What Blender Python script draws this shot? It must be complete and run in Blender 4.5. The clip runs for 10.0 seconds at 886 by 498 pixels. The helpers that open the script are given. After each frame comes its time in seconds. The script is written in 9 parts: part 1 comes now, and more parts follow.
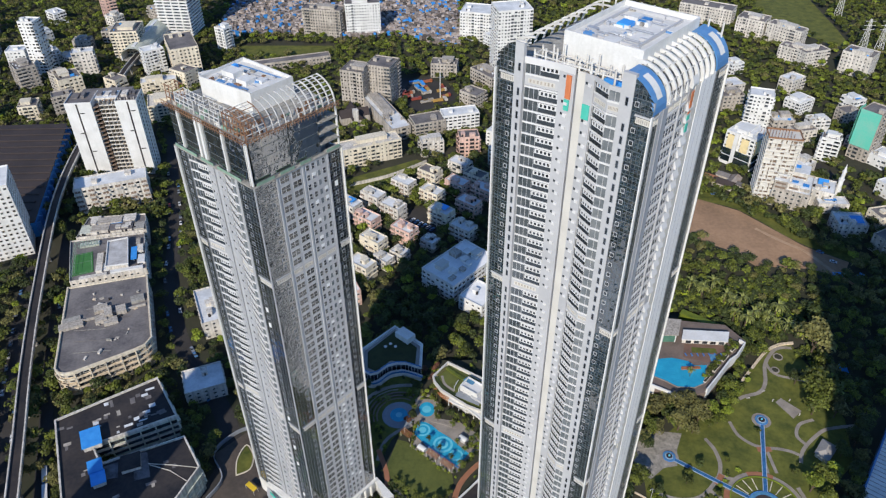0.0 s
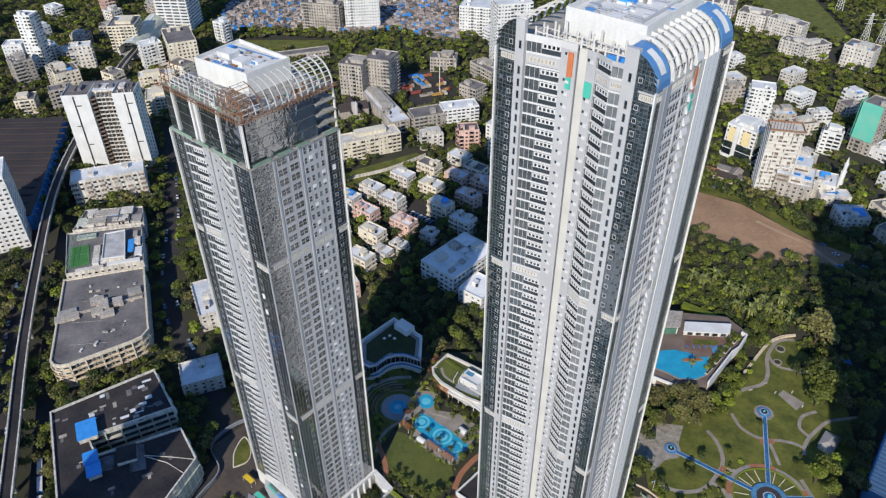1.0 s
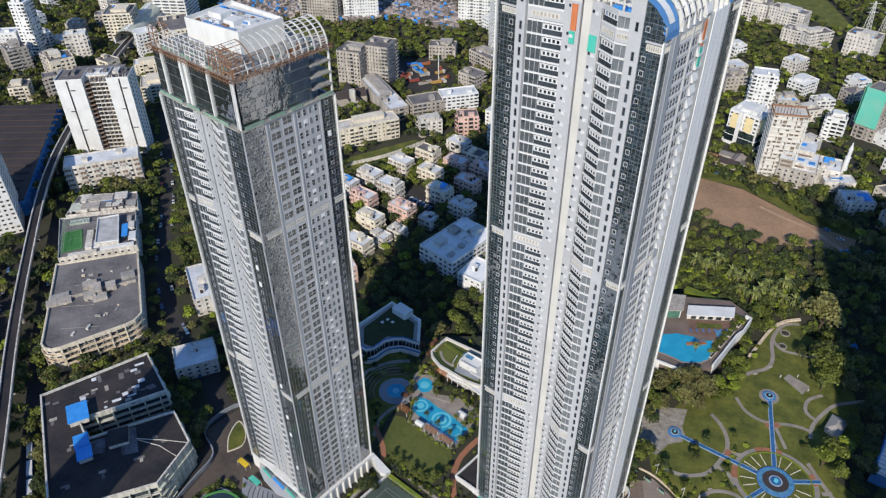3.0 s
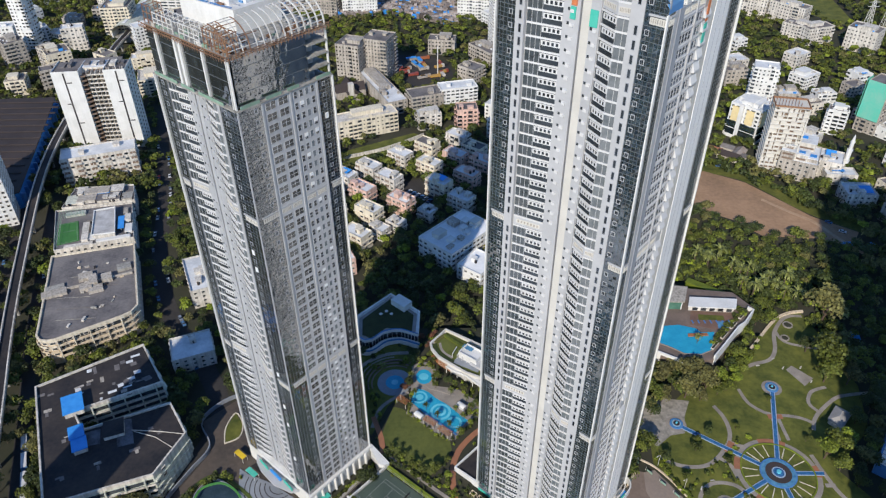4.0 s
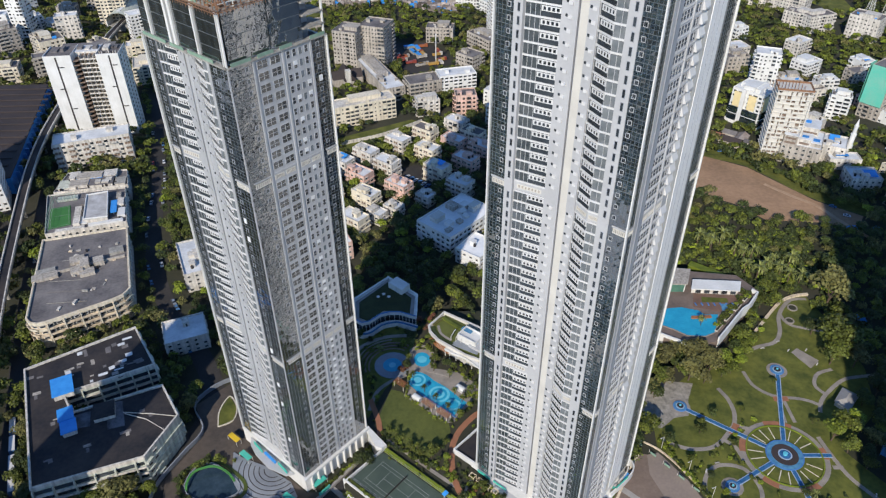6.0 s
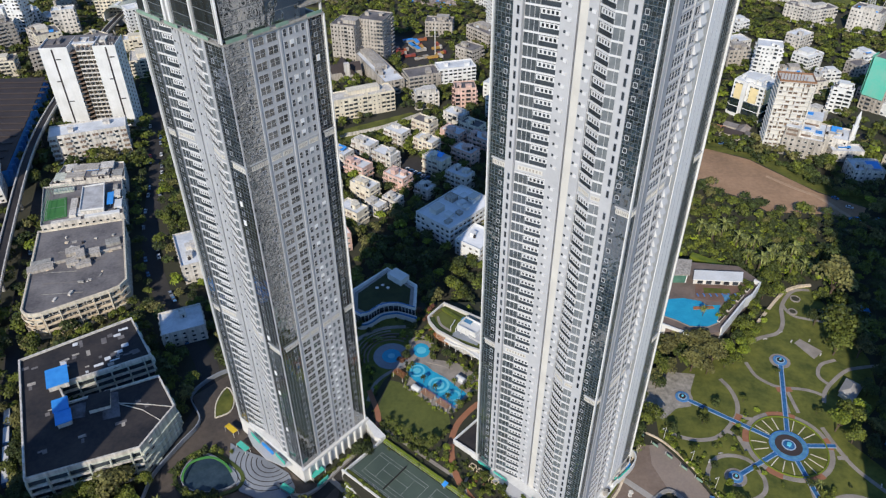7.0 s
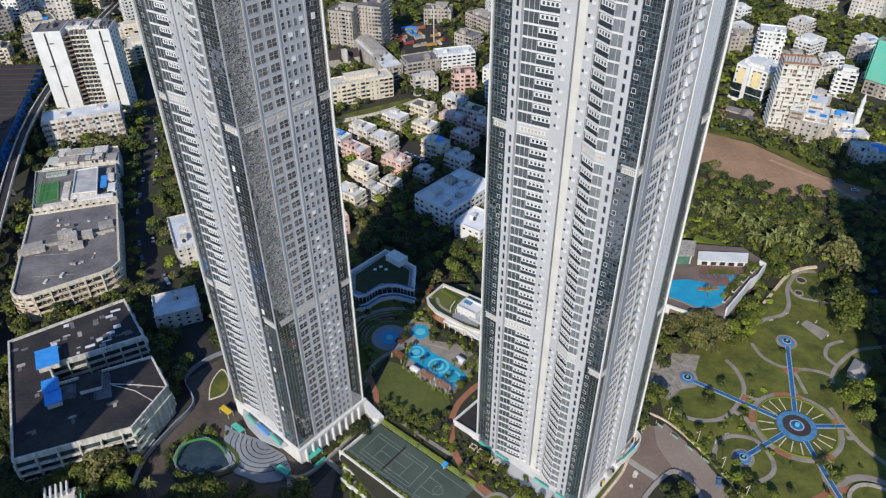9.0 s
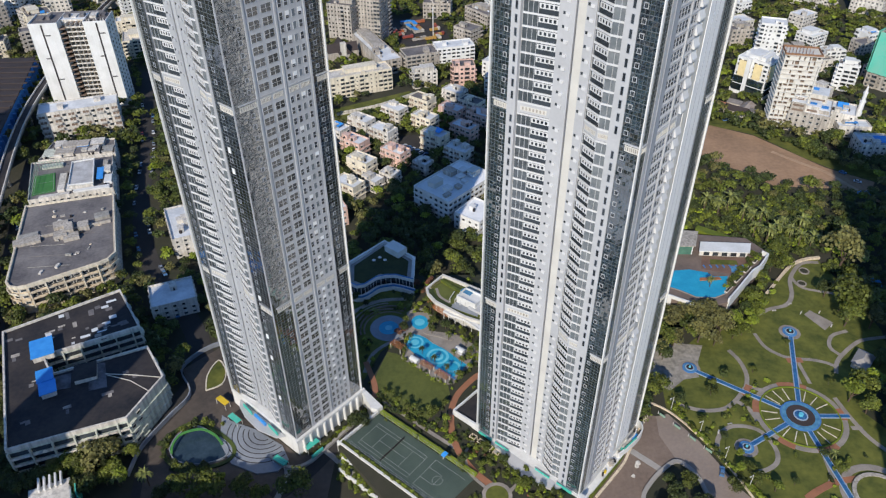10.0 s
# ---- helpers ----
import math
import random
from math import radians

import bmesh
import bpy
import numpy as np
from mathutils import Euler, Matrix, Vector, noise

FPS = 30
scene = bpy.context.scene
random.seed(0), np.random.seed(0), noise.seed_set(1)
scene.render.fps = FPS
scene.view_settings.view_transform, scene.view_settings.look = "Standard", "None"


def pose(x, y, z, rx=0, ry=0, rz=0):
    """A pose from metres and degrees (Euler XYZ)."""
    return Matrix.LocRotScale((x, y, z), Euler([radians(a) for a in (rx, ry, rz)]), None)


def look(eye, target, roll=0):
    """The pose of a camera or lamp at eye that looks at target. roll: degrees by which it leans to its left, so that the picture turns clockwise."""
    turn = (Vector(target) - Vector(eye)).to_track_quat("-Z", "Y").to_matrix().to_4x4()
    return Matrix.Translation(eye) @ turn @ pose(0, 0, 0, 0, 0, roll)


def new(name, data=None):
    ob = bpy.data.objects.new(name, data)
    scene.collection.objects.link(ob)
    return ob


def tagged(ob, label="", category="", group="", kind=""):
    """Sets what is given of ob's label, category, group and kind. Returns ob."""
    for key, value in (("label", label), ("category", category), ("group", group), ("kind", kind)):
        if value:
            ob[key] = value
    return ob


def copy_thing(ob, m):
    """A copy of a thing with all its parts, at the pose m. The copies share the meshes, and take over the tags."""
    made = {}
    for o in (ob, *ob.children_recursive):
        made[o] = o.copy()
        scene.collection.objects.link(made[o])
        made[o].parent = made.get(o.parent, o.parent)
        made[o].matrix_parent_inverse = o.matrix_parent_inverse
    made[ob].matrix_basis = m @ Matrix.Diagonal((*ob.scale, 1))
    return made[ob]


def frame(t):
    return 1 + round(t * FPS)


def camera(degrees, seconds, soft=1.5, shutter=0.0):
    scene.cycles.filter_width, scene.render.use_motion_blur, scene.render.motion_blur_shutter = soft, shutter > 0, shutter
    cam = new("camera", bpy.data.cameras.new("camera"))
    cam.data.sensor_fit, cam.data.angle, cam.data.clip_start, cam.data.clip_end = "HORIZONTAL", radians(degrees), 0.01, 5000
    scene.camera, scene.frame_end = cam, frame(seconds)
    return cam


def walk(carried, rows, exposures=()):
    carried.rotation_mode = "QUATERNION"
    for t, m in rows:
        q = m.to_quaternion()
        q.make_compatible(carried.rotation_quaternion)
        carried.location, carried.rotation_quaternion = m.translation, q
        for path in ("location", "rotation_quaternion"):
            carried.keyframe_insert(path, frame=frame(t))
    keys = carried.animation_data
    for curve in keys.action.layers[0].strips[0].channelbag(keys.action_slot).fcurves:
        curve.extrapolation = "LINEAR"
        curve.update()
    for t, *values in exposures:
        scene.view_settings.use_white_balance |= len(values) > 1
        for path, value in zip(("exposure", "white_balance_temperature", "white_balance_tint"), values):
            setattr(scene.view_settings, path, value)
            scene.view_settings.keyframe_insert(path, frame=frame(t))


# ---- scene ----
cam = camera(62.64, 10.0, soft=1.25)
# seconds, east, north, height, pitch, turn, roll
PATH = [
    (0, 0.009, 0.004, 277.428, -36.992, -0.003, -0.356),
    (0.5, 0.039, -0.014, 274.600, -36.996, -0.027, -0.352),
    (1, 0.034, -0.014, 271.778, -36.996, -0.046, -0.346),
    (1.5, 0.039, -0.021, 268.957, -36.995, -0.067, -0.335),
    (2, 0.011, -0.033, 266.142, -36.987, -0.088, -0.319),
    (2.5, -0.013, -0.059, 263.276, -36.981, -0.115, -0.305),
    (4, -0.016, -0.142, 254.550, -36.947, -0.219, -0.275),
    (4.5, 0.004, -0.172, 251.654, -36.934, -0.261, -0.269),
    (5, -0.002, -0.207, 248.745, -36.920, -0.299, -0.265),
    (5.5, -0.005, -0.230, 245.832, -36.903, -0.334, -0.263),
    (7, -0.083, -0.344, 236.971, -36.857, -0.422, -0.273),
    (7.5, -0.132, -0.394, 234.034, -36.840, -0.448, -0.285),
    (8, -0.188, -0.460, 231.109, -36.820, -0.470, -0.302),
    (8.5, -0.210, -0.539, 228.183, -36.798, -0.491, -0.318),
    (9, -0.247, -0.624, 225.223, -36.778, -0.508, -0.335),
    (9.5, -0.252, -0.696, 222.258, -36.756, -0.528, -0.349),
    (10, -0.211, -0.742, 219.305, -36.729, -0.554, -0.359),
]
walk(cam, [(t, pose(x, y, z, 90 + p, 0, w) @ pose(0, 0, 0, 0, 0, r)) for t, x, y, z, p, w, r in PATH], exposures=[(0.0, 0.08)])

# ---- world and sun ----
SUN_AZ, SUN_EL = 19.5, 32.0      # the way the shadows run, from +y towards +x; height of the sun
world = bpy.data.worlds.new("world")
scene.world = world
world.use_nodes = True
wn = world.node_tree
sky = wn.nodes.new("ShaderNodeTexSky")
sky.sky_type, sky.sun_disc = "NISHITA", False
sky.sun_elevation, sky.sun_rotation = radians(SUN_EL), radians(180 + SUN_AZ)
sky.air_density, sky.dust_density, sky.ozone_density = 1.0, 0.0, 6.0
tint = wn.nodes.new("ShaderNodeMix")
tint.data_type, tint.blend_type = "RGBA", "MULTIPLY"
tint.inputs["Factor"].default_value, tint.inputs["B"].default_value = 1.0, (0.90, 0.97, 1.04, 1)
wn.links.new(sky.outputs[0], tint.inputs["A"])
wn.links.new(tint.outputs["Result"], wn.nodes["Background"].inputs[0])
wn.nodes["Background"].inputs[1].default_value = 0.136
sun = new("sun", bpy.data.lights.new("sun", "SUN"))
sun.data.energy, sun.data.angle, sun.data.color = 4.45, radians(0.55), (1.0, 0.92, 0.80)
a, el = radians(SUN_AZ), radians(SUN_EL)
sun.matrix_world = look((0, 0, 0), (math.sin(a) * math.cos(el), math.cos(a) * math.cos(el), -math.sin(el)))

# ---- materials ----
def mat(name, col, col2=None, rough=0.8, metal=0.0, scale=0.3, fine=4.0, bump=0.0, vary=0.0, island=0.0, spec=0.5, ior=1.45, streak=0.0, detail=3.0):
    """A surface of two tones, mixed by a broad and a fine noise; vary: brightness by object; island: by loose piece."""
    m = bpy.data.materials.new(name)
    m.use_nodes = True
    nt = m.node_tree
    N, Lk = nt.nodes, nt.links
    b = N["Principled BSDF"]
    b.inputs["Roughness"].default_value, b.inputs["Metallic"].default_value = rough, metal
    b.inputs["Specular IOR Level"].default_value, b.inputs["IOR"].default_value = spec, ior
    col2 = col2 or tuple(c * 0.72 for c in col)
    geo = N.new("ShaderNodeNewGeometry")
    n1, n2 = N.new("ShaderNodeTexNoise"), N.new("ShaderNodeTexNoise")
    n1.inputs["Scale"].default_value, n1.inputs["Detail"].default_value = scale, 5
    n2.inputs["Scale"].default_value, n2.inputs["Detail"].default_value = fine, detail
    Lk.new(geo.outputs["Position"], n1.inputs["Vector"])
    Lk.new(geo.outputs["Position"], n2.inputs["Vector"])
    add = N.new("ShaderNodeMath"); add.operation = "MULTIPLY_ADD"
    add.inputs[1].default_value = 0.45
    Lk.new(n2.outputs["Fac"], add.inputs[0]); Lk.new(n1.outputs["Fac"], add.inputs[2])
    ramp = N.new("ShaderNodeMapRange")
    ramp.inputs["From Min"].default_value, ramp.inputs["From Max"].default_value = 0.5, 0.95
    Lk.new(add.outputs[0], ramp.inputs["Value"])
    mix = N.new("ShaderNodeMix"); mix.data_type = "RGBA"
    mix.inputs["A"].default_value, mix.inputs["B"].default_value = (*col, 1), (*col2, 1)
    Lk.new(ramp.outputs[0], mix.inputs["Factor"])
    out = mix.outputs["Result"]
    if streak:
        mp = N.new("ShaderNodeVectorMath"); mp.operation = "MULTIPLY"
        mp.inputs[1].default_value = (0.9, 0.9, 0.06)
        Lk.new(geo.outputs["Position"], mp.inputs[0])
        n3 = N.new("ShaderNodeTexNoise")
        n3.inputs["Scale"].default_value, n3.inputs["Detail"].default_value = 1.0, 6
        Lk.new(mp.outputs[0], n3.inputs["Vector"])
        sr = N.new("ShaderNodeMapRange")
        sr.inputs["From Min"].default_value, sr.inputs["From Max"].default_value = 0.42, 0.72
        sr.inputs["To Min"].default_value, sr.inputs["To Max"].default_value = 1.0, 1.0 - streak
        Lk.new(n3.outputs["Fac"], sr.inputs["Value"])
        sm = N.new("ShaderNodeVectorMath"); sm.operation = "SCALE"
        Lk.new(out, sm.inputs[0]); Lk.new(sr.outputs[0], sm.inputs["Scale"])
        out = sm.outputs[0]
    for amount, src in ((vary, "obj"), (island, "isl")):
        if amount:
            if src == "obj":
                r = N.new("ShaderNodeObjectInfo").outputs["Random"]
            else:
                r = geo.outputs["Random Per Island"]
            mr = N.new("ShaderNodeMapRange")
            mr.inputs["To Min"].default_value, mr.inputs["To Max"].default_value = 1 - amount, 1 + amount
            Lk.new(r, mr.inputs["Value"])
            mul = N.new("ShaderNodeVectorMath"); mul.operation = "SCALE"
            Lk.new(out, mul.inputs[0]); Lk.new(mr.outputs[0], mul.inputs["Scale"])
            out = mul.outputs[0]
    Lk.new(out, b.inputs["Base Color"])
    if bump:
        bp = N.new("ShaderNodeBump")
        bp.inputs["Strength"].default_value, bp.inputs["Distance"].default_value = bump, 0.1
        Lk.new(n2.outputs["Fac"], bp.inputs["Height"]); Lk.new(bp.outputs[0], b.inputs["Normal"])
    return m


# ---- mesh helpers ----
class Acc:
    """Gathers boxes and prisms into one mesh."""
    def __init__(self):
        self.v, self.f = [], []

    def prism(self, poly, z0, z1, top=True, bottom=True):
        n, k = len(poly), len(self.v)
        self.v += [(x, y, z0) for x, y in poly] + [(x, y, z1) for x, y in poly]
        self.f += [(k + i, k + (i + 1) % n, k + n + (i + 1) % n, k + n + i) for i in range(n)]
        if top:
            self.f.append(tuple(k + n + i for i in range(n)))
        if bottom:
            self.f.append(tuple(k + n - 1 - i for i in range(n)))
        return self

    def box(self, fr, u0, u1, d0, d1, z0, z1):
        """A box in a facade's frame: along it, out of it, up."""
        O, e, n = fr
        P = [(O[0] + e[0] * u + n[0] * d, O[1] + e[1] * u + n[1] * d) for u, d in ((u0, d1), (u1, d1), (u1, d0), (u0, d0))]
        return self.prism(P, z0, z1)

    def slant(self, fr, u0, da, u1, db, thick, z0, z1):
        """A wall from (u0, da) to (u1, db), thick metres deep behind its face."""
        O, e, n = fr
        P = [(O[0] + e[0] * u + n[0] * d, O[1] + e[1] * u + n[1] * d) for u, d in ((u0, da), (u1, db), (u1, db - thick), (u0, da - thick))]
        return self.prism(P, z0, z1)

    def bar(self, p, q, w, h=None):
        """A square bar from p to q."""
        p, q = Vector(p), Vector(q)
        dv = (q - p).normalized()
        s = dv.cross(Vector((0, 0, 1)))
        s = Vector((1, 0, 0)) if s.length < 1e-4 else s.normalized()
        t = s.cross(dv)
        h = h or w
        k = len(self.v)
        for c in (p, q):
            for a_, b_ in ((-1, -1), (1, -1), (1, 1), (-1, 1)):
                self.v.append(tuple(c + s * (a_ * w / 2) + t * (b_ * h / 2)))
        self.f += [(k, k + 1, k + 5, k + 4), (k + 1, k + 2, k + 6, k + 5), (k + 2, k + 3, k + 7, k + 6), (k + 3, k, k + 4, k + 7), (k + 3, k + 2, k + 1, k), (k + 4, k + 5, k + 6, k + 7)]
        return self

    def face(self, *pts):
        k = len(self.v)
        self.v += [tuple(p) for p in pts]
        self.f.append(tuple(range(k, k + len(pts))))
        return self

    def mesh(self, name):
        me = bpy.data.meshes.new(name)
        me.from_pydata(self.v, [], self.f)
        bm = bmesh.new(); bm.from_mesh(me)
        if len(self.f) < 4000:
            bmesh.ops.recalc_face_normals(bm, faces=bm.faces)
        bm.to_mesh(me); bm.free()
        return me


def part(name, acc, material, parent=None, label="", at=None):
    me = acc if isinstance(acc, bpy.types.Mesh) else acc.mesh(name)
    if not me.materials:
        me.materials.append(material)
    ob = new(name, me)
    ob.parent = parent
    if at is not None:
        ob.matrix_basis = at
    if label:
        tagged(ob, label)
    return ob


def thing(name, label, category, group="", kind="", acc=None, material=None):
    """A top-level thing: an Empty, or a mesh."""
    ob = new(name) if acc is None else part(name, acc, material)
    return tagged(ob, label, category, group, kind)


def frame_of(A, B):
    """The frame of a facade that runs from A to B, its outside to the right of that way."""
    A, B = Vector(A), Vector(B)
    e = (B - A).normalized()
    return (A, e, Vector((e.y, -e.x)))


def fp(fr, u, d, z):
    O, e, n = fr
    return Vector((O.x + e.x * u + n.x * d, O.y + e.y * u + n.y * d, z))


def fm(fr, u, d, z, sx=1.0, sy=1.0, sz=1.0):
    """The pose of a piece on a facade: x along it, y into it, z up."""
    O, e, n = fr
    p = fp(fr, u, d, z)
    return Matrix(((e.x * sx, -n.x * sy, 0, p.x), (e.y * sx, -n.y * sy, 0, p.y), (0, 0, sz, p.z), (0, 0, 0, 1)))


def rect(cx, cy, w, d, rot):
    c, s = math.cos(radians(rot)), math.sin(radians(rot))
    return [(cx + c * a_ - s * b_, cy + s * a_ + c * b_) for a_, b_ in ((-w / 2, -d / 2), (w / 2, -d / 2), (w / 2, d / 2), (-w / 2, d / 2))]


def inside(x, y, poly):
    r, n = False, len(poly)
    for i in range(n):
        (x1, y1), (x2, y2) = poly[i], poly[i - 1]
        if (y1 > y) != (y2 > y) and x < (x2 - x1) * (y - y1) / (y2 - y1) + x1:
            r = not r
    return r


def arc(cx, cy, r, a0, a1, n=24):
    return [(cx + r * math.cos(radians(a0 + (a1 - a0) * i / n)), cy + r * math.sin(radians(a0 + (a1 - a0) * i / n))) for i in range(n + 1)]


def ribbon(acc, pts, w, z0, z1):
    """A strip of the given width along a line of points, from z0 up to z1; a line that returns to its start is closed."""
    pts = [tuple(p)[:2] for p in pts]
    shut = len(pts) > 3 and (Vector(pts[0]) - Vector(pts[-1])).length < 0.02
    if shut:
        pts = pts[:-1]
    n, k = len(pts), len(acc.v)
    for i, p in enumerate(pts):
        a_, b_ = Vector(pts[i - 1 if shut else max(i - 1, 0)]), Vector(pts[(i + 1) % n if shut else min(i + 1, n - 1)])
        t = (b_ - a_).normalized()
        l, r = (p[0] - t.y * w / 2, p[1] + t.x * w / 2), (p[0] + t.y * w / 2, p[1] - t.x * w / 2)
        acc.v += [(*r, z0), (*l, z0), (*l, z1), (*r, z1)]
    for i in range(n if shut else n - 1):
        a_, b_ = k + 4 * i, k + 4 * ((i + 1) % n)
        acc.f += [(a_ + q, b_ + q, b_ + (q + 1) % 4, a_ + (q + 1) % 4) for q in range(4)]
    if not shut:
        acc.f += [(k + 3, k + 2, k + 1, k), tuple(k + 4 * (n - 1) + q for q in range(4))]
    return acc


def smooth_line(pts, n=6):
    """A rounded line through the points."""
    out = []
    P = [Vector(p) for p in pts]
    for i in range(len(P) - 1):
        p0, p1, p2, p3 = P[max(i - 1, 0)], P[i], P[i + 1], P[min(i + 2, len(P) - 1)]
        for k in range(n):
            t = k / n
            out.append(tuple(0.5 * (2 * p1 + (p2 - p0) * t + (2 * p0 - 5 * p1 + 4 * p2 - p3) * t * t + (3 * p1 - p0 - 3 * p2 + p3) * t ** 3)))
    return out + [tuple(P[-1])]


def offset(P, m):
    """The outline moved inwards by m (outwards: minus), for points in counter-clockwise order."""
    out, n = [], len(P)
    for i in range(n):
        a_, b_, c_ = Vector(P[i - 1]), Vector(P[i]), Vector(P[(i + 1) % n])
        e0, e1 = (b_ - a_).normalized(), (c_ - b_).normalized()
        n0, n1 = Vector((-e0.y, e0.x)), Vector((-e1.y, e1.x))
        k = n0 + n1
        out.append(tuple(b_ + k * (m / max(0.3, 1 + n0.dot(n1)))))
    return out


def rings(levels, top=True, bottom=True):
    """One skin through outlines of equal length: (z, outline) from the foot up."""
    a_ = Acc()
    n = len(levels[0][1])
    for z, P in levels:
        a_.v += [(x, y, z) for x, y in P]
    for j in range(len(levels) - 1):
        for i in range(n):
            a_.f.append((j * n + i, j * n + (i + 1) % n, (j + 1) * n + (i + 1) % n, (j + 1) * n + i))
    if top:
        a_.f.append(tuple((len(levels) - 1) * n + i for i in range(n)))
    if bottom:
        a_.f.append(tuple(reversed(range(n))))
    return a_


def kerb_ring(P, w, z0, z1):
    """A closed wall of width w inside the outline."""
    Q = offset(P, w)
    a_ = rings([(z0, P), (z1, P), (z1, Q), (z0, Q)], False, False)
    n = len(P)
    a_.f += [(3 * n + i, 3 * n + (i + 1) % n, (i + 1) % n, i) for i in range(n)]
    return a_


BLOCKED = []      # plan outlines where no tree stands

WHITE = mat("white_paint", (0.74, 0.74, 0.73), (0.60, 0.60, 0.58), 0.6, scale=0.15, fine=1.5, streak=0.07)
PANEL = mat("tower_panel", (0.49, 0.495, 0.51), (0.41, 0.415, 0.43), 0.45, scale=0.12, fine=1.2)
PANEL2 = mat("grey_tower_panel", (0.43, 0.44, 0.46), (0.35, 0.36, 0.38), 0.45, scale=0.12, fine=1.2, streak=0.15)
LTWALL = mat("light_grey_wall", (0.47, 0.48, 0.50), (0.39, 0.40, 0.42), 0.5, scale=0.12, fine=1.2, streak=0.12)
GREYP = mat("grey_panel", (0.36, 0.38, 0.42), (0.30, 0.32, 0.36), 0.45, scale=0.12, fine=1.2)
BEIGE = mat("beige_render", (0.62, 0.60, 0.55), (0.52, 0.50, 0.46), 0.8, scale=0.15)
GLASS = mat("dark_facade_glass", (0.036, 0.062, 0.076), (0.008, 0.014, 0.018), 0.04, scale=0.035, fine=0.3, island=0.5, spec=0.9, ior=2.6, bump=0.14)
PANE = mat("window_pane", (0.045, 0.055, 0.066), (0.020, 0.025, 0.03), 0.12, scale=0.3, vary=0.5, spec=0.7, ior=1.6)
MULL = mat("mullion_metal", (0.17, 0.185, 0.195), (0.11, 0.125, 0.135), 0.4, metal=0.2)
NETG = mat("faded_green_net", (0.24, 0.36, 0.28), (0.16, 0.26, 0.20), 0.9, scale=0.5)
BAYL = mat("pale_bay_glass", (0.22, 0.24, 0.255), (0.12, 0.14, 0.155), 0.12, scale=0.25, fine=1.0, spec=0.9, ior=1.8)
DRIVE = mat("brown_asphalt", (0.24, 0.18, 0.145), (0.14, 0.105, 0.085), 0.9, scale=0.06, fine=0.8, bump=0.2)
PAVE2 = mat("pale_concrete_paving", (0.36, 0.34, 0.32), (0.26, 0.245, 0.23), 0.85, scale=0.12, fine=1.0)
DECKW = mat("timber_deck", (0.20, 0.12, 0.09), (0.13, 0.08, 0.06), 0.8, scale=0.2, fine=1.5)
POND = mat("dark_pool", (0.02, 0.038, 0.055), (0.04, 0.065, 0.09), 0.15, scale=0.2, fine=0.9)
BLUEG = mat("blue_grey_window_glass", (0.115, 0.14, 0.175), (0.06, 0.075, 0.10), 0.08, scale=0.25, fine=1.0, vary=0.35, spec=0.9, ior=1.9)
SMOKEG = mat("smoky_window_glass", (0.085, 0.085, 0.082), (0.035, 0.037, 0.038), 0.10, scale=0.3, fine=0.9, vary=0.45, spec=0.9, ior=1.8)
BAYG = mat("bay_glass", (0.10, 0.115, 0.125), (0.04, 0.052, 0.06), 0.08, scale=0.25, fine=1.0, spec=0.9, ior=1.8)
COBBLE = mat("cobbled_paving", (0.38, 0.35, 0.31), (0.16, 0.15, 0.13), 0.9, scale=0.35, fine=0.9, bump=0.3)
DECKP = mat("podium_paving", (0.20, 0.15, 0.125), (0.12, 0.095, 0.08), 0.85, scale=0.12, fine=0.8)
DRIVE2 = mat("worn_drive", (0.060, 0.050, 0.044), (0.125, 0.100, 0.082), 0.9, scale=0.05, fine=0.5, bump=0.2)
CLADW = mat("bright_white_cladding", (0.90, 0.90, 0.90), (0.82, 0.82, 0.82), 0.3, scale=0.05, fine=0.4)
CLAD = mat("white_cladding", (0.66, 0.66, 0.665), (0.57, 0.57, 0.575), 0.35, scale=0.05, fine=0.4)
# brown that puts the shade of recesses and openings into the colour
RECESS_SHADE = mat("brown_recess", (0.22, 0.16, 0.12), (0.14, 0.10, 0.08), 0.9)
BLUEP = mat("blue_film", (0.07, 0.20, 0.44), (0.10, 0.26, 0.52), 0.35, scale=0.4)
CONC = mat("concrete", (0.40, 0.39, 0.36), (0.26, 0.25, 0.23), 0.9, scale=0.15, fine=1.4, bump=0.3, streak=0.4)
RUST = mat("rusty_scaffold", (0.17, 0.085, 0.055), (0.30, 0.17, 0.09), 0.8, scale=0.6)
STEEL = mat("painted_steel", (0.66, 0.66, 0.64), (0.50, 0.48, 0.45), 0.5)
TAN = mat("tan_render", (0.78, 0.66, 0.50), (0.55, 0.45, 0.33), 0.85, scale=0.12, fine=1.0, bump=0.2, streak=0.4)
CREAM = mat("cream_render", (0.78, 0.71, 0.57), (0.60, 0.54, 0.43), 0.85, scale=0.1, streak=0.35)
PINK = mat("pink_render", (0.72, 0.50, 0.42), (0.56, 0.38, 0.32), 0.85, scale=0.12, streak=0.35)
OFFW = mat("weathered_white", (0.74, 0.70, 0.64), (0.50, 0.47, 0.42), 0.85, scale=0.14, fine=1.1, streak=0.5)
GREYW = mat("grey_render", (0.52, 0.475, 0.42), (0.33, 0.30, 0.26), 0.9, scale=0.13, fine=1.1, streak=0.5)
PALEG = mat("pale_green_render", (0.66, 0.68, 0.59), (0.46, 0.49, 0.42), 0.85, scale=0.12, streak=0.45)
BITUM = mat("bitumen_roof", (0.010, 0.011, 0.016), (0.048, 0.040, 0.038), 0.85, scale=0.07, fine=0.6, bump=0.2)
ROOFG = mat("grey_roof", (0.090, 0.084, 0.090), (0.215, 0.20, 0.195), 0.9, scale=0.08, fine=0.8, bump=0.2)
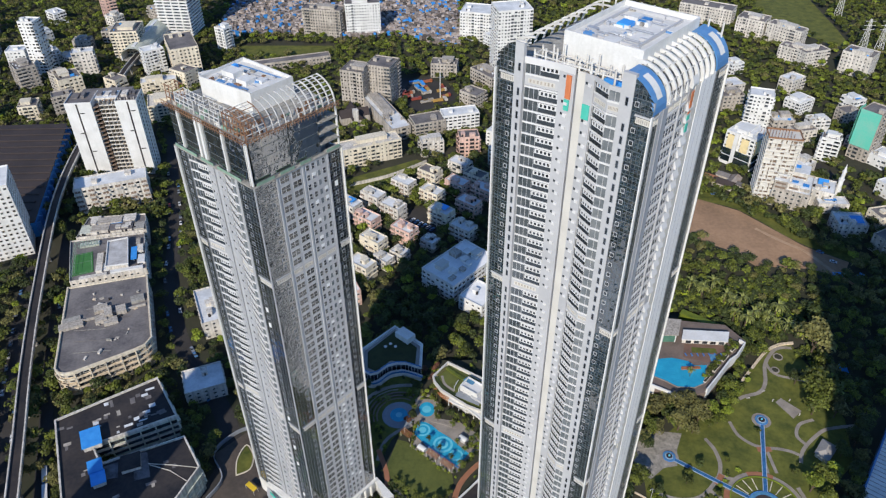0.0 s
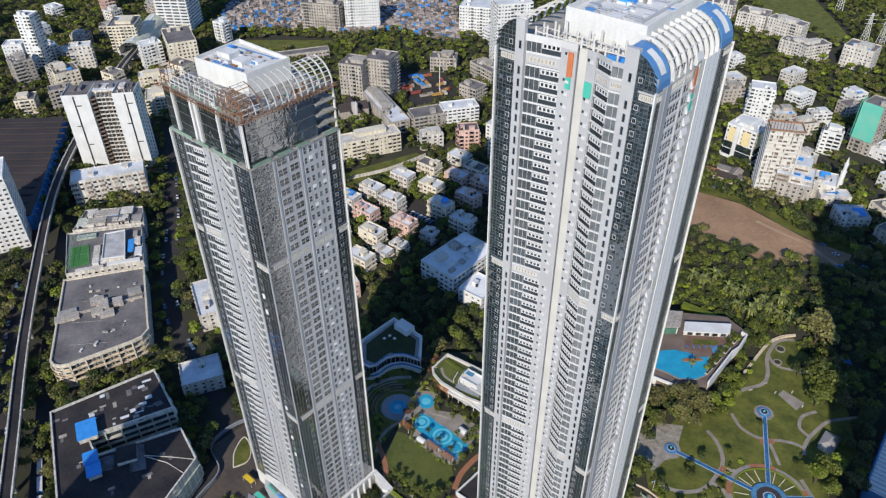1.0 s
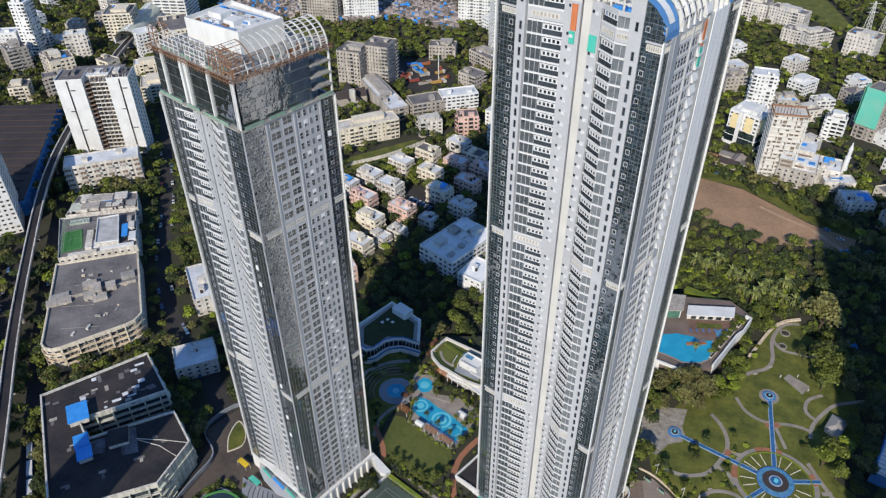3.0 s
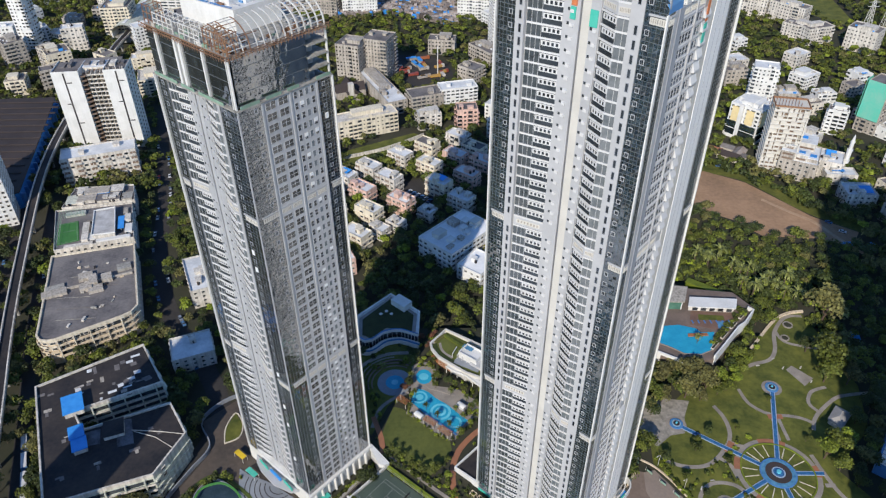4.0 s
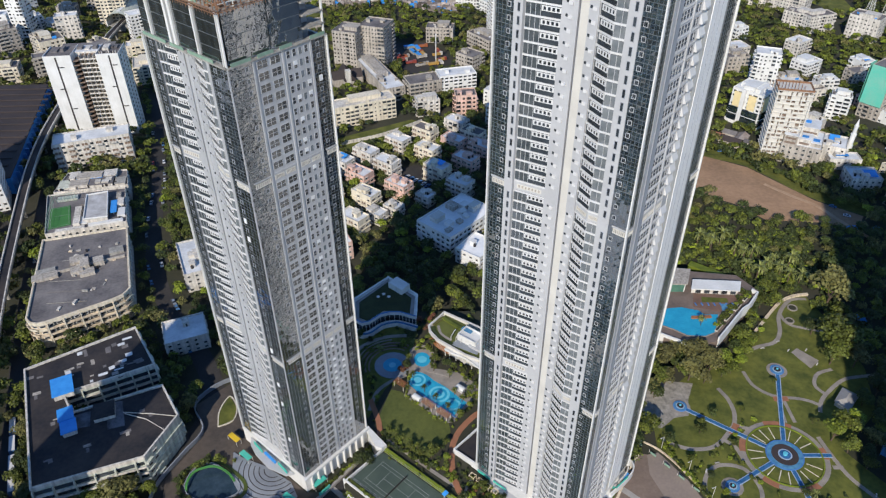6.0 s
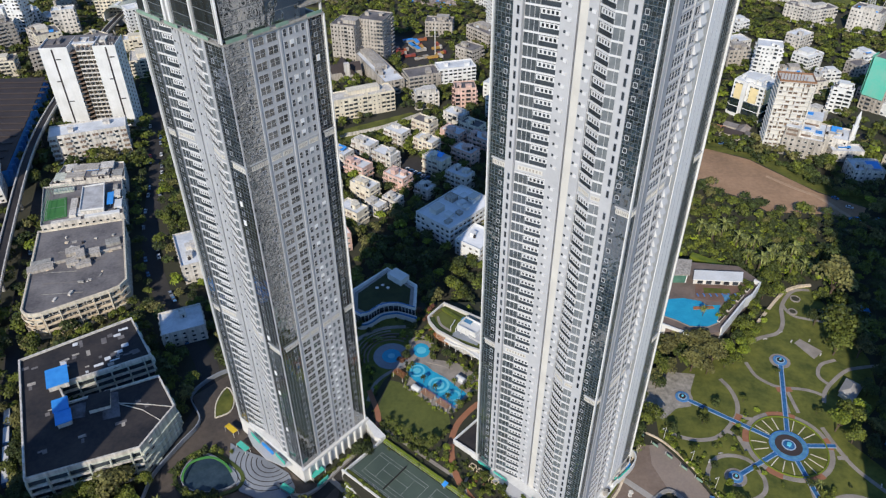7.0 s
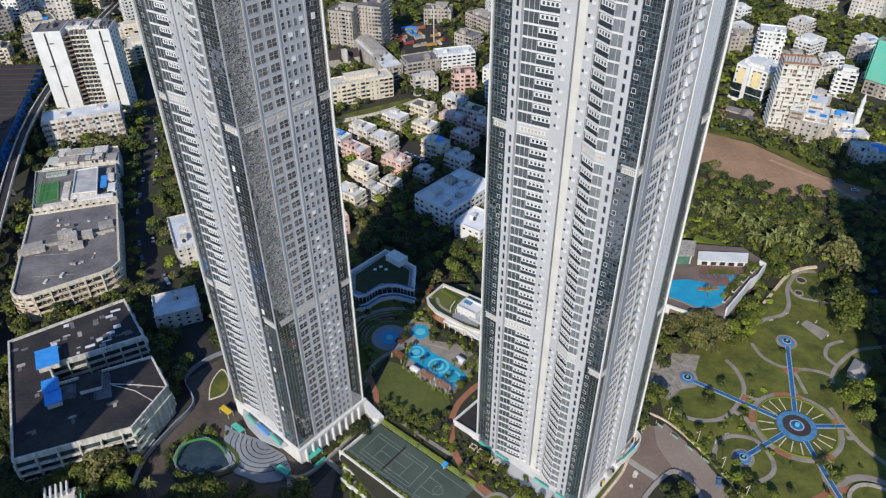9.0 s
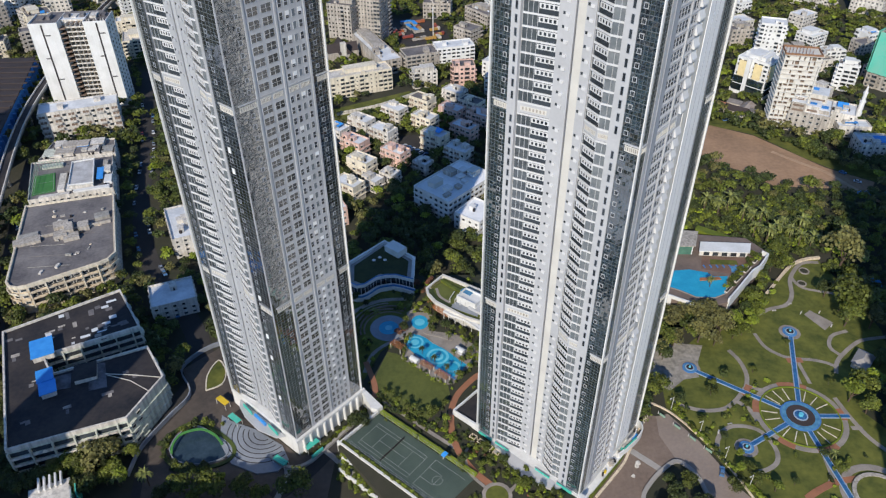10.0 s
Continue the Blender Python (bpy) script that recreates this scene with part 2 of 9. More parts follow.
ROOFW = mat("whitewashed_roof", (0.74, 0.76, 0.78), (0.48, 0.50, 0.52), 0.8, scale=0.1, fine=0.7)
ROOFX = mat("fresh_whitewashed_roof", (0.84, 0.85, 0.86), (0.66, 0.68, 0.70), 0.8, scale=0.1, fine=0.6)
ROOFB = mat("brown_hall_roof", (0.034, 0.027, 0.027), (0.055, 0.042, 0.040), 0.8, scale=0.05, fine=0.5)
TARP = mat("blue_tarpaulin", (0.03, 0.22, 0.62), (0.05, 0.30, 0.72), 0.5, scale=0.4, vary=0.25)
TEAL = mat("green_safety_net", (0.04, 0.42, 0.33), (0.10, 0.50, 0.40), 0.8, scale=0.3)
ORANGE = mat("orange_panel", (0.62, 0.20, 0.08), None, 0.6)
YELLOW = mat("yellow_tarpaulin", (0.75, 0.52, 0.03), None, 0.6)
RUSTROOF = mat("shanty_roof", (0.20, 0.15, 0.125), (0.36, 0.33, 0.31), 0.85, scale=0.3, fine=0.8, island=0.75)
NET2 = mat("thin_green_net", (0.10, 0.50, 0.38), (0.20, 0.48, 0.38), 0.85, scale=0.12, fine=0.8)
ASPH = mat("asphalt", (0.026, 0.025, 0.026), (0.046, 0.042, 0.040), 0.9, scale=0.05, fine=0.8, bump=0.2)
PAVE = mat("paving", (0.30, 0.24, 0.20), (0.21, 0.17, 0.145), 0.85, scale=0.06, fine=0.9)
PAVEB = mat("blue_grey_paving", (0.27, 0.295, 0.335), (0.19, 0.21, 0.245), 0.8, scale=0.1, fine=1.0)
PATHG = mat("park_path", (0.33, 0.295, 0.26), (0.20, 0.18, 0.16), 0.85, scale=0.2, fine=2.0)
BRICKP = mat("red_paving", (0.34, 0.15, 0.08), (0.25, 0.11, 0.065), 0.85, scale=0.3, fine=2.5)
SOIL = mat("bare_soil", (0.40, 0.25, 0.15), (0.22, 0.14, 0.085), 0.95, scale=0.04, fine=0.4, bump=0.3)
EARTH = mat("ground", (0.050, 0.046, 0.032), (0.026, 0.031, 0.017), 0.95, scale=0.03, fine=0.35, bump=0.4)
LAWN = mat("lawn_grass", (0.145, 0.150, 0.028), (0.052, 0.068, 0.012), 0.95, scale=0.13, fine=0.55, bump=0.6)
LAWN2 = mat("mown_lawn", (0.115, 0.13, 0.03), (0.062, 0.078, 0.018), 0.95, scale=0.09, fine=0.7, bump=0.6)
LEAFR = mat("reddish_leaves", (0.20, 0.075, 0.04), (0.10, 0.05, 0.025), 0.7, scale=0.25, fine=1.5, vary=0.3, island=0.4)
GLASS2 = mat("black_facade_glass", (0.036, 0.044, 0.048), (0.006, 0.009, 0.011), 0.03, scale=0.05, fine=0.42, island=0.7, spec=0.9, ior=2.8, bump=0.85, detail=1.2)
SLINE = mat("worn_court_paint", (0.30, 0.32, 0.31), (0.18, 0.20, 0.19), 0.8)
TURF = mat("artificial_turf", (0.05, 0.20, 0.05), (0.04, 0.15, 0.04), 0.95)
COURT = mat("court_surface", (0.075, 0.105, 0.085), (0.045, 0.068, 0.058), 0.85, scale=0.1)
WATER = mat("pool_water", (0.03, 0.36, 0.55), (0.02, 0.27, 0.46), 0.06, scale=0.2, fine=1.2, spec=0.6)
WATER2 = mat("pool_inlay", (0.16, 0.55, 0.68), (0.10, 0.45, 0.60), 0.08, scale=0.3)
CHANW = mat("channel_water", (0.05, 0.16, 0.30), (0.12, 0.30, 0.46), 0.08, scale=0.5, fine=1.5)
BTILE = mat("blue_tile", (0.05, 0.15, 0.36), (0.08, 0.22, 0.48), 0.3, scale=0.4)
WOODC = mat("timber_cladding", (0.36, 0.15, 0.06), (0.26, 0.10, 0.04), 0.7)
LEAF = mat("leaves", (0.108, 0.126, 0.014), (0.037, 0.052, 0.007), 0.7, scale=0.25, fine=1.5, vary=0.35, island=0.45)
LEAFD = mat("dark_leaves", (0.050, 0.068, 0.013), (0.022, 0.034, 0.007), 0.7, scale=0.1, fine=1.5, vary=0.3, island=0.45)
LEAFO = mat("olive_leaves", (0.152, 0.142, 0.044), (0.077, 0.078, 0.022), 0.75, scale=0.25, fine=1.5, vary=0.3, island=0.45)
LEAFB = mat("bright_leaves", (0.187, 0.230, 0.017), (0.094, 0.130, 0.011), 0.7, scale=0.25, fine=1.5, vary=0.3, island=0.4)
BARK = mat("bark", (0.12, 0.085, 0.06), (0.07, 0.05, 0.035), 0.95, scale=1.0)

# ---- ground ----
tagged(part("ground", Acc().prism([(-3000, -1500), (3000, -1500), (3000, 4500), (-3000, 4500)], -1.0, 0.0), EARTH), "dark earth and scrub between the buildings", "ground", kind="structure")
DECK = [(-37, 168), (-17, 143), (30, 136), (44, 140), (46.4, 147), (71.5, 176.4), (60, 215), (45, 250), (22, 266), (-16, 266), (-46, 256), (-48, 222), (-31, 193), (-22.5, 183.5)]
DECK_Z = 5.0
tagged(part("podium", Acc().prism(DECK, -0.5, DECK_Z), EARTH), "low planted podium between the two towers", "podium", kind="structure")

# ---- the two towers ----
def grid_window(name, xs, zs, rec=0.08, proud=0.11, frame=None, pane=None, hood=0.0):
    """A framed window as one piece: odd cells of the grid are panes set back, the rest frame."""
    v, f, mi = [], [], []
    nx, nz = len(xs), len(zs)
    for z in zs:
        for x in xs:
            v.append((x, -proud, z))
    idx = lambda i, j: j * nx + i
    for j in range(nz - 1):
        for i in range(nx - 1):
            q = (idx(i, j), idx(i + 1, j), idx(i + 1, j + 1), idx(i, j + 1))
            if i % 2 and j % 2:
                k = len(v)
                v += [(v[a_][0], -proud + rec, v[a_][2]) for a_ in q]
                for s in range(4):
                    f.append((q[s], q[(s + 1) % 4], k + (s + 1) % 4, k + s)); mi.append(0)
                f.append((k, k + 1, k + 2, k + 3)); mi.append(1)
            else:
                f.append(q); mi.append(0)
    c = (idx(0, 0), idx(nx - 1, 0), idx(nx - 1, nz - 1), idx(0, nz - 1))
    k = len(v)
    v += [(v[a_][0], 0.06, v[a_][2]) for a_ in c]
    rings = ([idx(i, 0) for i in range(nx)], [idx(nx - 1, j) for j in range(nz)], [idx(i, nz - 1) for i in reversed(range(nx))], [idx(0, j) for j in reversed(range(nz))])
    for s, r in enumerate(rings):
        f.append(tuple(reversed(r)) + (k + s, k + (s + 1) % 4)); mi.append(0)
    if hood:
        a_, b_ = c[3], c[2]
        m = len(v)
        x0, x1, zt = xs[0], xs[-1], zs[-1]
        v += [(x0, -hood, zt), (x1, -hood, zt), (x0, -hood, zt + 0.06), (x1, -hood, zt + 0.06), (x0, 0.0, zt + 0.06), (x1, 0.0, zt + 0.06)]
        f += [(a_, m, m + 1, b_), (m, m + 2, m + 3, m + 1), (m + 2, m + 4, m + 5, m + 3)]; mi += [0, 0, 0]
    me = bpy.data.meshes.new(name)
    me.from_pydata(v, [], f)
    me.materials.append(frame or WHITE); me.materials.append(pane or PANE)
    me.polygons.foreach_set("material_index", mi)
    return me


def edges(n, frame, lo=0.0, hi=1.0):
    """Grid lines for n panes between frame bars, from lo to hi."""
    w = (hi - lo - frame * (n + 1)) / n
    out, x = [lo], lo
    for i in range(n):
        x += frame; out.append(x); x += w; out.append(x)
    return out + [hi]


W_SQUARE = grid_window("square_window", edges(1, 0.10, -0.5, 0.5), edges(1, 0.09), rec=0.08, proud=0.10, frame=PANEL)
W_DIM = grid_window("square_window", edges(1, 0.10, -0.5, 0.5), edges(1, 0.09), rec=0.05, proud=0.08, frame=GREYP, pane=BAYG)
W_ROW = grid_window("strip_window", edges(4, 0.085, -0.5, 0.5), edges(1, 0.16), rec=0.10, proud=0.10, frame=CLAD)
W_SLOT = grid_window("slot_window", edges(1, 0.10, -0.5, 0.5), edges(1, 0.05), frame=GREYP)
W_WIDE = grid_window("wide_window", edges(4, 0.03, -0.5, 0.5), edges(2, 0.03), frame=PANEL, pane=BLUEG)
W_DARK = grid_window("paired_window", edges(2, 0.045, -0.5, 0.5), edges(1, 0.05), frame=PANEL, pane=BLUEG)
W_PAIR = grid_window("paired_window", edges(2, 0.035, -0.5, 0.5), edges(2, 0.025), proud=0.09, frame=LTWALL, pane=SMOKEG)
W_NARROW = grid_window("narrow_window", edges(1, 0.09, -0.5, 0.5), edges(2, 0.04), frame=LTWALL, pane=SMOKEG)
W_PALE = grid_window("narrow_window", edges(1, 0.09, -0.5, 0.5), edges(1, 0.04), frame=LTWALL, pane=BAYL)
W_LIT = grid_window("covered_window", edges(1, 0.08, -0.5, 0.5), edges(1, 0.04), rec=0.02, proud=0.16, frame=WHITE, pane=ROOFX)
LOUVRE = grid_window("louvre_panel", edges(7, 0.06, -0.5, 0.5), edges(1, 0.14), rec=0.09, frame=BEIGE, pane=GREYW)
FH, Z0 = 3.25, 5.55
BELTS = (19, 40, 60)


class Facade:
    """One face of a tower, built bay by bay."""
    def __init__(self, root, A, B, k0, k1, top=None, panel=None):
        self.fr, self.root, self.k0, self.k1 = frame_of(A, B), root, k0, k1
        self.ln = (Vector(B) - Vector(A)).length
        self.zb, self.zt = Z0 + FH * k0, Z0 + FH * k1
        self.top = top or (lambda u: self.zt)
        self.panel = panel or PANEL

    def floors(self, belts=False):
        for k in range(self.k0, self.k1):
            if belts or k not in BELTS:
                yield k, Z0 + FH * k

    def wall(self, u0, u1, d, material, name="wall_panel", d1=None, thick=0.6, z0=None, z1=None):
        part(name, Acc().slant(self.fr, u0, d, u1, d if d1 is None else d1, thick, self.zb if z0 is None else z0, self.zt if z1 is None else z1), material, self.root)

    def slanted(self, u, d, da, db, u0, u1):
        return da + (db - da) * (u - u0) / (u1 - u0) + d

    def glass(self, u0, u1, d, cols, rows=2, win=None, belt=True, seed=0, z0=None, z1=None, bars=True, metal=None, rows_on=True):
        """Curtain wall: single panes, each a little out of true, and a raised grid of mullions."""
        rnd = random.Random(seed)
        pa, mu = Acc(), Acc()
        st = (u1 - u0) / cols
        zlo, zhi = (self.zb if z0 is None else z0), (max(self.top(u0), self.top(u1), self.top((u0 + u1) / 2)) if z1 is None else z1)
        n = int(round((zhi - zlo) / FH * rows))
        rh = (zhi - zlo) / n
        for j in range(n):
            za, zc = zlo + j * rh, zlo + (j + 1) * rh
            for i in range(cols):
                ua, ub = u0 + st * i, u0 + st * (i + 1)
                ta, tb = self.top(ua) if z1 is None else zhi, self.top(ub) if z1 is None else zhi
                if za >= max(ta, tb) - 0.1:
                    continue
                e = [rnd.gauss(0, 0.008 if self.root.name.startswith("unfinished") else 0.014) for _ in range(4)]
                pa.face(fp(self.fr, ua, d + e[0], za), fp(self.fr, ub, d + e[1], za), fp(self.fr, ub, d + e[2], max(za, min(zc, tb))), fp(self.fr, ua, d + e[3], max(za, min(zc, ta))))
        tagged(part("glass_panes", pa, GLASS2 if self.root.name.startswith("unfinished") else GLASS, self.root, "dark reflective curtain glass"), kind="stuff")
        if bars:
            for i in range(cols + 1):
                u = u0 + st * i
                mu.box(self.fr, u - 0.035, u + 0.035, d - 0.1, d + 0.06, zlo, min(self.top(u), zhi))
            for j in range(n + 1 if rows_on else 0):
                z = zlo + j * rh
                ok = [u0 + st * i for i in range(cols + 1) if self.top(u0 + st * i) >= z or z1 is not None]
                if len(ok) > 1:
                    hz = 0.07 if j % rows == 0 else 0.03
                    mu.box(self.fr, ok[0], ok[-1], d - 0.1, d + 0.05, z - hz, z + hz)
            tagged(part("mullions", mu, metal or MULL, self.root, "grey metal mullion grid"), kind="stuff")
        part("backing", Acc().box(self.fr, u0, u1, d - 0.9, d - 0.3, zlo, min(zhi, self.zt)), GREYP, self.root)
        if win:
            for k, z in self.floors():
                if z + 2 < min(self.top(win - 1), zhi) and z >= zlo - 0.1:
                    if seed in (12, 14) and rnd.random() < 0.14:
                        part("covered_window", W_LIT, None, self.root, at=fm(self.fr, win, d, z + 0.8, 1.1, 1, 1.7))
                        continue
                    part("square_window", W_DIM if self.root.name.startswith("unfinished") else W_SQUARE, None, self.root, at=fm(self.fr, win, d, z + 0.95, 1.05, 1, 1.3))
        if belt:
            for k in BELTS:
                z = Z0 + FH * k
                if zlo < z < zhi - 2:
                    part("belt_ledge", Acc().box(self.fr, u0 + 0.2 * (u1 - u0), u1, d, d + 0.3, z + 2.1, z + 2.45), self.panel, self.root)
                    part("louvre_panel", LOUVRE, None, self.root, at=fm(self.fr, u0 + 0.62 * (u1 - u0), d, z + 0.3, (u1 - u0) * 0.72, 1, 1.5))

    def pilaster(self, u0, u1, d, material=None, slot=True, ztop=None):
        self.wall(u0, u1, d, material or self.panel, "pilaster", thick=1.2, z1=ztop)
        if slot:
            for k, z in self.floors():
                part("slot_window", W_SLOT, None, self.root, at=fm(self.fr, (u0 + u1) / 2 + 0.25, d, z + 0.5, 0.85, 1, 2.2))

    def balconies(self, u0, u1, da, db, split=0.45, flip=False, row=True):
        """A slanted bay: a pale slab at each floor, dark glazing behind, a row of four small windows."""
        self.wall(u0, u1, da - 0.22, BAYG if row else BAYL, "bay_glazing", db - 0.22, 0.3)
        p0, p1 = fp(self.fr, u0, da, 0), fp(self.fr, u1, db, 0)
        bfr = frame_of(p0.xy, p1.xy)
        ln = (p1 - p0).length
        slab = Acc().box(((0, 0), (1, 0), (0, -1)), 0, ln, -0.24, 0.06, -0.28, 0.14).mesh("floor_slab")
        bars = Acc()
        n_ = max(2, int(ln / 1.2))
        for i in range(n_ + 1):
            bars.box(bfr, ln * i / n_ - 0.05, ln * i / n_ + 0.05, -0.24, -0.13, self.zb, self.zt)
        tagged(part("bay_mullion", bars, self.panel, self.root), kind="stuff")
        dark = Acc()
        for k, z in self.floors(True):
            part("floor_slab", slab, CLAD, self.root, at=fm(bfr, 0, 0, z))
            if k in BELTS:
                part("belt_panel", Acc().box(bfr, 0, ln, -0.5, -0.05, z + 0.3, z + FH - 0.3), self.panel, self.root)
                part("louvre_panel", LOUVRE, None, self.root, at=fm(bfr, ln * 0.5, -0.05, z + 1.0, ln * 0.8, 1, 1.2))
                continue
            if row:
                part("strip_window", W_ROW, None, self.root, at=fm(bfr, ln * (split + 1) / 2, -0.14, z + 1.45, ln * (1 - split) * 0.98, 1, 1.25))
                dark.box(bfr, ln * split, ln, -0.2, -0.1, z + 0.26, z + 1.42)
        if row:
            tagged(part("spandrel", dark, PANE, self.root, "dark glass spandrel panels"), kind="stuff")

    def service(self, u0, u1, d, d1=None, ac=True, flip=1):
        self.wall(u0, u1, d, self.panel, "service_wall", d1)
        box = Acc().box(((0, 0), (1, 0), (0, -1)), -0.5, 0.5, 0, 0.34, 0, 0.75).mesh("ac_ledge")
        vents = Acc()
        u = (u0 + u1) / 2
        dm = d if d1 is None else (d + d1) / 2
        if ac:
            for k, z in self.floors():
                part("ac_ledge", box, CLAD if self.panel is PANEL else LTWALL, self.root, at=fm(self.fr, u + 0.3, dm, z + 0.9))
                vents.box(self.fr, u - 1.05, u - 0.45, dm, dm + 0.03, z + 1.2, z + 1.9)
            tagged(part("vent", vents, PANE, self.root, "small dark vents"), kind="stuff")

    def windows(self, kind, u0, u1, d, h=1.9, sill=0.7, lit=0.0, seed=0):
        rnd = random.Random(seed)
        for k, z in self.floors():
            me = W_LIT if lit and rnd.random() < lit else kind
            if me is W_LIT:      # a pale sheet over the upper sash, the lower one bare
                part(kind.name.split(".")[0], kind, None, self.root, at=fm(self.fr, (u0 + u1) / 2, d, z + sill, u1 - u0, 1, h * 0.42))
                part("covered_window", W_LIT, None, self.root, at=fm(self.fr, (u0 + u1) / 2, d, z + sill + h * 0.43, u1 - u0, 1, h * 0.57))
                continue
            part(me.name.split(".")[0], me, None, self.root, at=fm(self.fr, (u0 + u1) / 2, d, z + sill, u1 - u0, 1, h))

    def belt_row(self, u0, u1, d, n):
        for k in BELTS:
            if self.k0 < k < self.k1 - 1:
                z = Z0 + FH * k
                part("belt_ledge", Acc().box(self.fr, u0, u1, d, d + 0.2, z + 2.4, z + 2.6), self.panel, self.root)
                for i in range(n):
                    st = (u1 - u0) / n
                    part("louvre_panel", LOUVRE, None, self.root, at=fm(self.fr, u0 + st * (i + 0.5), d, z + 0.5, st * 0.82, 1, 1.5))

    def fin(self, u, d, z1=None, w=0.35, out=0.55, material=None):
        part("corner_fin", Acc().box(self.fr, u - w / 2, u + w / 2, d - 0.3, d + out, self.zb - 1.5, z1 or self.zt), material or WHITE, self.root)


RT_L, RT_F, RT_R = (13.8, 175.0), (46.6, 146.0), (72.8, 176.1)
LT_L, LT_F, LT_R = (-80.0, 193.6), (-51.5, 168.6), (-30.3, 192.2)
RT_B = (RT_L[0] + RT_R[0] - RT_F[0], RT_L[1] + RT_R[1] - RT_F[1])
LT_B = (LT_L[0] + LT_R[0] - LT_F[0], LT_L[1] + LT_R[1] - LT_F[1])


def inset(P, m):
    c = sum((Vector(p) for p in P), Vector((0, 0))) / len(P)
    return [tuple(c + (Vector(p) - c) * (1 - m / (Vector(p) - c).length)) for p in P]


def rib_curve(r, n=8):
    """A quarter round: how far in, how far up."""
    return [(r * (1 - math.cos(math.pi / 2 * i / n)), r * math.sin(math.pi / 2 * i / n)) for i in range(n + 1)]


# -- the finished tower --
rt = thing("glass_tower", "tall white and dark-glass residential tower, its roof steelwork still open", "tower")
RT_P = [RT_L, RT_F, RT_R, RT_B]
BLOCKED.append(inset(RT_P, -4)); BLOCKED.append(inset([LT_L, LT_F, LT_R, LT_B], -4))
part("core", Acc().prism(inset(RT_P, 5.2), 0, 205.0), GREYP, rt)
K1 = 62
ZTOP = Z0 + FH * K1
R_ = 8.2
LEN_L = (Vector(RT_F) - Vector(RT_L)).length


def top_l(u):
    for e in (u, LEN_L - u):
        if e < R_:
            return 203.5 + math.sqrt(max(R_ * R_ - (R_ - max(e, 0)) ** 2, 0))
    return ZTOP


fl = Facade(rt, RT_L, RT_F, 0, K1, top_l)
deck_front = [tuple(fp(fl.fr, u, d, 0).xy) for u, d in ((1.2, -1.2), (8.6, -1.6), (17.4, -3.4), (27.2, -3.6), (35.2, -1.8), (LEN_L - 1.2, -1.2))]
rtd = part("roof_deck", Acc().prism(deck_front + inset(RT_P, 1.2)[2:], 204.6, 205.3), CONC, rt, "unfinished concrete roof deck")
fl.zt = 206.5
fl.glass(0.1, 5.8, 0.0, 5, 3, win=4.4, seed=1)
fl.pilaster(5.8, 8.4, 0.25, ztop=211.5)
fl.balconies(8.6, 17.4, -0.5, -2.3)
fl.service(17.4, 21.8, -2.3)
fl.wall(21.8, 22.3, -3.2, GREYP, "groove")
fl.wall(22.3, 24.4, -2.5, BEIGE, "rendered_strip", z1=207.5)
fl.service(24.4, 27.1, -2.5, -2.2)
fl.balconies(27.1, 32.0, -2.5, -0.4, split=0.12)
fl.balconies(32.0, 35.3, -0.4, -0.8, row=False)
fl.pilaster(35.3, 38.5, 0.25, ztop=212.0)
fl.glass(38.5, LEN_L - 0.1, 0.0, 5, 3, win=39.6, seed=2)
fl.fin(0.0, 0.0, 203.5); fl.fin(LEN_L, 0.0, 203.5)
part("orange_panel", Acc().box(fl.fr, 19.6, 21.0, -2.3, -1.9, 200.0, 206.0), ORANGE, rt, "orange protection panel")
part("net", Acc().box(fl.fr, 24.6, 26.6, -2.3, -2.0, 196.2, 200.0), TEAL, rt, "green safety net")
part("net", Acc().box(fl.fr, 19.4, 20.8, -2.3, -2.0, 196.8, 199.6), TEAL, rt, "green safety net")
part("parapet", Acc().slant(fl.fr, 8.4, -0.4, 17.4, -2.2, 0.4, 206.5, 208.2).slant(fl.fr, 17.4, -2.2, 21.8, -2.2, 0.4, 206.5, 208.2), CLAD, rt)
part("parapet", Acc().slant(fl.fr, 24.4, -2.4, 27.1, -2.3, 0.4, 206.5, 207.6).slant(fl.fr, 27.1, -2.3, 32.0, -0.4, 0.4, 206.5, 207.6).slant(fl.fr, 32.0, -0.4, 35.3, -0.6, 0.4, 206.5, 207.6), PANEL, rt)

f2 = Facade(rt, RT_F, RT_R, 0, K1)
f2.zt = 203.5
W2 = f2.ln
f2.glass(0.2, 3.0, 0.0, 3, 3, seed=3)
f2.wall(3.0, 4.6, 0.15, PANEL); f2.wall(4.6, 5.2, -0.5, GREYP, "groove"); f2.wall(5.2, 7.4, 0.15, GREYP)
f2.wall(7.4, 19.0, -0.4, PANEL, "window_wall")
f2.windows(W_WIDE, 7.9, 14.2, -0.4, 2.1, 0.5)
f2.windows(W_DARK, 15.6, 18.4, -0.4, 2.1, 0.5)
band = Acc()
for k, z in f2.floors(True):
    band.box(f2.fr, 7.5, 18.9, -0.42, -0.2, z - 0.18, z + 0.2)
tagged(part("slab_band", band, CLAD, rt, "pale projecting floor bands"), kind="stuff")
f2.wall(14.6, 15.2, -0.1, PANEL, "pilaster", thick=0.4)
f2.belt_row(7.6, 18.8, -0.4, 3)
f2.wall(19.0, 22.0, -0.3, PANEL, "service_wall")
saw = Acc()
for x in (-1.4, 1.4):
    saw.face((x, 0, 0), (x, -0.7, 0), (x, -0.7, 0.5), (x, 0, 2.3))
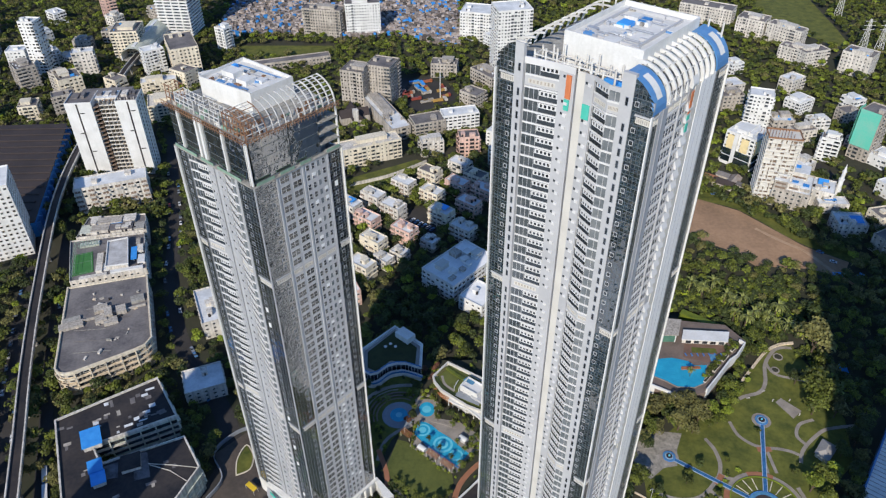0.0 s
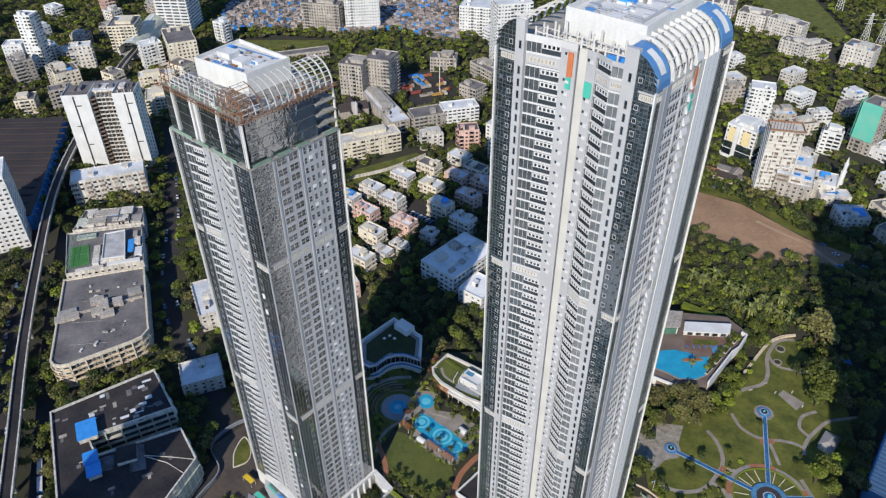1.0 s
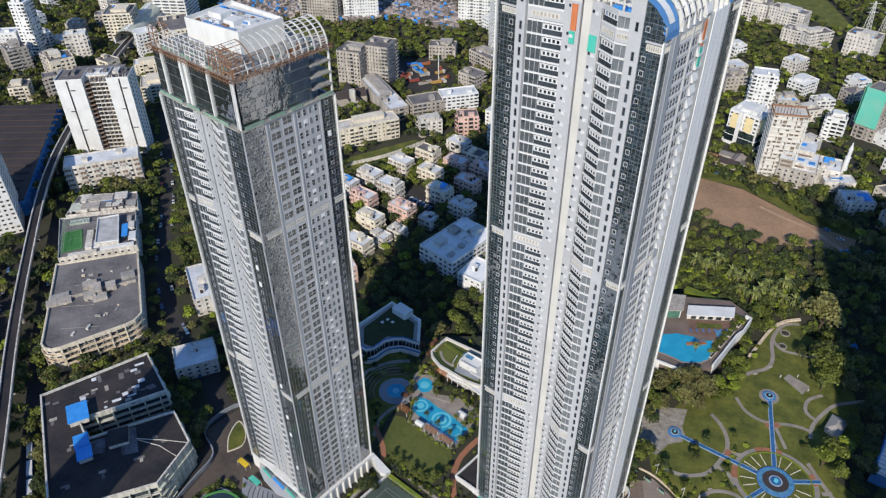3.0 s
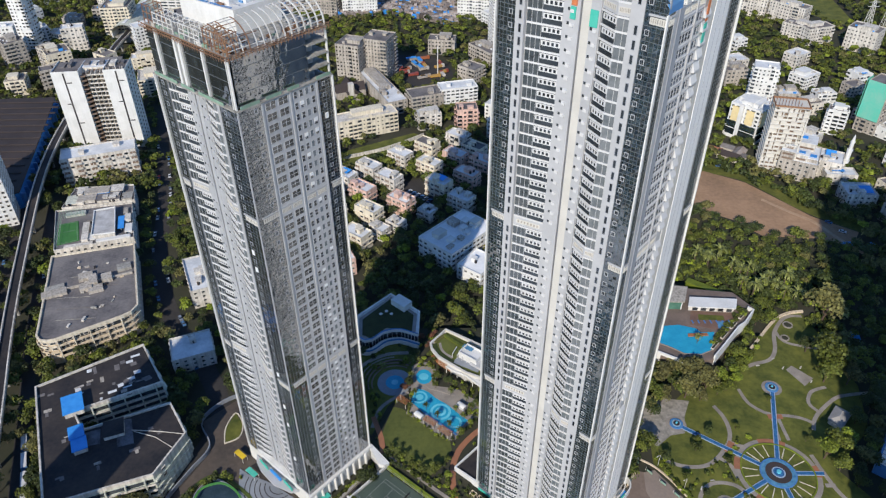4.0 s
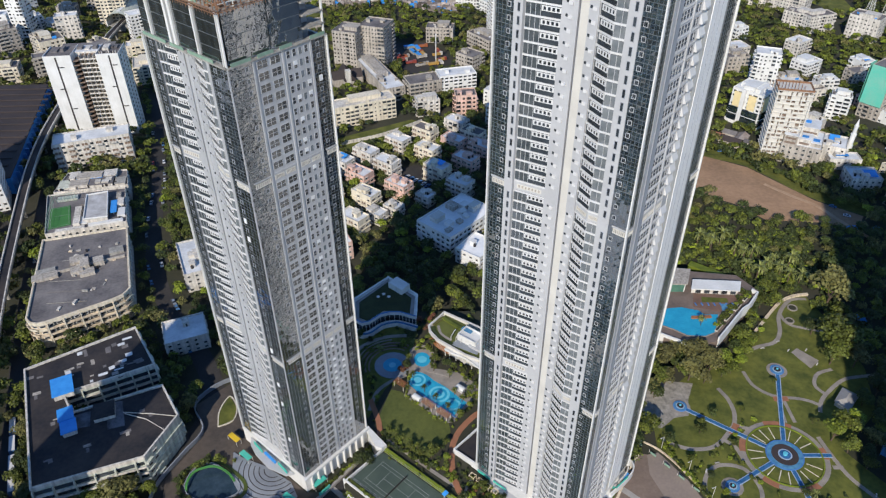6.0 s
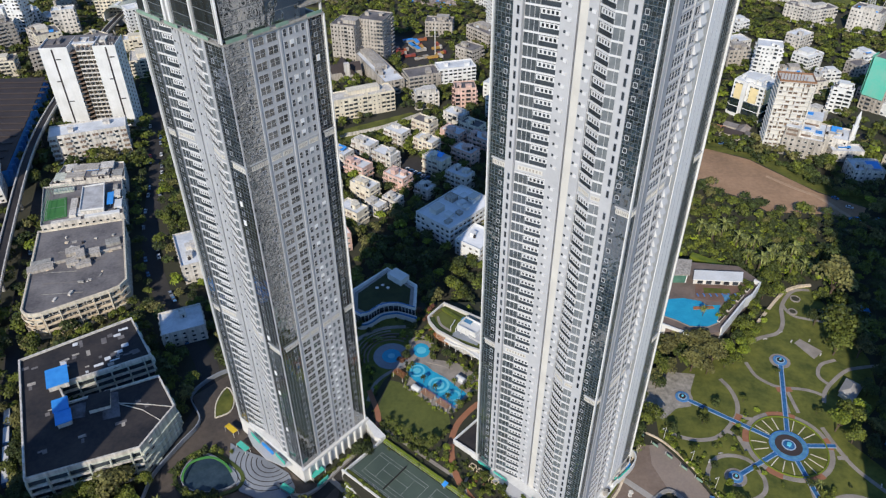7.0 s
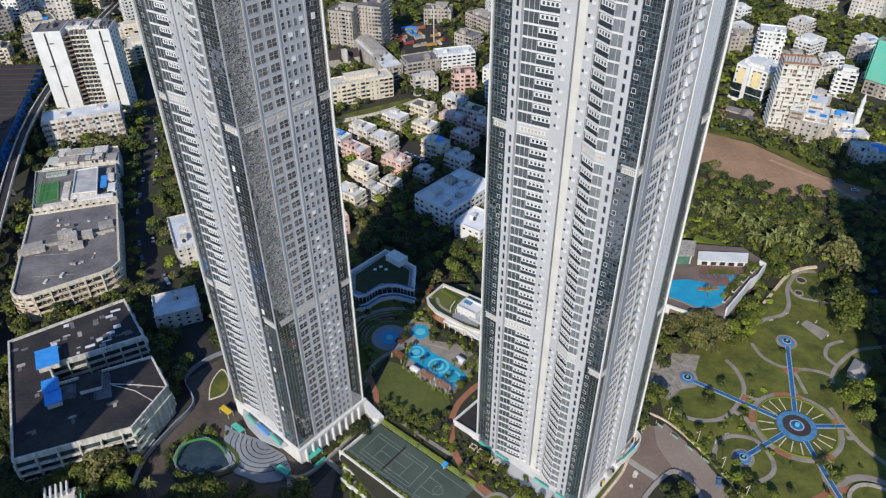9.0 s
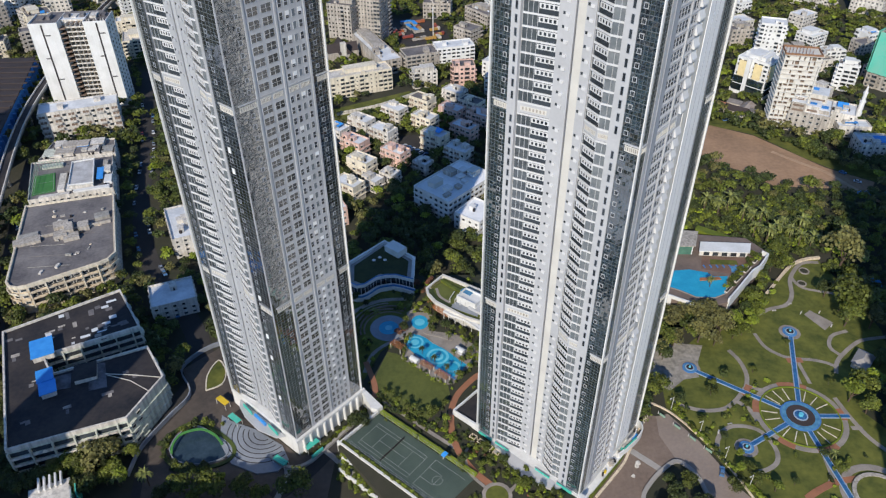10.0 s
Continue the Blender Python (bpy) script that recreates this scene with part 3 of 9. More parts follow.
saw.face((-1.4, -0.7, 0), (1.4, -0.7, 0), (1.4, -0.7, 0.5), (-1.4, -0.7, 0.5)).face((-1.4, -0.7, 0.5), (1.4, -0.7, 0.5), (1.4, 0, 2.3), (-1.4, 0, 2.3)).face((-1.4, 0, 0), (1.4, 0, 0), (1.4, -0.7, 0), (-1.4, -0.7, 0))
saw = saw.mesh("ac_ledge")
for k, z in f2.floors():
    part("ac_ledge", saw, CLAD, rt, at=fm(f2.fr, 20.5, -0.3, z + 0.5))
f2.wall(22.0, 25.0, -0.12, BEIGE, "rendered_strip")
f2.wall(25.0, 33.0, 0.0, CLADW, "white_cladding", thick=1.2)
for u in (27.6, 30.3):
    f2.wall(u, u + 0.12, 0.03, GREYP, "cladding_seam", thick=0.1)
f2.wall(33.0, 34.0, -0.2, GREYP, "groove")
f2.glass(34.0, W2 - 0.1, 0.0, 5, 3, seed=4)
f2.fin(W2, 0.0)
part("orange_panel", Acc().box(f2.fr, 19.4, 20.6, 0.2, 0.35, 197.0, 203.0), ORANGE, rt, "orange protection panel")
part("net", Acc().box(f2.fr, 19.4, 20.8, 0.2, 0.35, 191.5, 196.5), TEAL, rt, "green safety net")
for A_, B_ in ((RT_R, RT_B), (RT_B, RT_L)):
    fb = Facade(rt, A_, B_, 0, K1 - 1)
    fb.wall(0.4, fb.ln - 0.4, -0.3, GREYP)
    fb.glass(fb.ln * 0.3, fb.ln * 0.7, 0.0, 8, 1, belt=False, seed=9)

# rounded roof edge over the right-hand face: ribs, and skinned ends
rc = rib_curve(R_)
for i in range(9):
    u = 8.2 + i * 2.9
    rb = Acc()
    for (a0, b0), (a1, b1) in zip(rc[:-1], rc[1:]):
        rb.bar(fp(f2.fr, u, -a0 - 0.3, 203.5 + b0), fp(f2.fr, u, -a1 - 0.3, 203.5 + b1), 0.55, 0.9)
    rb.bar(fp(f2.fr, u, -rc[-1][0] - 0.3, 203.5 + R_), fp(f2.fr, u, -rc[-1][0] - 2.6, 203.5 + R_ + 0.2), 0.55, 0.9)
    part("roof_rib", rb, WHITE, rt)
rail = Acc()
for a0, b0 in (rc[3], rc[5], rc[7]):
    rail.bar(fp(f2.fr, 7.0, -a0 - 0.3, 203.5 + b0), fp(f2.fr, 33.0, -a0 - 0.3, 203.5 + b0), 0.25)
part("rib_rail", rail, STEEL, rt)
for ua, ub, wa, wb in ((0.1, 6.4, 2.2, 4.6), (33.2, W2 - 0.1, 35.2, 37.8)):
    sk, wh = Acc(), Acc()
    for i, ((a0, b0), (a1, b1)) in enumerate(zip(rc[:-1], rc[1:])):
        sk.face(fp(f2.fr, ua, -a0, 203.5 + b0), fp(f2.fr, ub, -a0, 203.5 + b0), fp(f2.fr, ub, -a1, 203.5 + b1), fp(f2.fr, ua, -a1, 203.5 + b1))
        sk.face(fp(f2.fr, ua, -a0 - 0.3, 203.3 + b0), fp(f2.fr, ua, -a1 - 0.3, 203.3 + b1), fp(f2.fr, ub, -a1 - 0.3, 203.3 + b1), fp(f2.fr, ub, -a0 - 0.3, 203.3 + b0))
        for u in (ua, ub):
            sk.face(fp(f2.fr, u, -a0, 203.5 + b0), fp(f2.fr, u, -a1, 203.5 + b1), fp(f2.fr, u, -a1 - 0.3, 203.3 + b1), fp(f2.fr, u, -a0 - 0.3, 203.3 + b0))
        if 2 <= i <= 5:
            m = 0.06
            wh.face(fp(f2.fr, wa, -a0 + m, 203.5 + b0 + m), fp(f2.fr, wb, -a0 + m, 203.5 + b0 + m), fp(f2.fr, wb, -a1 + m, 203.5 + b1 + m), fp(f2.fr, wa, -a1 + m, 203.5 + b1 + m))
    part("curved_skin", sk, BLUEP, rt, "blue film on curved cladding")
    part("white_sheet", wh, WHITE, rt, "white cladding sheet")
# the same rounding on the far-left edge, still bare ribs
f4 = Facade(rt, RT_B, RT_L, 0, 2)
for i in range(11):
    u = 0.5 + (f4.ln - 1.0) * i / 10
    rb = Acc()
    for (a0, b0), (a1, b1) in zip(rc[:-1], rc[1:]):
        rb.bar(fp(f4.fr, u, -a0 - 0.3, 203.5 + b0), fp(f4.fr, u, -a1 - 0.3, 203.5 + b1), 0.4, 0.5)
    part("roof_rib", rb, STEEL, rt)
# roof house, columns and scaffold
ph = [(29.6, 171.3), (45.6, 157.6), (64.6, 179.3), (48.6, 193.0)]
rth = part("roof_house", Acc().prism(ph, 205.3, 213.0), WHITE, rt, "smooth white plant house on the roof")
pa = Acc()
for i in range(4):
    fr_ = frame_of(ph[i], ph[(i + 1) % 4])
    ln = (Vector(ph[(i + 1) % 4]) - Vector(ph[i])).length
    pa.box(fr_, 0.41 * (i % 2), ln - 0.41 * (i % 2), -0.4, 0.02, 213.0, 214.2)
part("house_parapet", pa, WHITE, rth)
rnd = random.Random(4)
pf = frame_of(ph[0], ph[1])
for i in range(9):
    u, dd = rnd.uniform(2, 18), -rnd.uniform(3, 24)
    w_, d_, h_ = rnd.uniform(1, 4), rnd.uniform(1, 4), rnd.uniform(0.3, 1.2)
    part("roof_box", Acc().box(pf, u, u + w_, dd, dd + d_, 213.0, 213.0 + h_), (WHITE, TARP, ROOFW)[i % 3 if i < 6 else 0], rth)
for i in range(26):
    u, dd = rnd.uniform(1.5, 18), -rnd.uniform(2, 26)
    part("roof_box", Acc().box(pf, u, u + rnd.uniform(0.4, 2.6), dd, dd + rnd.uniform(0.4, 1.6), 213.0, 213.2 + rnd.uniform(0.1, 0.8)), rnd.choice((ROOFW, WHITE, GREYP, BLUEP, PANEL, CONC, PANEL)), rth)
part("inner_kerb", kerb_ring(offset(ph, 3.0), 0.5, 213.0, 213.7), PANEL, rth)
for dd in (-6.0, -13.0, -20.0):
    part("roof_pipe", Acc().box(pf, 4.0, 17.0, dd, dd + 0.3, 213.3, 213.6), GREYP, rth)
sc = Acc()
for i in range(9):
    u = 9.5 + i * 3.2
    for d_ in (-2.8, -6.2):
        sc.bar(fp(fl.fr, u, d_, 205.3), fp(fl.fr, u, d_, 209.6 + (i % 3) * 0.9), 0.42)
for d_ in (-2.8, -6.2):
    sc.bar(fp(fl.fr, 9.5, d_, 208.4), fp(fl.fr, 35.1, d_, 208.4), 0.3)
for i in range(0, 9, 2):
    sc.bar(fp(fl.fr, 9.5 + i * 3.2, -2.8, 208.4), fp(fl.fr, 9.5 + i * 3.2, -6.2, 208.4), 0.3)
tagged(part("roof_frame", sc, STEEL, rt, "bare roof columns and beams"), kind="stuff")
fbk = frame_of(RT_R, RT_B)
sc = Acc()
for i in range(10):
    u = 3 + i * 3.8
    sc.bar(fp(fbk, u, -0.8, 205), fp(fbk, u, -0.8, 213.5), 0.4)
sc.bar(fp(fbk, 3, -0.8, 210.5), fp(fbk, 37.2, -0.8, 210.5), 0.4)
tagged(part("roof_frame", sc, STEEL, rt), kind="stuff")
rnd = random.Random(8)
for i in range(26):
    u, dd = rnd.uniform(10, 34), -rnd.uniform(5.0, 9.5)
    part("site_clutter", Acc().box(fl.fr, u, u + rnd.uniform(0.5, 2.2), dd, dd + rnd.uniform(0.5, 1.6), 205.3, 205.5 + rnd.uniform(0.1, 0.9)), rnd.choice((CONC, RUST, TAN, GREYW, TARP if u > 26 else CONC)), rtd)

for u, dd, w_, d_, z1 in ((29.0, -4.6, 3.0, 1.6, 207.4), (32.2, -3.6, 1.8, 1.4, 206.6), (28.6, -2.9, 1.6, 1.0, 206.2), (31.0, -5.8, 2.4, 1.2, 206.9)):
    part("blue_sheet", Acc().box(fl.fr, u, u + w_, dd, dd + d_, 205.3, z1), TARP, rtd, "blue sheeting over stacked materials")
# base of the finished tower
part("base_wall", Acc().prism(inset(RT_P, 0.5), 0, 5.5), WHITE, rt)
bs = Acc()
bs.box(fl.fr, -2, LEN_L + 2.5, -1, 1.0, 4.6, 5.6)
part("base_ledge", bs, WHITE, rt)
for u in (1.5, 9.0, 26.5, 35.5):
    part("net", Acc().slant(fl.fr, u, 1.3, u + 6.0, 1.3, 0.25, 4.6, 6.3), TEAL, rt, "green safety net along the base")
can = [fp(fl.fr, u, d, 0).xy for u, d in ((7.0, 1.0), (38.0, 1.0), (36.0, 4.2), (28.0, 6.6), (18.0, 6.4), (10.0, 4.0))]
part("entrance_canopy", Acc().prism([tuple(p) for p in can], 5.0, 5.6), PANEL, rt, "curved pale grey entrance canopy")

# -- the unfinished tower --
lt = thing("unfinished_tower", "tall grey residential tower with scaffolded, unfinished crown", "tower")
LT_P = [LT_L, LT_F, LT_R, LT_B]
part("core", Acc().prism(inset(LT_P, 4.6), 0, 185.5), GREYP, lt)
KL = 51
ZL = Z0 + FH * KL          # about 171.3
fl3 = Facade(lt, LT_L, LT_F, 1, KL, panel=PANEL2)
LA = fl3.ln
fl3.glass(0.1, 5.0, 0.0, 4, 3, win=3.4, seed=11)
fl3.balconies(5.2, 12.8, -0.4, -1.6)
fl3.service(12.8, 16.0, -1.6)
fl3.wall(16.0, 16.5, -2.4, GREYP, "groove")
fl3.wall(16.5, 18.0, -1.7, LTWALL, "rendered_strip")
fl3.service(18.0, 20.6, -1.8)
fl3.balconies(20.6, 26.4, -1.9, -0.3, split=0.12)
fl3.balconies(26.4, 29.4, -0.3, -0.6, row=False)
fl3.wall(29.4, 30.4, 0.2, PANEL2, "pilaster")
fl3.glass(30.4, LA - 0.1, 0.0, 5, 3, win=32.6, seed=12)
fl3.fin(0.0, 0.0); fl3.fin(LA, 0.0, w=0.2, out=0.1, material=PANEL)
f5 = Facade(lt, LT_F, LT_R, 1, KL, panel=PANEL2)
LB = f5.ln
f5.glass(0.1, 7.3, 0.0, 6, 3, win=5.6, seed=13)
f5.wall(7.3, 26.4, 0.1, LTWALL, "window_wall", thick=0.9)
f5.wall(16.6, 17.2, 0.3, LTWALL, "pilaster", thick=0.3); f5.wall(7.3, 7.9, 0.3, LTWALL, "pilaster", thick=0.3); f5.wall(25.8, 26.4, 0.3, LTWALL, "pilaster", thick=0.3)
f5.windows(W_PAIR, 8.6, 11.9, 0.1, 2.2, 0.5, seed=1)
f5.windows(W_PAIR, 12.8, 16.0, 0.1, 2.2, 0.5, seed=2)
for u, li in ((17.9, 0.0), (19.9, 0.45), (21.9, 0.04), (23.9, 0.1)):
    f5.windows(W_PALE if u == 21.9 else W_NARROW, u, u + 1.25, 0.1, 2.0, 0.6, lit=li, seed=int(u))
f5.belt_row(8.2, 16.2, 0.1, 2); f5.belt_row(17.6, 25.6, 0.1, 2)
f5.glass(26.5, LB - 0.1, 0.0, 4, 3, win=28.6, seed=14)
f5.fin(LB, 0.0)
for A_, B_ in ((LT_R, LT_B), (LT_B, LT_L)):
    fb = Facade(lt, A_, B_, 1, KL)
    fb.wall(0.4, fb.ln - 0.4, -0.3, GREYP)
    fb.glass(fb.ln * 0.3, fb.ln * 0.7, 0.0, 8, 1, belt=False, seed=19)
# crown: taller dark glazing between white posts, netted ledge below it
CZ0, CZ1 = ZL + 1.0, 185.2
led = Acc()
for fr_, ln in ((fl3.fr, LA), (f5.fr, LB)):
    led.box(fr_, 0, ln, -1.4, 0.5, ZL, ZL + 0.45)
part("crown_ledge", led, CONC, lt)
for fr_, spans in ((fl3.fr, ((1, 12), (14, 20), (22, 33))), (f5.fr, ((1, 7), (9, 14), (16, 20), (26, 31)))):
    for a_, b_ in spans:
        part("net", Acc().box(fr_, a_, b_, 0.3, 0.45, ZL + 0.45, ZL + 1.3), NETG, lt, "faded green safety net on the ledge")
cl = Facade(lt, LT_L, LT_F, 1, KL); cr = Facade(lt, LT_F, LT_R, 1, KL)
for fc, spans, sd in ((cl, ((0.4, 4.6), (5.4, 13.4), (17.0, 26.0), (27.0, LA - 1.4)), 31), (cr, ((1.2, 14.0), (14.2, 24.5)), 35)):
    for i, (a_, b_) in enumerate(spans):
        fc.glass(a_, b_, -0.5, max(2, int((b_ - a_) / 1.3)), 1, belt=False, seed=sd + i, z0=CZ0, z1=CZ1, metal=MULL)
for u, w_ in ((4.7, 0.6), (13.6, 1.0), (15.8, 1.0), (26.2, 0.5), (LA - 1.3, 0.25)):
    part("crown_post", Acc().box(fl3.fr, u, u + w_, -1.0, 0.0, ZL + 0.4, CZ1), WHITE, lt)
for u in (0.05, LB - 0.5):
    part("crown_post", Acc().box(f5.fr, u, u + 0.3, -0.7, 0.0, ZL + 0.4, CZ1), WHITE, lt)
for i in range(4):
    part("open_slab", Acc().box(f5.fr, 24.6, LB, -6.0, 0.1, ZL + 3.4 * i + 3.2, ZL + 3.4 * i + 3.6), CONC, lt)
part("roof_deck", Acc().prism(inset(LT_P, 0.6), CZ1, CZ1 + 0.5), CONC, lt, "unfinished concrete roof deck")
# rusty scaffold ring
for fr_, ln in ((fl3.fr, LA), (f5.fr, LB)):
    ring = Acc()
    for d_, z in ((0.9, CZ1 + 0.2), (0.9, CZ1 + 1.2), (-0.2, CZ1 + 0.2)):
        ring.bar(fp(fr_, -0.8, d_, z), fp(fr_, ln + 0.8, d_, z), 0.12)
    n = int(ln / 1.1)
    for i in range(n + 1):
        ring.bar(fp(fr_, ln * i / n, -0.2, CZ1 + 0.2), fp(fr_, ln * i / n, 1.2, CZ1 + 0.2), 0.11)
        ring.bar(fp(fr_, ln * i / n, 0.9, CZ1 - 0.6), fp(fr_, ln * i / n, 0.9, CZ1 + 1.3), 0.09)
    tagged(part("scaffold", ring, RUST, lt, "rusty scaffold tubes"), kind="stuff")
# curved steel frame over the right-hand face
rl = rib_curve(6.8)
ribs = 15
for i in range(ribs):
    u = 0.6 + (LB - 1.2) * i / (ribs - 1)
    w_ = 0.22 if i < 5 else 0.24 if i < 9 else 0.34
    rb = Acc()
    for (a0, b0), (a1, b1) in zip(rl[:-1], rl[1:]):
        rb.bar(fp(f5.fr, u, -a0, CZ1 + 0.5 + b0), fp(f5.fr, u, -a1, CZ1 + 0.5 + b1), w_)
    part("steel_rib", rb, RUST if i in (0, 1, 3) else STEEL, lt)
for j in (1, 2, 3, 4, 5, 6, 7, 8):
    a0, b0 = rl[j]
    part("purlin", Acc().bar(fp(f5.fr, 0.6, -a0, CZ1 + 0.5 + b0), fp(f5.fr, LB * (0.33 if j % 2 else 0.22), -a0, CZ1 + 0.5 + b0), 0.16), RUST if j % 3 == 0 else STEEL, lt)
    part("purlin", Acc().bar(fp(f5.fr, LB * 0.6, -a0, CZ1 + 0.5 + b0), fp(f5.fr, LB - 0.6, -a0, CZ1 + 0.5 + b0), 0.2), STEEL, lt)
rnd = random.Random(23)
for i in range(40):
    u, dd = rnd.uniform(0.8, LB - 1), -rnd.uniform(0.6, 6.0)
    part("site_clutter", Acc().box(f5.fr, u, u + rnd.uniform(0.3, 2.0), dd, dd + rnd.uniform(0.2, 0.8), CZ1 + 0.5, CZ1 + 0.7 + rnd.uniform(0.1, 0.8)), rnd.choice((CONC, RUST, RUST, NETG, STEEL, GREYW)), lt)
for i in range(26):
    u, dd = rnd.uniform(1, LA - 1), -rnd.uniform(0.8, 4.0)
    part("site_clutter", Acc().box(fl3.fr, u, u + rnd.uniform(0.3, 2.0), dd, dd + rnd.uniform(0.2, 0.8), CZ1 + 0.5, CZ1 + 0.7 + rnd.uniform(0.1, 0.8)), rnd.choice((CONC, RUST, NETG, NETG, STEEL, GREYW)), lt)
# straight frames over the left-hand face
for u0, u1, m_ in ((0.5, 4.5, RUST), (5, 14, STEEL), (17, 26, STEEL), (28, LA - 0.6, RUST)):
    gr = Acc()
    hf = 5.6 if m_ is RUST else 4.4
    n = max(2, int((u1 - u0) / (1.5 if m_ is RUST else 2.2)))
    for i in range(n + 1):
        u = u0 + (u1 - u0) * i / n
        gr.bar(fp(fl3.fr, u, -0.6, CZ1 + 0.5), fp(fl3.fr, u, -0.9, CZ1 + hf), 0.19)
        gr.bar(fp(fl3.fr, u, -0.9, CZ1 + hf), fp(fl3.fr, u, -4.2, CZ1 + hf + 0.3), 0.13)
        gr.bar(fp(fl3.fr, u, -4.2, CZ1 + 0.5), fp(fl3.fr, u, -4.2, CZ1 + hf + 0.3), 0.16)
    for z in (1.8, hf * 0.66, hf):
        gr.bar(fp(fl3.fr, u0, -0.7, CZ1 + z), fp(fl3.fr, u1, -0.7, CZ1 + z), 0.2)
        gr.bar(fp(fl3.fr, u0, -4.2, CZ1 + z), fp(fl3.fr, u1, -4.2, CZ1 + z), 0.18)
    tagged(part("roof_frame", gr, m_, lt, "open steel roof framing"), kind="stuff")
lp = [(-69.6, 196.4), (-52.4, 184.6), (-42.6, 195.8), (-59.8, 210.2)]
lth = part("roof_house", Acc().prism(lp, CZ1 + 0.5, 191.0), WHITE, lt, "white plant house on the roof")
pa = Acc()
for i in range(4):
    fr_ = frame_of(lp[i], lp[(i + 1) % 4])
    ln = (Vector(lp[(i + 1) % 4]) - Vector(lp[i])).length
    pa.box(fr_, 0.36 * (i % 2), ln - 0.36 * (i % 2), -0.35, 0.02, 191.0, 192.0)
part("house_parapet", pa, WHITE, lth)
pf = frame_of(lp[0], lp[1])
for i, (u, dd, w_, d_, h_, m_) in enumerate(((4, -9, 5, 4, 2.0, WHITE), (11, -8, 4, 4, 1.4, WHITE), (9, -3, 8, 1.2, 0.2, BLUEP), (2, -12, 1.4, 1.4, 1.2, TARP), (15, -10, 2.4, 2.4, 0.8, ROOFW), (5, -3, 3, 1, 0.3, BLUEP))):
    part("roof_box", Acc().box(pf, u, u + w_, dd, dd + d_, 191.0, 191.0 + h_), m_, lth)
rnd = random.Random(58)
for i in range(16):
    u, dd = rnd.uniform(1.5, 17.5), -rnd.uniform(1.5, 13)
    part("roof_box", Acc().box(pf, u, u + rnd.uniform(0.5, 2.4), dd, dd + rnd.uniform(0.4, 1.4), 191.0, 191.2 + rnd.uniform(0.1, 0.9)), rnd.choice((ROOFW, WHITE, GREYP, BLUEP, CONC, RUST)), lth)
for dd in (-1.0, -13.4):
    part("blue_sheet", Acc().box(pf, 1.0, 19.0, dd - 0.5, dd, 191.0, 191.12), BLUEP, lth)
for dd in (-5.2, -10.6):
    part("roof_pipe", Acc().box(pf, 2.0, 17.5, dd, dd + 0.25, 191.2, 191.45), GREYP, lth)
# base
part("base_wall", Acc().prism(inset(LT_P, -0.4), 0, 8.4), WHITE, lt)
part("base_fin", Acc().box(f5.fr, -1.0, LB + 1.0, 0.2, 1.2, 7.6, 8.8), WHITE, lt)
for i in range(9):
    part("base_pier", Acc().box(f5.fr, 2 + i * 3.3, 2.5 + i * 3.3, 0.2, 1.4, 0, 7.6), WHITE, lt)
for u in (9.0, 24.0):
    part("net", Acc().slant(fl3.fr, u, 2.0, u + 6, 2.6, 0.3, 6.4, 8.0), TEAL, lt, "green safety net along the base")
part("tarpaulin", Acc().slant(fl3.fr, 16, 2.4, 23, 2.8, 0.8, 6.6, 7.6), TARP, lt, "blue tarpaulin over the entrance works")
can = [tuple(fp(fl3.fr, u, d, 0).xy) for u, d in ((5, 0.6), (32, 0.6), (30, 3.2), (22, 5.4), (13, 4.6), (8, 3.0))]
part("entrance_canopy", Acc().prism(can, 5.6, 6.2), PANEL, lt, "curved pale entrance canopy")

# ---- town ----
WINDOW = grid_window("window", edges(1, 0.11, -0.5, 0.5), edges(1, 0.10), rec=0.06, proud=0.09, frame=OFFW, hood=0.5)
WINDOW_PLAIN = grid_window("window", edges(1, 0.07, -0.5, 0.5), edges(1, 0.06), rec=0.05, proud=0.08, frame=OFFW)
# the veranda panes are brown for the shade inside
VERANDA = grid_window("veranda", edges(2, 0.05, -0.5, 0.5), edges(1, 0.05), rec=0.08, proud=0.09, frame=OFFW, pane=RECESS_SHADE)
TANK = None


def tank_mesh():
    bm = bmesh.new()
    bmesh.ops.create_cone(bm, cap_ends=True, segments=10, radius1=0.75, radius2=0.7, depth=1.5, matrix=Matrix.Translation((0, 0, 0.75)))
    bmesh.ops.create_cone(bm, cap_ends=True, segments=10, radius1=0.7, radius2=0.25, depth=0.3, matrix=Matrix.Translation((0, 0, 1.65)))
    me = bpy.data.meshes.new("water_tank"); bm.to_mesh(me); bm.free()
    me.materials.append(BITUM)
    return me


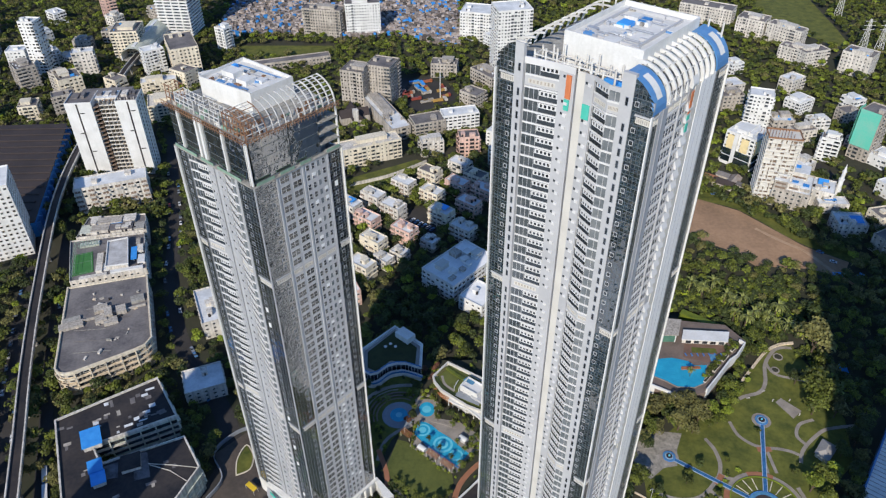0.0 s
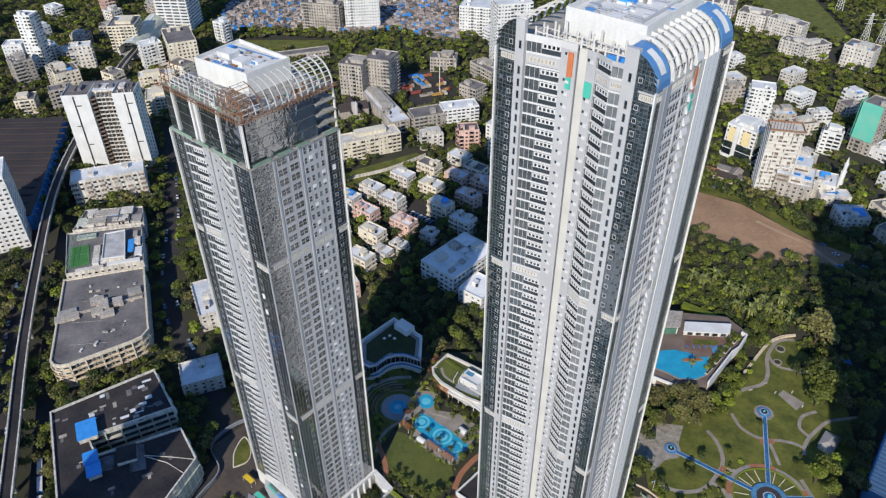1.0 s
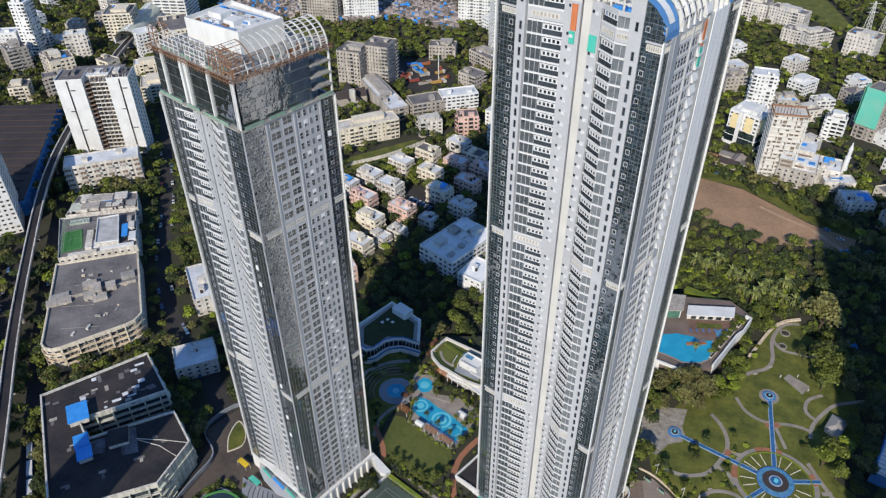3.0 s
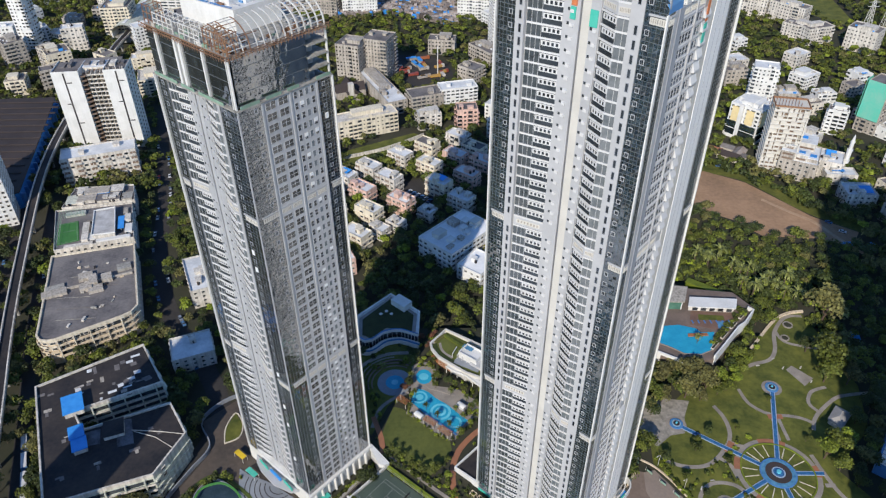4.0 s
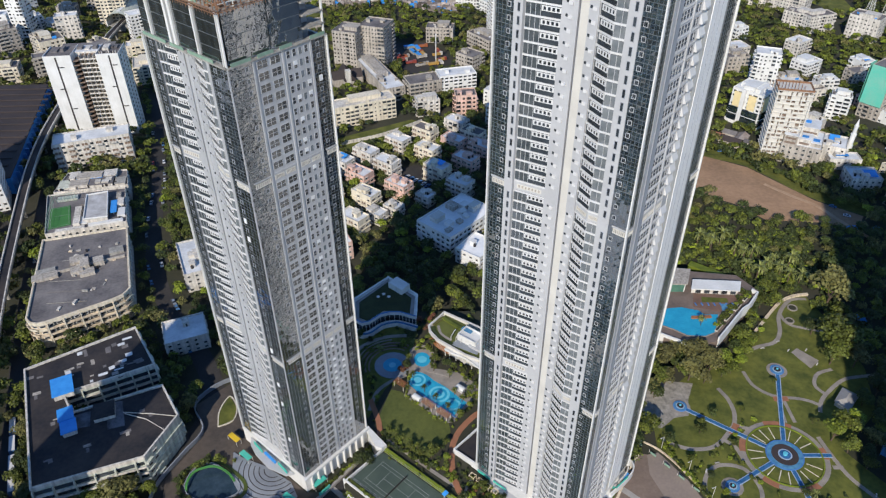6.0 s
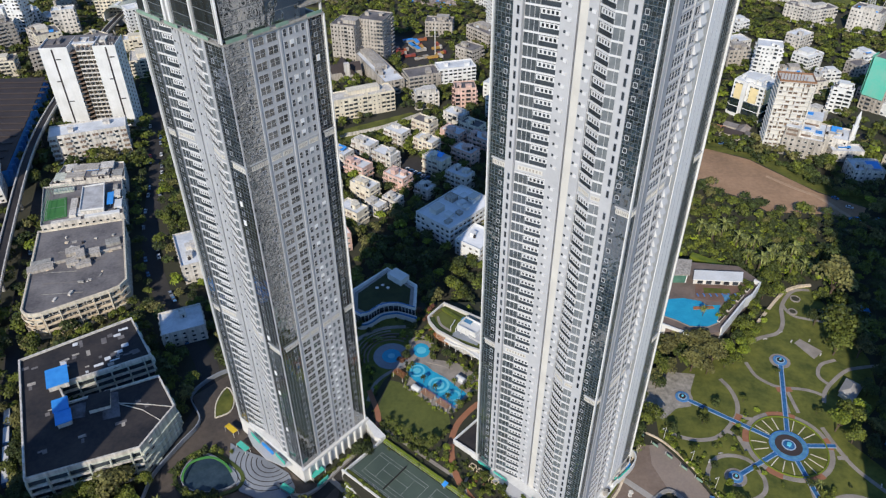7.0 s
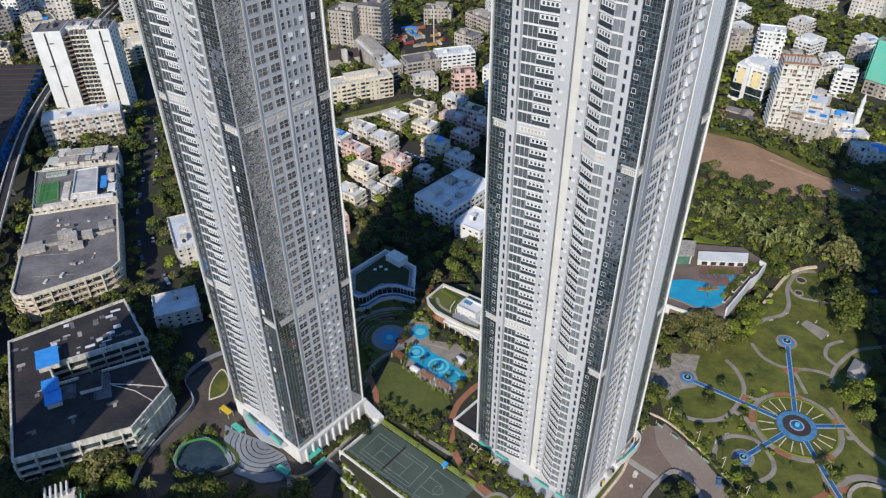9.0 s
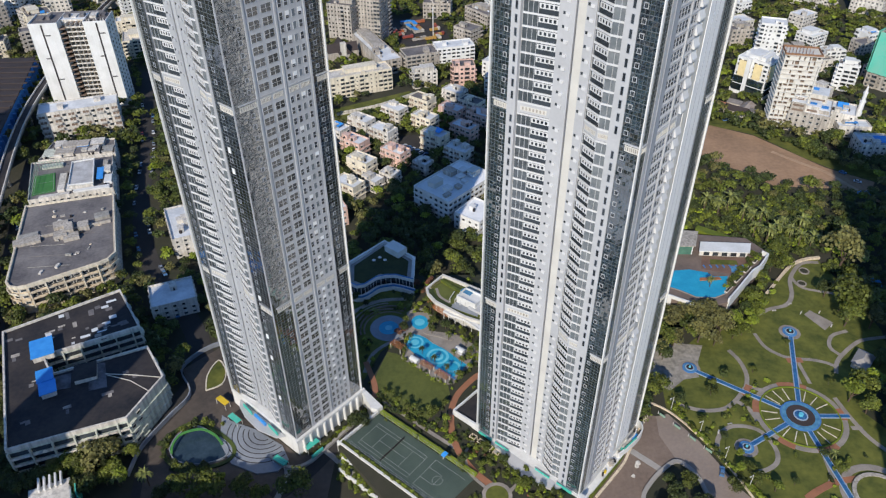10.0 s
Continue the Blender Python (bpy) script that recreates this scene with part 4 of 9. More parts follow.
def building(name, label, cx, cy, w, d, rot, h, wall, roof, floors=None, base=0.0, bay=3.4, win=(1.7, 1.5), sides="flr", hood=True, bands=True, balcony=0.0, group="", category="building", clutter=2, tarp=0.0, block=True, seed=0, poly=None, proud=0.16):
    rnd = random.Random(name + str(round(cx)) + str(seed))
    root = thing(name, label, category, group)
    P = poly or rect(cx, cy, w, d, rot)
    if block:
        BLOCKED.append(offset(P, -2.2))
    wall_levels = [(base - 0.5, P)]
    PO = offset(P, -proud)
    far, trim = (Acc(), Acc()) if cy > 455 else (None, None)
    style = [rnd.random() for _ in range(24)]
    Q = offset(P, 0.27)
    top = part("roof", Acc().prism(Q, h - 0.3, h + 0.02), roof, root)
    floors = floors or max(1, round((h - base) / 3.1))
    fh = (h - base) / floors
    if poly:
        sides = [i for i in range(len(P)) if (Vector(P[(i + 1) % len(P)]) - Vector(P[i])).length > 3]
        edges_ = {i: (P[i], P[(i + 1) % len(P)]) for i in range(len(P))}
    else:
        edges_ = {"f": (P[0], P[1]), "r": (P[1], P[2]), "b": (P[2], P[3]), "l": (P[3], P[0])}
    frs = {k: (frame_of(*v), (Vector(v[1]) - Vector(v[0])).length) for k, v in edges_.items()}
    part("parapet", kerb_ring(P, 0.25, h - 0.02, h + 0.95), wall, top)
    for f in range(1, floors if bands else 1):
        z = base + f * fh
        wall_levels += [(z - 0.14, P), (z - 0.14, PO), (z + 0.14, PO), (z + 0.14, P)]
    wall_levels.append((h - 0.02, P))
    for k in sides:
        fr, ln = frs[k]
        mid = fp(fr, ln / 2, 0, 0)
        if mid.x * fr[2].x + mid.y * fr[2].y > 0.2 * mid.xy.length:
            continue
        n = max(1, int((ln - 0.8) / bay))
        st = ln / n
        for f in range(floors):
            z = base + f * fh
            for i in range(n):
                u = st * (i + 0.5)
                if rnd.random() < 0.08:
                    continue
                ww = win[0] * rnd.uniform(0.85, 1.15)
                if far is None and balcony and k in ("f", "l") and i % 2 == 0:
                    part("veranda", VERANDA, None, root, at=fm(fr, u, 0.0, z + 0.75, st * 0.92, 1, 1.95))
                elif far is None:
                    part("window", WINDOW if hood else WINDOW_PLAIN, None, root, at=fm(fr, u, 0.0, z + 0.8, ww, 1, win[1]))
                else:
                    q = style[i % 24]
                    if q < 0.25:
                        far.box(fr, u - st * 0.42, u + st * 0.42, -0.2, 0.06, z + 0.4, z + 2.5)
                        trim.box(fr, u - st * 0.46, u + st * 0.46, -0.1, 1.1, z - 0.05, z + 0.95)
                    elif q < 0.4:
                        far.box(fr, u - 0.45, u + 0.45, -0.2, 0.05, z + 1.2, z + 2.1)
                        trim.box(fr, u - 0.5, u + 0.5, -0.1, 0.5, z + 0.5, z + 1.1)
                    else:
                        far.box(fr, u - ww / 2, u + ww / 2, -0.2, 0.05, z + 0.8, z + 0.8 + win[1])
                        trim.box(fr, u - ww / 2 - 0.15, u + ww / 2 + 0.15, -0.1, 0.55, z + 0.85 + win[1], z + 0.97 + win[1])
                if balcony and k in ("f", "l") and i % 2 == 0:
                    part("balcony", Acc().box(fr, u - st * 0.48, u + st * 0.48, 0.0, balcony, z + 0.02, z + 0.95), wall, root)
    part("wall", rings(wall_levels), wall, root)
    if trim is not None and trim.v:
        tagged(part("balcony", trim, wall, root, "projecting balconies and window hoods"), kind="stuff")
    if far is not None and far.v:
        tagged(part("glazing", far, PANE, root, "small dark windows"), kind="stuff")
    if cy > 455 and min(w, d) > 10 and rnd.random() < 0.7:
        c, s = math.cos(radians(rot)), math.sin(radians(rot))
        a_, b_ = rnd.uniform(-0.18, 0.18) * w, rnd.uniform(-0.12, 0.2) * d
        R = rect(cx + c * a_ - s * b_, cy + s * a_ + c * b_, w * rnd.uniform(0.4, 0.55), d * rnd.uniform(0.4, 0.6), rot)
        part("penthouse", Acc().prism(R, h, h + 2.9).prism(offset(R, -0.4), h + 2.9, h + 3.15), wall, top)
        bits = Acc()
        for _ in range(5):
            q = rnd.uniform(-0.4, 0.4) * w, rnd.uniform(-0.4, 0.4) * d
            x, y = cx + c * q[0] - s * q[1], cy + s * q[0] + c * q[1]
            bits.prism(rect(x, y, rnd.uniform(0.8, 2.6), rnd.uniform(0.8, 2.2), rot), h, h + rnd.uniform(0.5, 1.8))
        tagged(part("roof_clutter", bits, rnd.choice((wall, ROOFW, GREYW, TARP, OFFW)), top, "small sheds and boxes on the roof"), kind="stuff")
    for _ in range(clutter):
        a_, b_ = rnd.uniform(-0.32, 0.32) * w, rnd.uniform(-0.3, 0.3) * d
        c, s = math.cos(radians(rot)), math.sin(radians(rot))
        x, y = cx + c * a_ - s * b_, cy + s * a_ + c * b_
        bw, bd, bh = rnd.uniform(2.5, 4.5), rnd.uniform(2.5, 4), rnd.uniform(1.6, 3.0)
        if min(w, d) > 7:
            part("stair_head", Acc().prism(rect(x, y, bw, bd, rot), h, h + bh).prism(rect(x, y, bw + .5, bd + .5, rot), h + bh, h + bh + .2), wall, top)
        part("water_tank", TANK, None, top, at=Matrix.Translation((x + rnd.uniform(-1, 1) * 2.5, y + rnd.uniform(-1, 1) * 2.5, h + 0.02)))
    if tarp and rnd.random() < tarp:
        a_, b_ = rnd.uniform(-0.2, 0.2) * w, rnd.uniform(-0.2, 0.2) * d
        c, s = math.cos(radians(rot)), math.sin(radians(rot))
        x, y = cx + c * a_ - s * b_, cy + s * a_ + c * b_
        R = rect(x, y, w * 0.4, d * 0.5, rot)
        t_ = Acc()
        t_.face((*R[0], h + 1.6), (*R[1], h + 1.6), (*R[2], h + 2.3), (*R[3], h + 2.3)).face((*R[3], h + 2.24), (*R[2], h + 2.24), (*R[1], h + 1.54), (*R[0], h + 1.54))
        for q in R:
            t_.bar((*q, h), (*q, h + 1.7), 0.1)
        part("tarpaulin", t_, TARP, top, "blue tarpaulin on poles")
    return root, frs


TANK = tank_mesh()

HOUSES = [(-47.2, 418.5, 0), (-27.1, 435.8, 0), (-62.3, 408.8, 0), (-32.8, 404.4, 0), (-49.3, 392.3, 1), (-24.3, 379.2, 1), (-43.3, 367.5, 2), (-35.8, 351.6, 0),
          (-48.6, 343.4, 2), (-8.8, 448.2, 2), (-7.1, 423.1, 2), (10.5, 434.9, 1), (-0.8, 397.7, 2), (17.6, 409.2, 1), (13.2, 380.3, 0), (23.7, 443.1, 2),
          (13.0, 461.0, 0), (-8.0, 370.0, 0), (-26.6, 358.2, 0), (28.4, 426.3, 1), (-66.0, 372.0, 2), (-70.0, 350.0, 0)]
for i, (x, y, k) in enumerate(HOUSES):
    small = i in (7, 17, 18)
    h = 6.5 if small else (9.8 if i % 3 else 10.6)
    building("house", ("whitewashed", "pink-rendered", "cream-rendered")[k] + " walk-up house with flat terrace roof in a leafy colony", x, y, 10 if small else 15.5, 8 if small else 9.5, -38, h, (OFFW, PINK, CREAM)[k], (ROOFW, ROOFG)[i % 2 == 1 and k == 2],
             win=(2.5, 1.6), bay=3.6, group="houses of the colony", category="house", balcony=1.1, clutter=2, tarp=0.1, seed=i, proud=0.55)

B = building
B("library_block", "white institutional block with long flat whitewashed roof", 9.7, 338.0, 38.0, 25.2, 47, 12.5, WHITE, ROOFX, sides="fl", category="building", clutter=5, win=(2.4, 1.7), bay=3.3, proud=0.4)
B("annex", "white low annex with open roof beside the institutional block", 20.5, 314.1, 18, 16, 52, 9, WHITE, ROOFX, sides="fl", clutter=1)
B("school_building", "long cream building with open corridors", -55.6, 481.8, 48.5, 14, 23, 15, CREAM, OFFW, win=(2.6, 1.7), bay=3.2, clutter=1)
B("apartment_block", "tall grey weathered concrete apartment block", -71.7, 580.2, 20.5, 22, -20, 32, GREYW, ROOFG, win=(1.2, 1.3), bay=2.6, group="grey apartment pair")
B("apartment_block", "tall grey weathered concrete apartment block", -50.0, 586.0, 22.0, 22, -20, 34, GREYW, ROOFG, win=(1.2, 1.3), bay=2.6, group="grey apartment pair")
B("long_shed", "long low building with a pale weathered sheet roof", -47.1, 545.4, 15.8, 72, 25, 10, GREYW, ROOFW, sides="fr", clutter=4)
B("office_block", "grey flat-roofed office block", -11.8, 525.7, 25.6, 17, 20, 12, GREYW, ROOFG)
B("pink_white_building", "white building with pink painted bands", 14.0, 533.4, 29.3, 14, 14, 14, WHITE, ROOFW, win=(2.4, 1.4))
B("house", "beige walk-up house with flat roof", -8.3, 492.8, 17.1, 11.4, 15, 11, OFFW, ROOFW, group="houses of the colony", category="house", balcony=0.9)
B("house", "pink walk-up house with flat roof", 19.8, 491.1, 15.3, 12.4, 6, 16, PINK, ROOFG, group="houses of the colony", category="house", balcony=0.9)
for x, y, w, d, r in ((2.7, 636.3, 24, 14, -8), (40.7, 614.2, 30, 15, -54), (26.6, 573.1, 18, 15, -42)):
    B("grey_walkup", "old grey walk-up block among trees", x, y, w, d, r, 13, GREYW, ROOFG, win=(1.4, 1.4), bay=2.8, group="old grey walk-ups")
B("roof_block", "low office block with cluttered grey roofs", -209, 379, 38, 18, 9, 11, OFFW, ROOFG, tarp=1, clutter=5, poly=[(-228.2, 366.5), (-187.0, 375.0), (-193.5, 393.0), (-228.6, 389.0)])
B("green_court_building", "white low building with roof terraces", -199, 345, 40, 36, 16.5, 13, OFFW, ROOFG, clutter=0, tarp=0, poly=[(-213.3, 321.2), (-173.0, 333.2), (-186.0, 369.0), (-228.6, 360.4)])
B("small_office", "small pale office with blue-grey flat roof", -119.9, 251.8, 19.3, 16.2, 22, 8, OFFW, ROOFW, clutter=1)
B("side_house", "narrow white house by the street", -129.8, 303.6, 12, 30, 24, 11, OFFW, ROOFW, clutter=4)
B("white_tower", "white slender residential tower", -367.6, 641.5, 14.5, 13, -8, 52, WHITE, ROOFW, win=(2, 1.4), bay=3)
B("mid_rise", "cream and grey mid-rise with flat roof", -300.9, 683.4, 24.7, 28, 6, 30, CREAM, ROOFG)
B("mid_rise", "cream mid-rise block with flat roof", -241.0, 652.5, 24.7, 42, 25, 28, CREAM, ROOFG)
B("mid_rise", "pale blue-white mid-rise block", -266.6, 645.1, 18, 14, 38, 24, WHITE, ROOFW)
B("mid_rise", "cream walk-up block with flat roof", -322.2, 591.0, 19.2, 20.3, 36, 22, CREAM, ROOFG)
B("mid_rise", "grey walk-up block with flat roof", -371.5, 614.5, 16.4, 20, 40, 22, GREYW, ROOFG)
B("mid_rise", "small white house with flat roof", -372.5, 666.7, 15, 12, 39, 14, WHITE, ROOFW)
B("yellow_hall", "cream low hall with arched front", -250, 604, 30, 12, 18, 12, CREAM, ROOFW)
B("cream_house", "cream house with terrace", -228, 560, 32, 24, 18, 14, CREAM, OFFW)
B("white_block", "white eight-storey block with battlement roof", 252, 530, 18, 15, -20, 30, WHITE, ROOFW, win=(1.3, 1.3), bay=2.7)
B("mosque_block", "grey unfinished stepped building", 240, 424, 24, 28, -28, 13, GREYW, ROOFW, clutter=1, hood=False)
sg = thing("stepped_storeys", "pale unfinished stepped storeys with small blue sheets", "roof storey")
sgf = frame_of((222.8, 417.6), (244.0, 406.3))
for u0, u1, d0, d1, z1, m_ in ((0.5, 9, -14, -0.5, 19.5, GREYW), (9.2, 17, -12, -3, 17.5, OFFW), (4, 20, -26, -14.2, 21, OFFW), (17.2, 23, -20, -4, 15.6, GREYW), (2, 8, -10, -4, 22, OFFW)):
    st_ = part("storey", Acc().box(sgf, u0, u1, d0, d1, 13, z1), m_, sg)
    part("slab", Acc().box(sgf, u0 - 0.3, u1 + 0.3, d0 - 0.3, d1 + 0.3, z1, z1 + 0.3), ROOFW, st_)
    # flat brown strips stand in for shaded openings
    for k in range(int((z1 - 13) / 3)):
        part("opening", Acc().box(sgf, u0 + 1, u1 - 1, d1, d1 + 0.04, 13.8 + 3 * k, 15.2 + 3 * k), RECESS_SHADE, st_)
for u0, u1, d0, d1, z1 in ((10, 14, -24, -20, 21.4), (18, 22, -10, -6, 16.0), (11, 15, -8, -5, 17.9)):
    part("sheet", Acc().box(sgf, u0, u1, d0, d1, z1, z1 + 0.25), TARP, sg, "blue plastic sheet")
B("white_block", "white six-storey block with ribbon windows", 289, 480, 13, 12, -30, 18, WHITE, ROOFG, win=(2, 1.2))
B("mosque_wing", "white wing of the stepped building by the minaret", 259, 421, 16, 18, -28, 12, OFFW, ROOFW, tarp=1)
B("shade_house", "low house with a blue tarpaulin roof", 262.2, 385.1, 18.5, 15, -5, 9, OFFW, ROOFW, tarp=1)
B("shade_house", "low house with a blue tarpaulin roof", 262, 410, 20, 10, -5, 7, OFFW, ROOFW, tarp=1)
B("grey_walkup", "old grey walk-up block", 268.2, 521, 16.7, 14, -1, 13, GREYW, ROOFW)
B("grey_walkup", "old grey walk-up block", 279.9, 507, 18.7, 12, 13, 11, OFFW, ROOFG)
B("grey_walkup", "old grey walk-up block", 243.1, 566.5, 18.5, 13.8, 6, 13, GREYW, ROOFG)
for x, y, w, d, r, h in ((336.2, 663.6, 28, 16, -45, 14), (347.7, 655, 28, 13, 18, 15), (382.6, 636.3, 26, 20, -45, 20), (319.2, 734.5, 28, 22, -36, 18), (343.5, 708.4, 36, 14, -50, 18), (284.1, 773.7, 55, 20, -32, 18)):
    B("pale_apartment", "pale weathered apartment row with flat roof", x, y, w, d, r, h, OFFW, ROOFG, win=(1.2, 1.3), bay=2.8, group="pale apartments near the pylons")
B("apartment_block", "grey weathered apartment slab block", -120.7, 741.2, 40.8, 16, -13, 28, GREYW, ROOFG, win=(1.2, 1.3), bay=2.6)
B("apartment_block", "white and grey apartment slab", -81.0, 745, 35, 18, 7, 33, WHITE, ROOFG, win=(1.2, 1.3), bay=2.6)
B("apartment_block", "white mid-rise block with stepped roof", 37.9, 734.7, 33, 28, -15, 28, WHITE, ROOFW, win=(1.5, 1.3), bay=2.8)
B("white_house", "white low house among the trees", 54.2, 698.4, 28, 12, -55, 13, WHITE, ROOFW)
B("apartment_tower", "tall white residential tower", 63.6, 653, 32, 26, 11, 58, WHITE, ROOFW, win=(1.5, 1.4), bay=2.8)
B("long_roof", "long low pavilion with a pale curved roof", -146.8, 658.6, 82, 11, 18, 7, GREYW, ROOFG, clutter=0)

# ---- particular buildings ----
# white twin slab with a recessed, balconied middle
sl = thing("slab_block", "tall white slab block with recessed brown-white balconies in the middle", "building")
SP = [(-258.5, 457.5), (-211.0, 463.0), (-213.2, 482.2), (-260.7, 476.7)]
BLOCKED.append(inset(SP, -3))
sf = frame_of(SP[0], SP[1])
SH = 58.0
for u0, u1 in ((0, 17.7), (33.4, 47.8)):
    wl = part("wall", Acc().box(sf, u0, u1, -19.3, 0, 0, SH), WHITE, sl)
    um = u0 + (7.3 if u0 == 0 else 7.8)
    part("groove", Acc().box(sf, um, um + 1.1, -0.2, 0.05, 2, SH - 0.2), BITUM, wl)
    for i, z in enumerate((50.6, 35.4, 21.0)):
        part("duct_slot", Acc().box(sf, um - 2.6 if i % 2 else um + 1.4, um + 0.2 if i % 2 else um + 4.6, -0.1, 0.12, z, z + 0.7), BITUM, wl)
    part("parapet", Acc().box(sf, u0, u1, -0.3, 0.0, SH, SH + 1).box(sf, u0, u0 + 0.3, -19.3, -0.31, SH, SH + 1).box(sf, u1 - 0.3, u1, -19.3, -0.31, SH, SH + 1), WHITE, sl)
    part("roof", Acc().box(sf, u0 + 0.31, u1 - 0.31, -19.2, -0.31, SH - 0.1, SH + 0.05), ROOFG, sl)
part("wall", Acc().box(sf, 17.7, 33.4, -19.3, -8.0, 0, SH), OFFW, sl)
part("roof", Acc().box(sf, 17.7, 33.4, -19.3, -8.0, SH, SH + 0.2), ROOFW, sl)
part("rear_wing", Acc().box(sf, 6, 40, -27, -19.4, 0, SH - 1.5), OFFW, sl)
part("wing_roof", Acc().box(sf, 5.6, 40.4, -27.4, -19.6, SH - 1.5, SH - 1.0), ROOFG, sl)
# back panels and side balconies are coloured as shade within the bay
rec_ = Acc()
for k in range(18):
    z = 2.5 + k * 3.05
    part("balcony", Acc().box(sf, 21.6, 33.3, -8, -3.2, z - 0.2, z).box(sf, 21.6, 33.3, -3.35, -3.2, z, z + 0.75), OFFW, sl)
    part("side_balcony", Acc().box(sf, 17.75, 21.4, -8, -0.8, z - 0.2, z).box(sf, 17.75, 21.4, -0.95, -0.8, z, z + 0.6), RECESS_SHADE, sl)
    for i in range(4):
        rec_.box(sf, 22.3 + i * 2.8, 24.3 + i * 2.8, -8.0, -7.9, z + 0.2, z + 2.5)
tagged(part("bay_recess", rec_, RECESS_SHADE, sl, "flat brown panels for the shade behind the balconies"), kind="stuff")
for i in range(5):
    part("balcony_fin", Acc().box(sf, 21.5 + i * 2.92, 21.75 + i * 2.92, -8, -3.1, 2, SH - 1), OFFW, sl)
for i, d0 in enumerate((-4.2, -9.6, -15.0)):
    for k in range(18):
        z = 2.5 + k * 3.05
        part("window", WINDOW_PLAIN, None, sl, at=fm(frame_of(SP[1], SP[2]), -d0, 0.0, z + 0.8, 2.0, 1, 1.5))
rnd = random.Random(2)
for u in (3, 9, 19, 24, 29, 36, 39, 43):
    part("roof_room", Acc().box(sf, u, u + rnd.uniform(2, 4), -16, -16 + rnd.uniform(3, 8), SH, SH + rnd.uniform(0.8, 2.6)), (OFFW, ROOFG)[u % 2], sl)
for i in range(8):
    part("roof_pipe", Acc().box(sf, 35 + i * 1.5, 35.5 + i * 1.5, -4, -3 + rnd.uniform(-1, 1), SH, SH + rnd.uniform(0.8, 1.8)), (GREYW, OFFW, BITUM)[i % 3], sl)

B("ribbon_office", "low office block with ribbon windows, before the white slab", -226.3, 426.0, 46.4, 16, 19.5, 18.3, OFFW, ROOFW, floors=5, win=(2.8, 1.9), bay=3.8, clutter=2, hood=True, balcony=1.5)
tanP = [(-193.3, 256.4), (-192.2, 252.6), (-189.6, 250.0), (-186.0, 249.2), (-182.4, 250.3), (-157.0, 266.0), (-153.2, 269.4), (-151.6, 274.5), (-170.5, 326.0), (-211.0, 314.5)]
tb, _ = B("tan_building", "tan four-storey building with rounded corners and dark flat roof", -177, 279, 44, 55, 29, 14, TAN, ROOFG, floors=4, win=(2.6, 1.6), bay=3.6, balcony=0, clutter=0, poly=tanP)
tf = frame_of((-201.8, 282.6), (-161.8, 300.8))
for u0, u1, d0, d1, h_, m_ in ((0, 43, -0.4, 0.4, 1.4, GREYW), (-1, 11, -1.0, 4.0, 1.5, GREYW), (1, 10, -5.4, -1.4, 1.0, CONC), (17, 23, 1, 6, 2.4, GREYW), (21, 28, 4, 9, 1.8, GREYW), (22, 26, -4, 3.5, 3.2, GREYW), (28, 33, -3, 2.6, 2.6, GREYW), (36, 43, -9, -4, 1.7, CONC), (17, 24, -9, -3.5, 1.8, GREYW)):
    part("roof_room", Acc().box(tf, u0, u1, d0, d1, 14, 14 + h_), m_, tb)

def deep_front(root, A, B, storeys, fh, bay, wall, rail, seed):
    """Open balconies storey by storey: a ledge, uneven parapets, dark strips for the shaded recesses and projecting
    piers.
    """
    rnd = random.Random(seed)
    fr_ = frame_of(A, B); ln = (Vector(B) - Vector(A)).length
    n = max(1, int(ln / bay)); w_ = ln / n
    for k in range(storeys):
        z = fh * k
        ledge = Acc().box(fr_, 0, ln, 0, 1.3, z + 0.05, z + 0.35)
        for j in range(n):
            u = j * w_
            if rnd.random() < 0.72:
                ledge.box(fr_, u + 0.1, u + w_ - 0.1, 1.14, 1.32, z + 0.35, z + rnd.uniform(0.95, 1.35))
        part("balcony", ledge, rail, root)
        # a dark glass strip on the solid wall stands in for recess shade
        part("balcony_opening", Acc().box(fr_, 0.6, ln - 0.6, 0, 0.05, z + 0.6, z + 2.6), PANE, root, "dark flat strip for the shaded balcony recess")
    for j in range(0, n + 1, 2):
        u = min(ln - 0.5, max(0.0, j * w_ - 0.25))
        part("pier", Acc().box(fr_, u, u + 0.5, 0, 1.5, 0, fh * storeys - 0.1), wall, root)


for i in range(7):
    if i == 4:
        deep_front(tb, tanP[4], tanP[5], 4, 3.4, 3.4, CREAM, TAN, 7)
    else:
        A_, B_ = tanP[i], tanP[i + 1]
        fr_ = frame_of(A_, B_); ln = (Vector(B_) - Vector(A_)).length
        for k in range(4):
            part("balcony", Acc().box(fr_, 0, ln, 0, 1.2, 3.4 * k + 0.05, 3.4 * k + 0.35).box(fr_, 0, ln * 0.96, 1.04, 1.2, 3.4 * k + 0.35, 3.4 * k + 1.1), (TAN, CREAM)[k % 2], tb)
part("parapet", kerb_ring(offset(tanP, -0.5), 0.9, 13.3, 14.9), CREAM, tb, "cream parapet band round the roof")
dkP = [(-149.1, 159.8), (-112.1, 173.4), (-104.9, 193.6), (-116.0, 209.9), (-148.1, 195.5), (-155.3, 205.3), (-122.8, 221.6), (-139.0, 245.3), (-177.9, 219.2)]
dk = thing("dark_roof_block", "pale green U-shaped block with black bitumen roof and blue tarpaulins", "building")
BLOCKED.append(dkP); BLOCKED.append([(-156, 203), (-149, 195), (-115, 209), (-122, 222)])
dlv = [(-0.5, dkP)]
for k in range(4):
    z = 3.7 + 3.6 * k
    if z < 14:
        dlv += [(z, dkP), (z, offset(dkP, -0.6)), (z + 0.22, offset(dkP, -0.6)), (z + 0.22, dkP)]
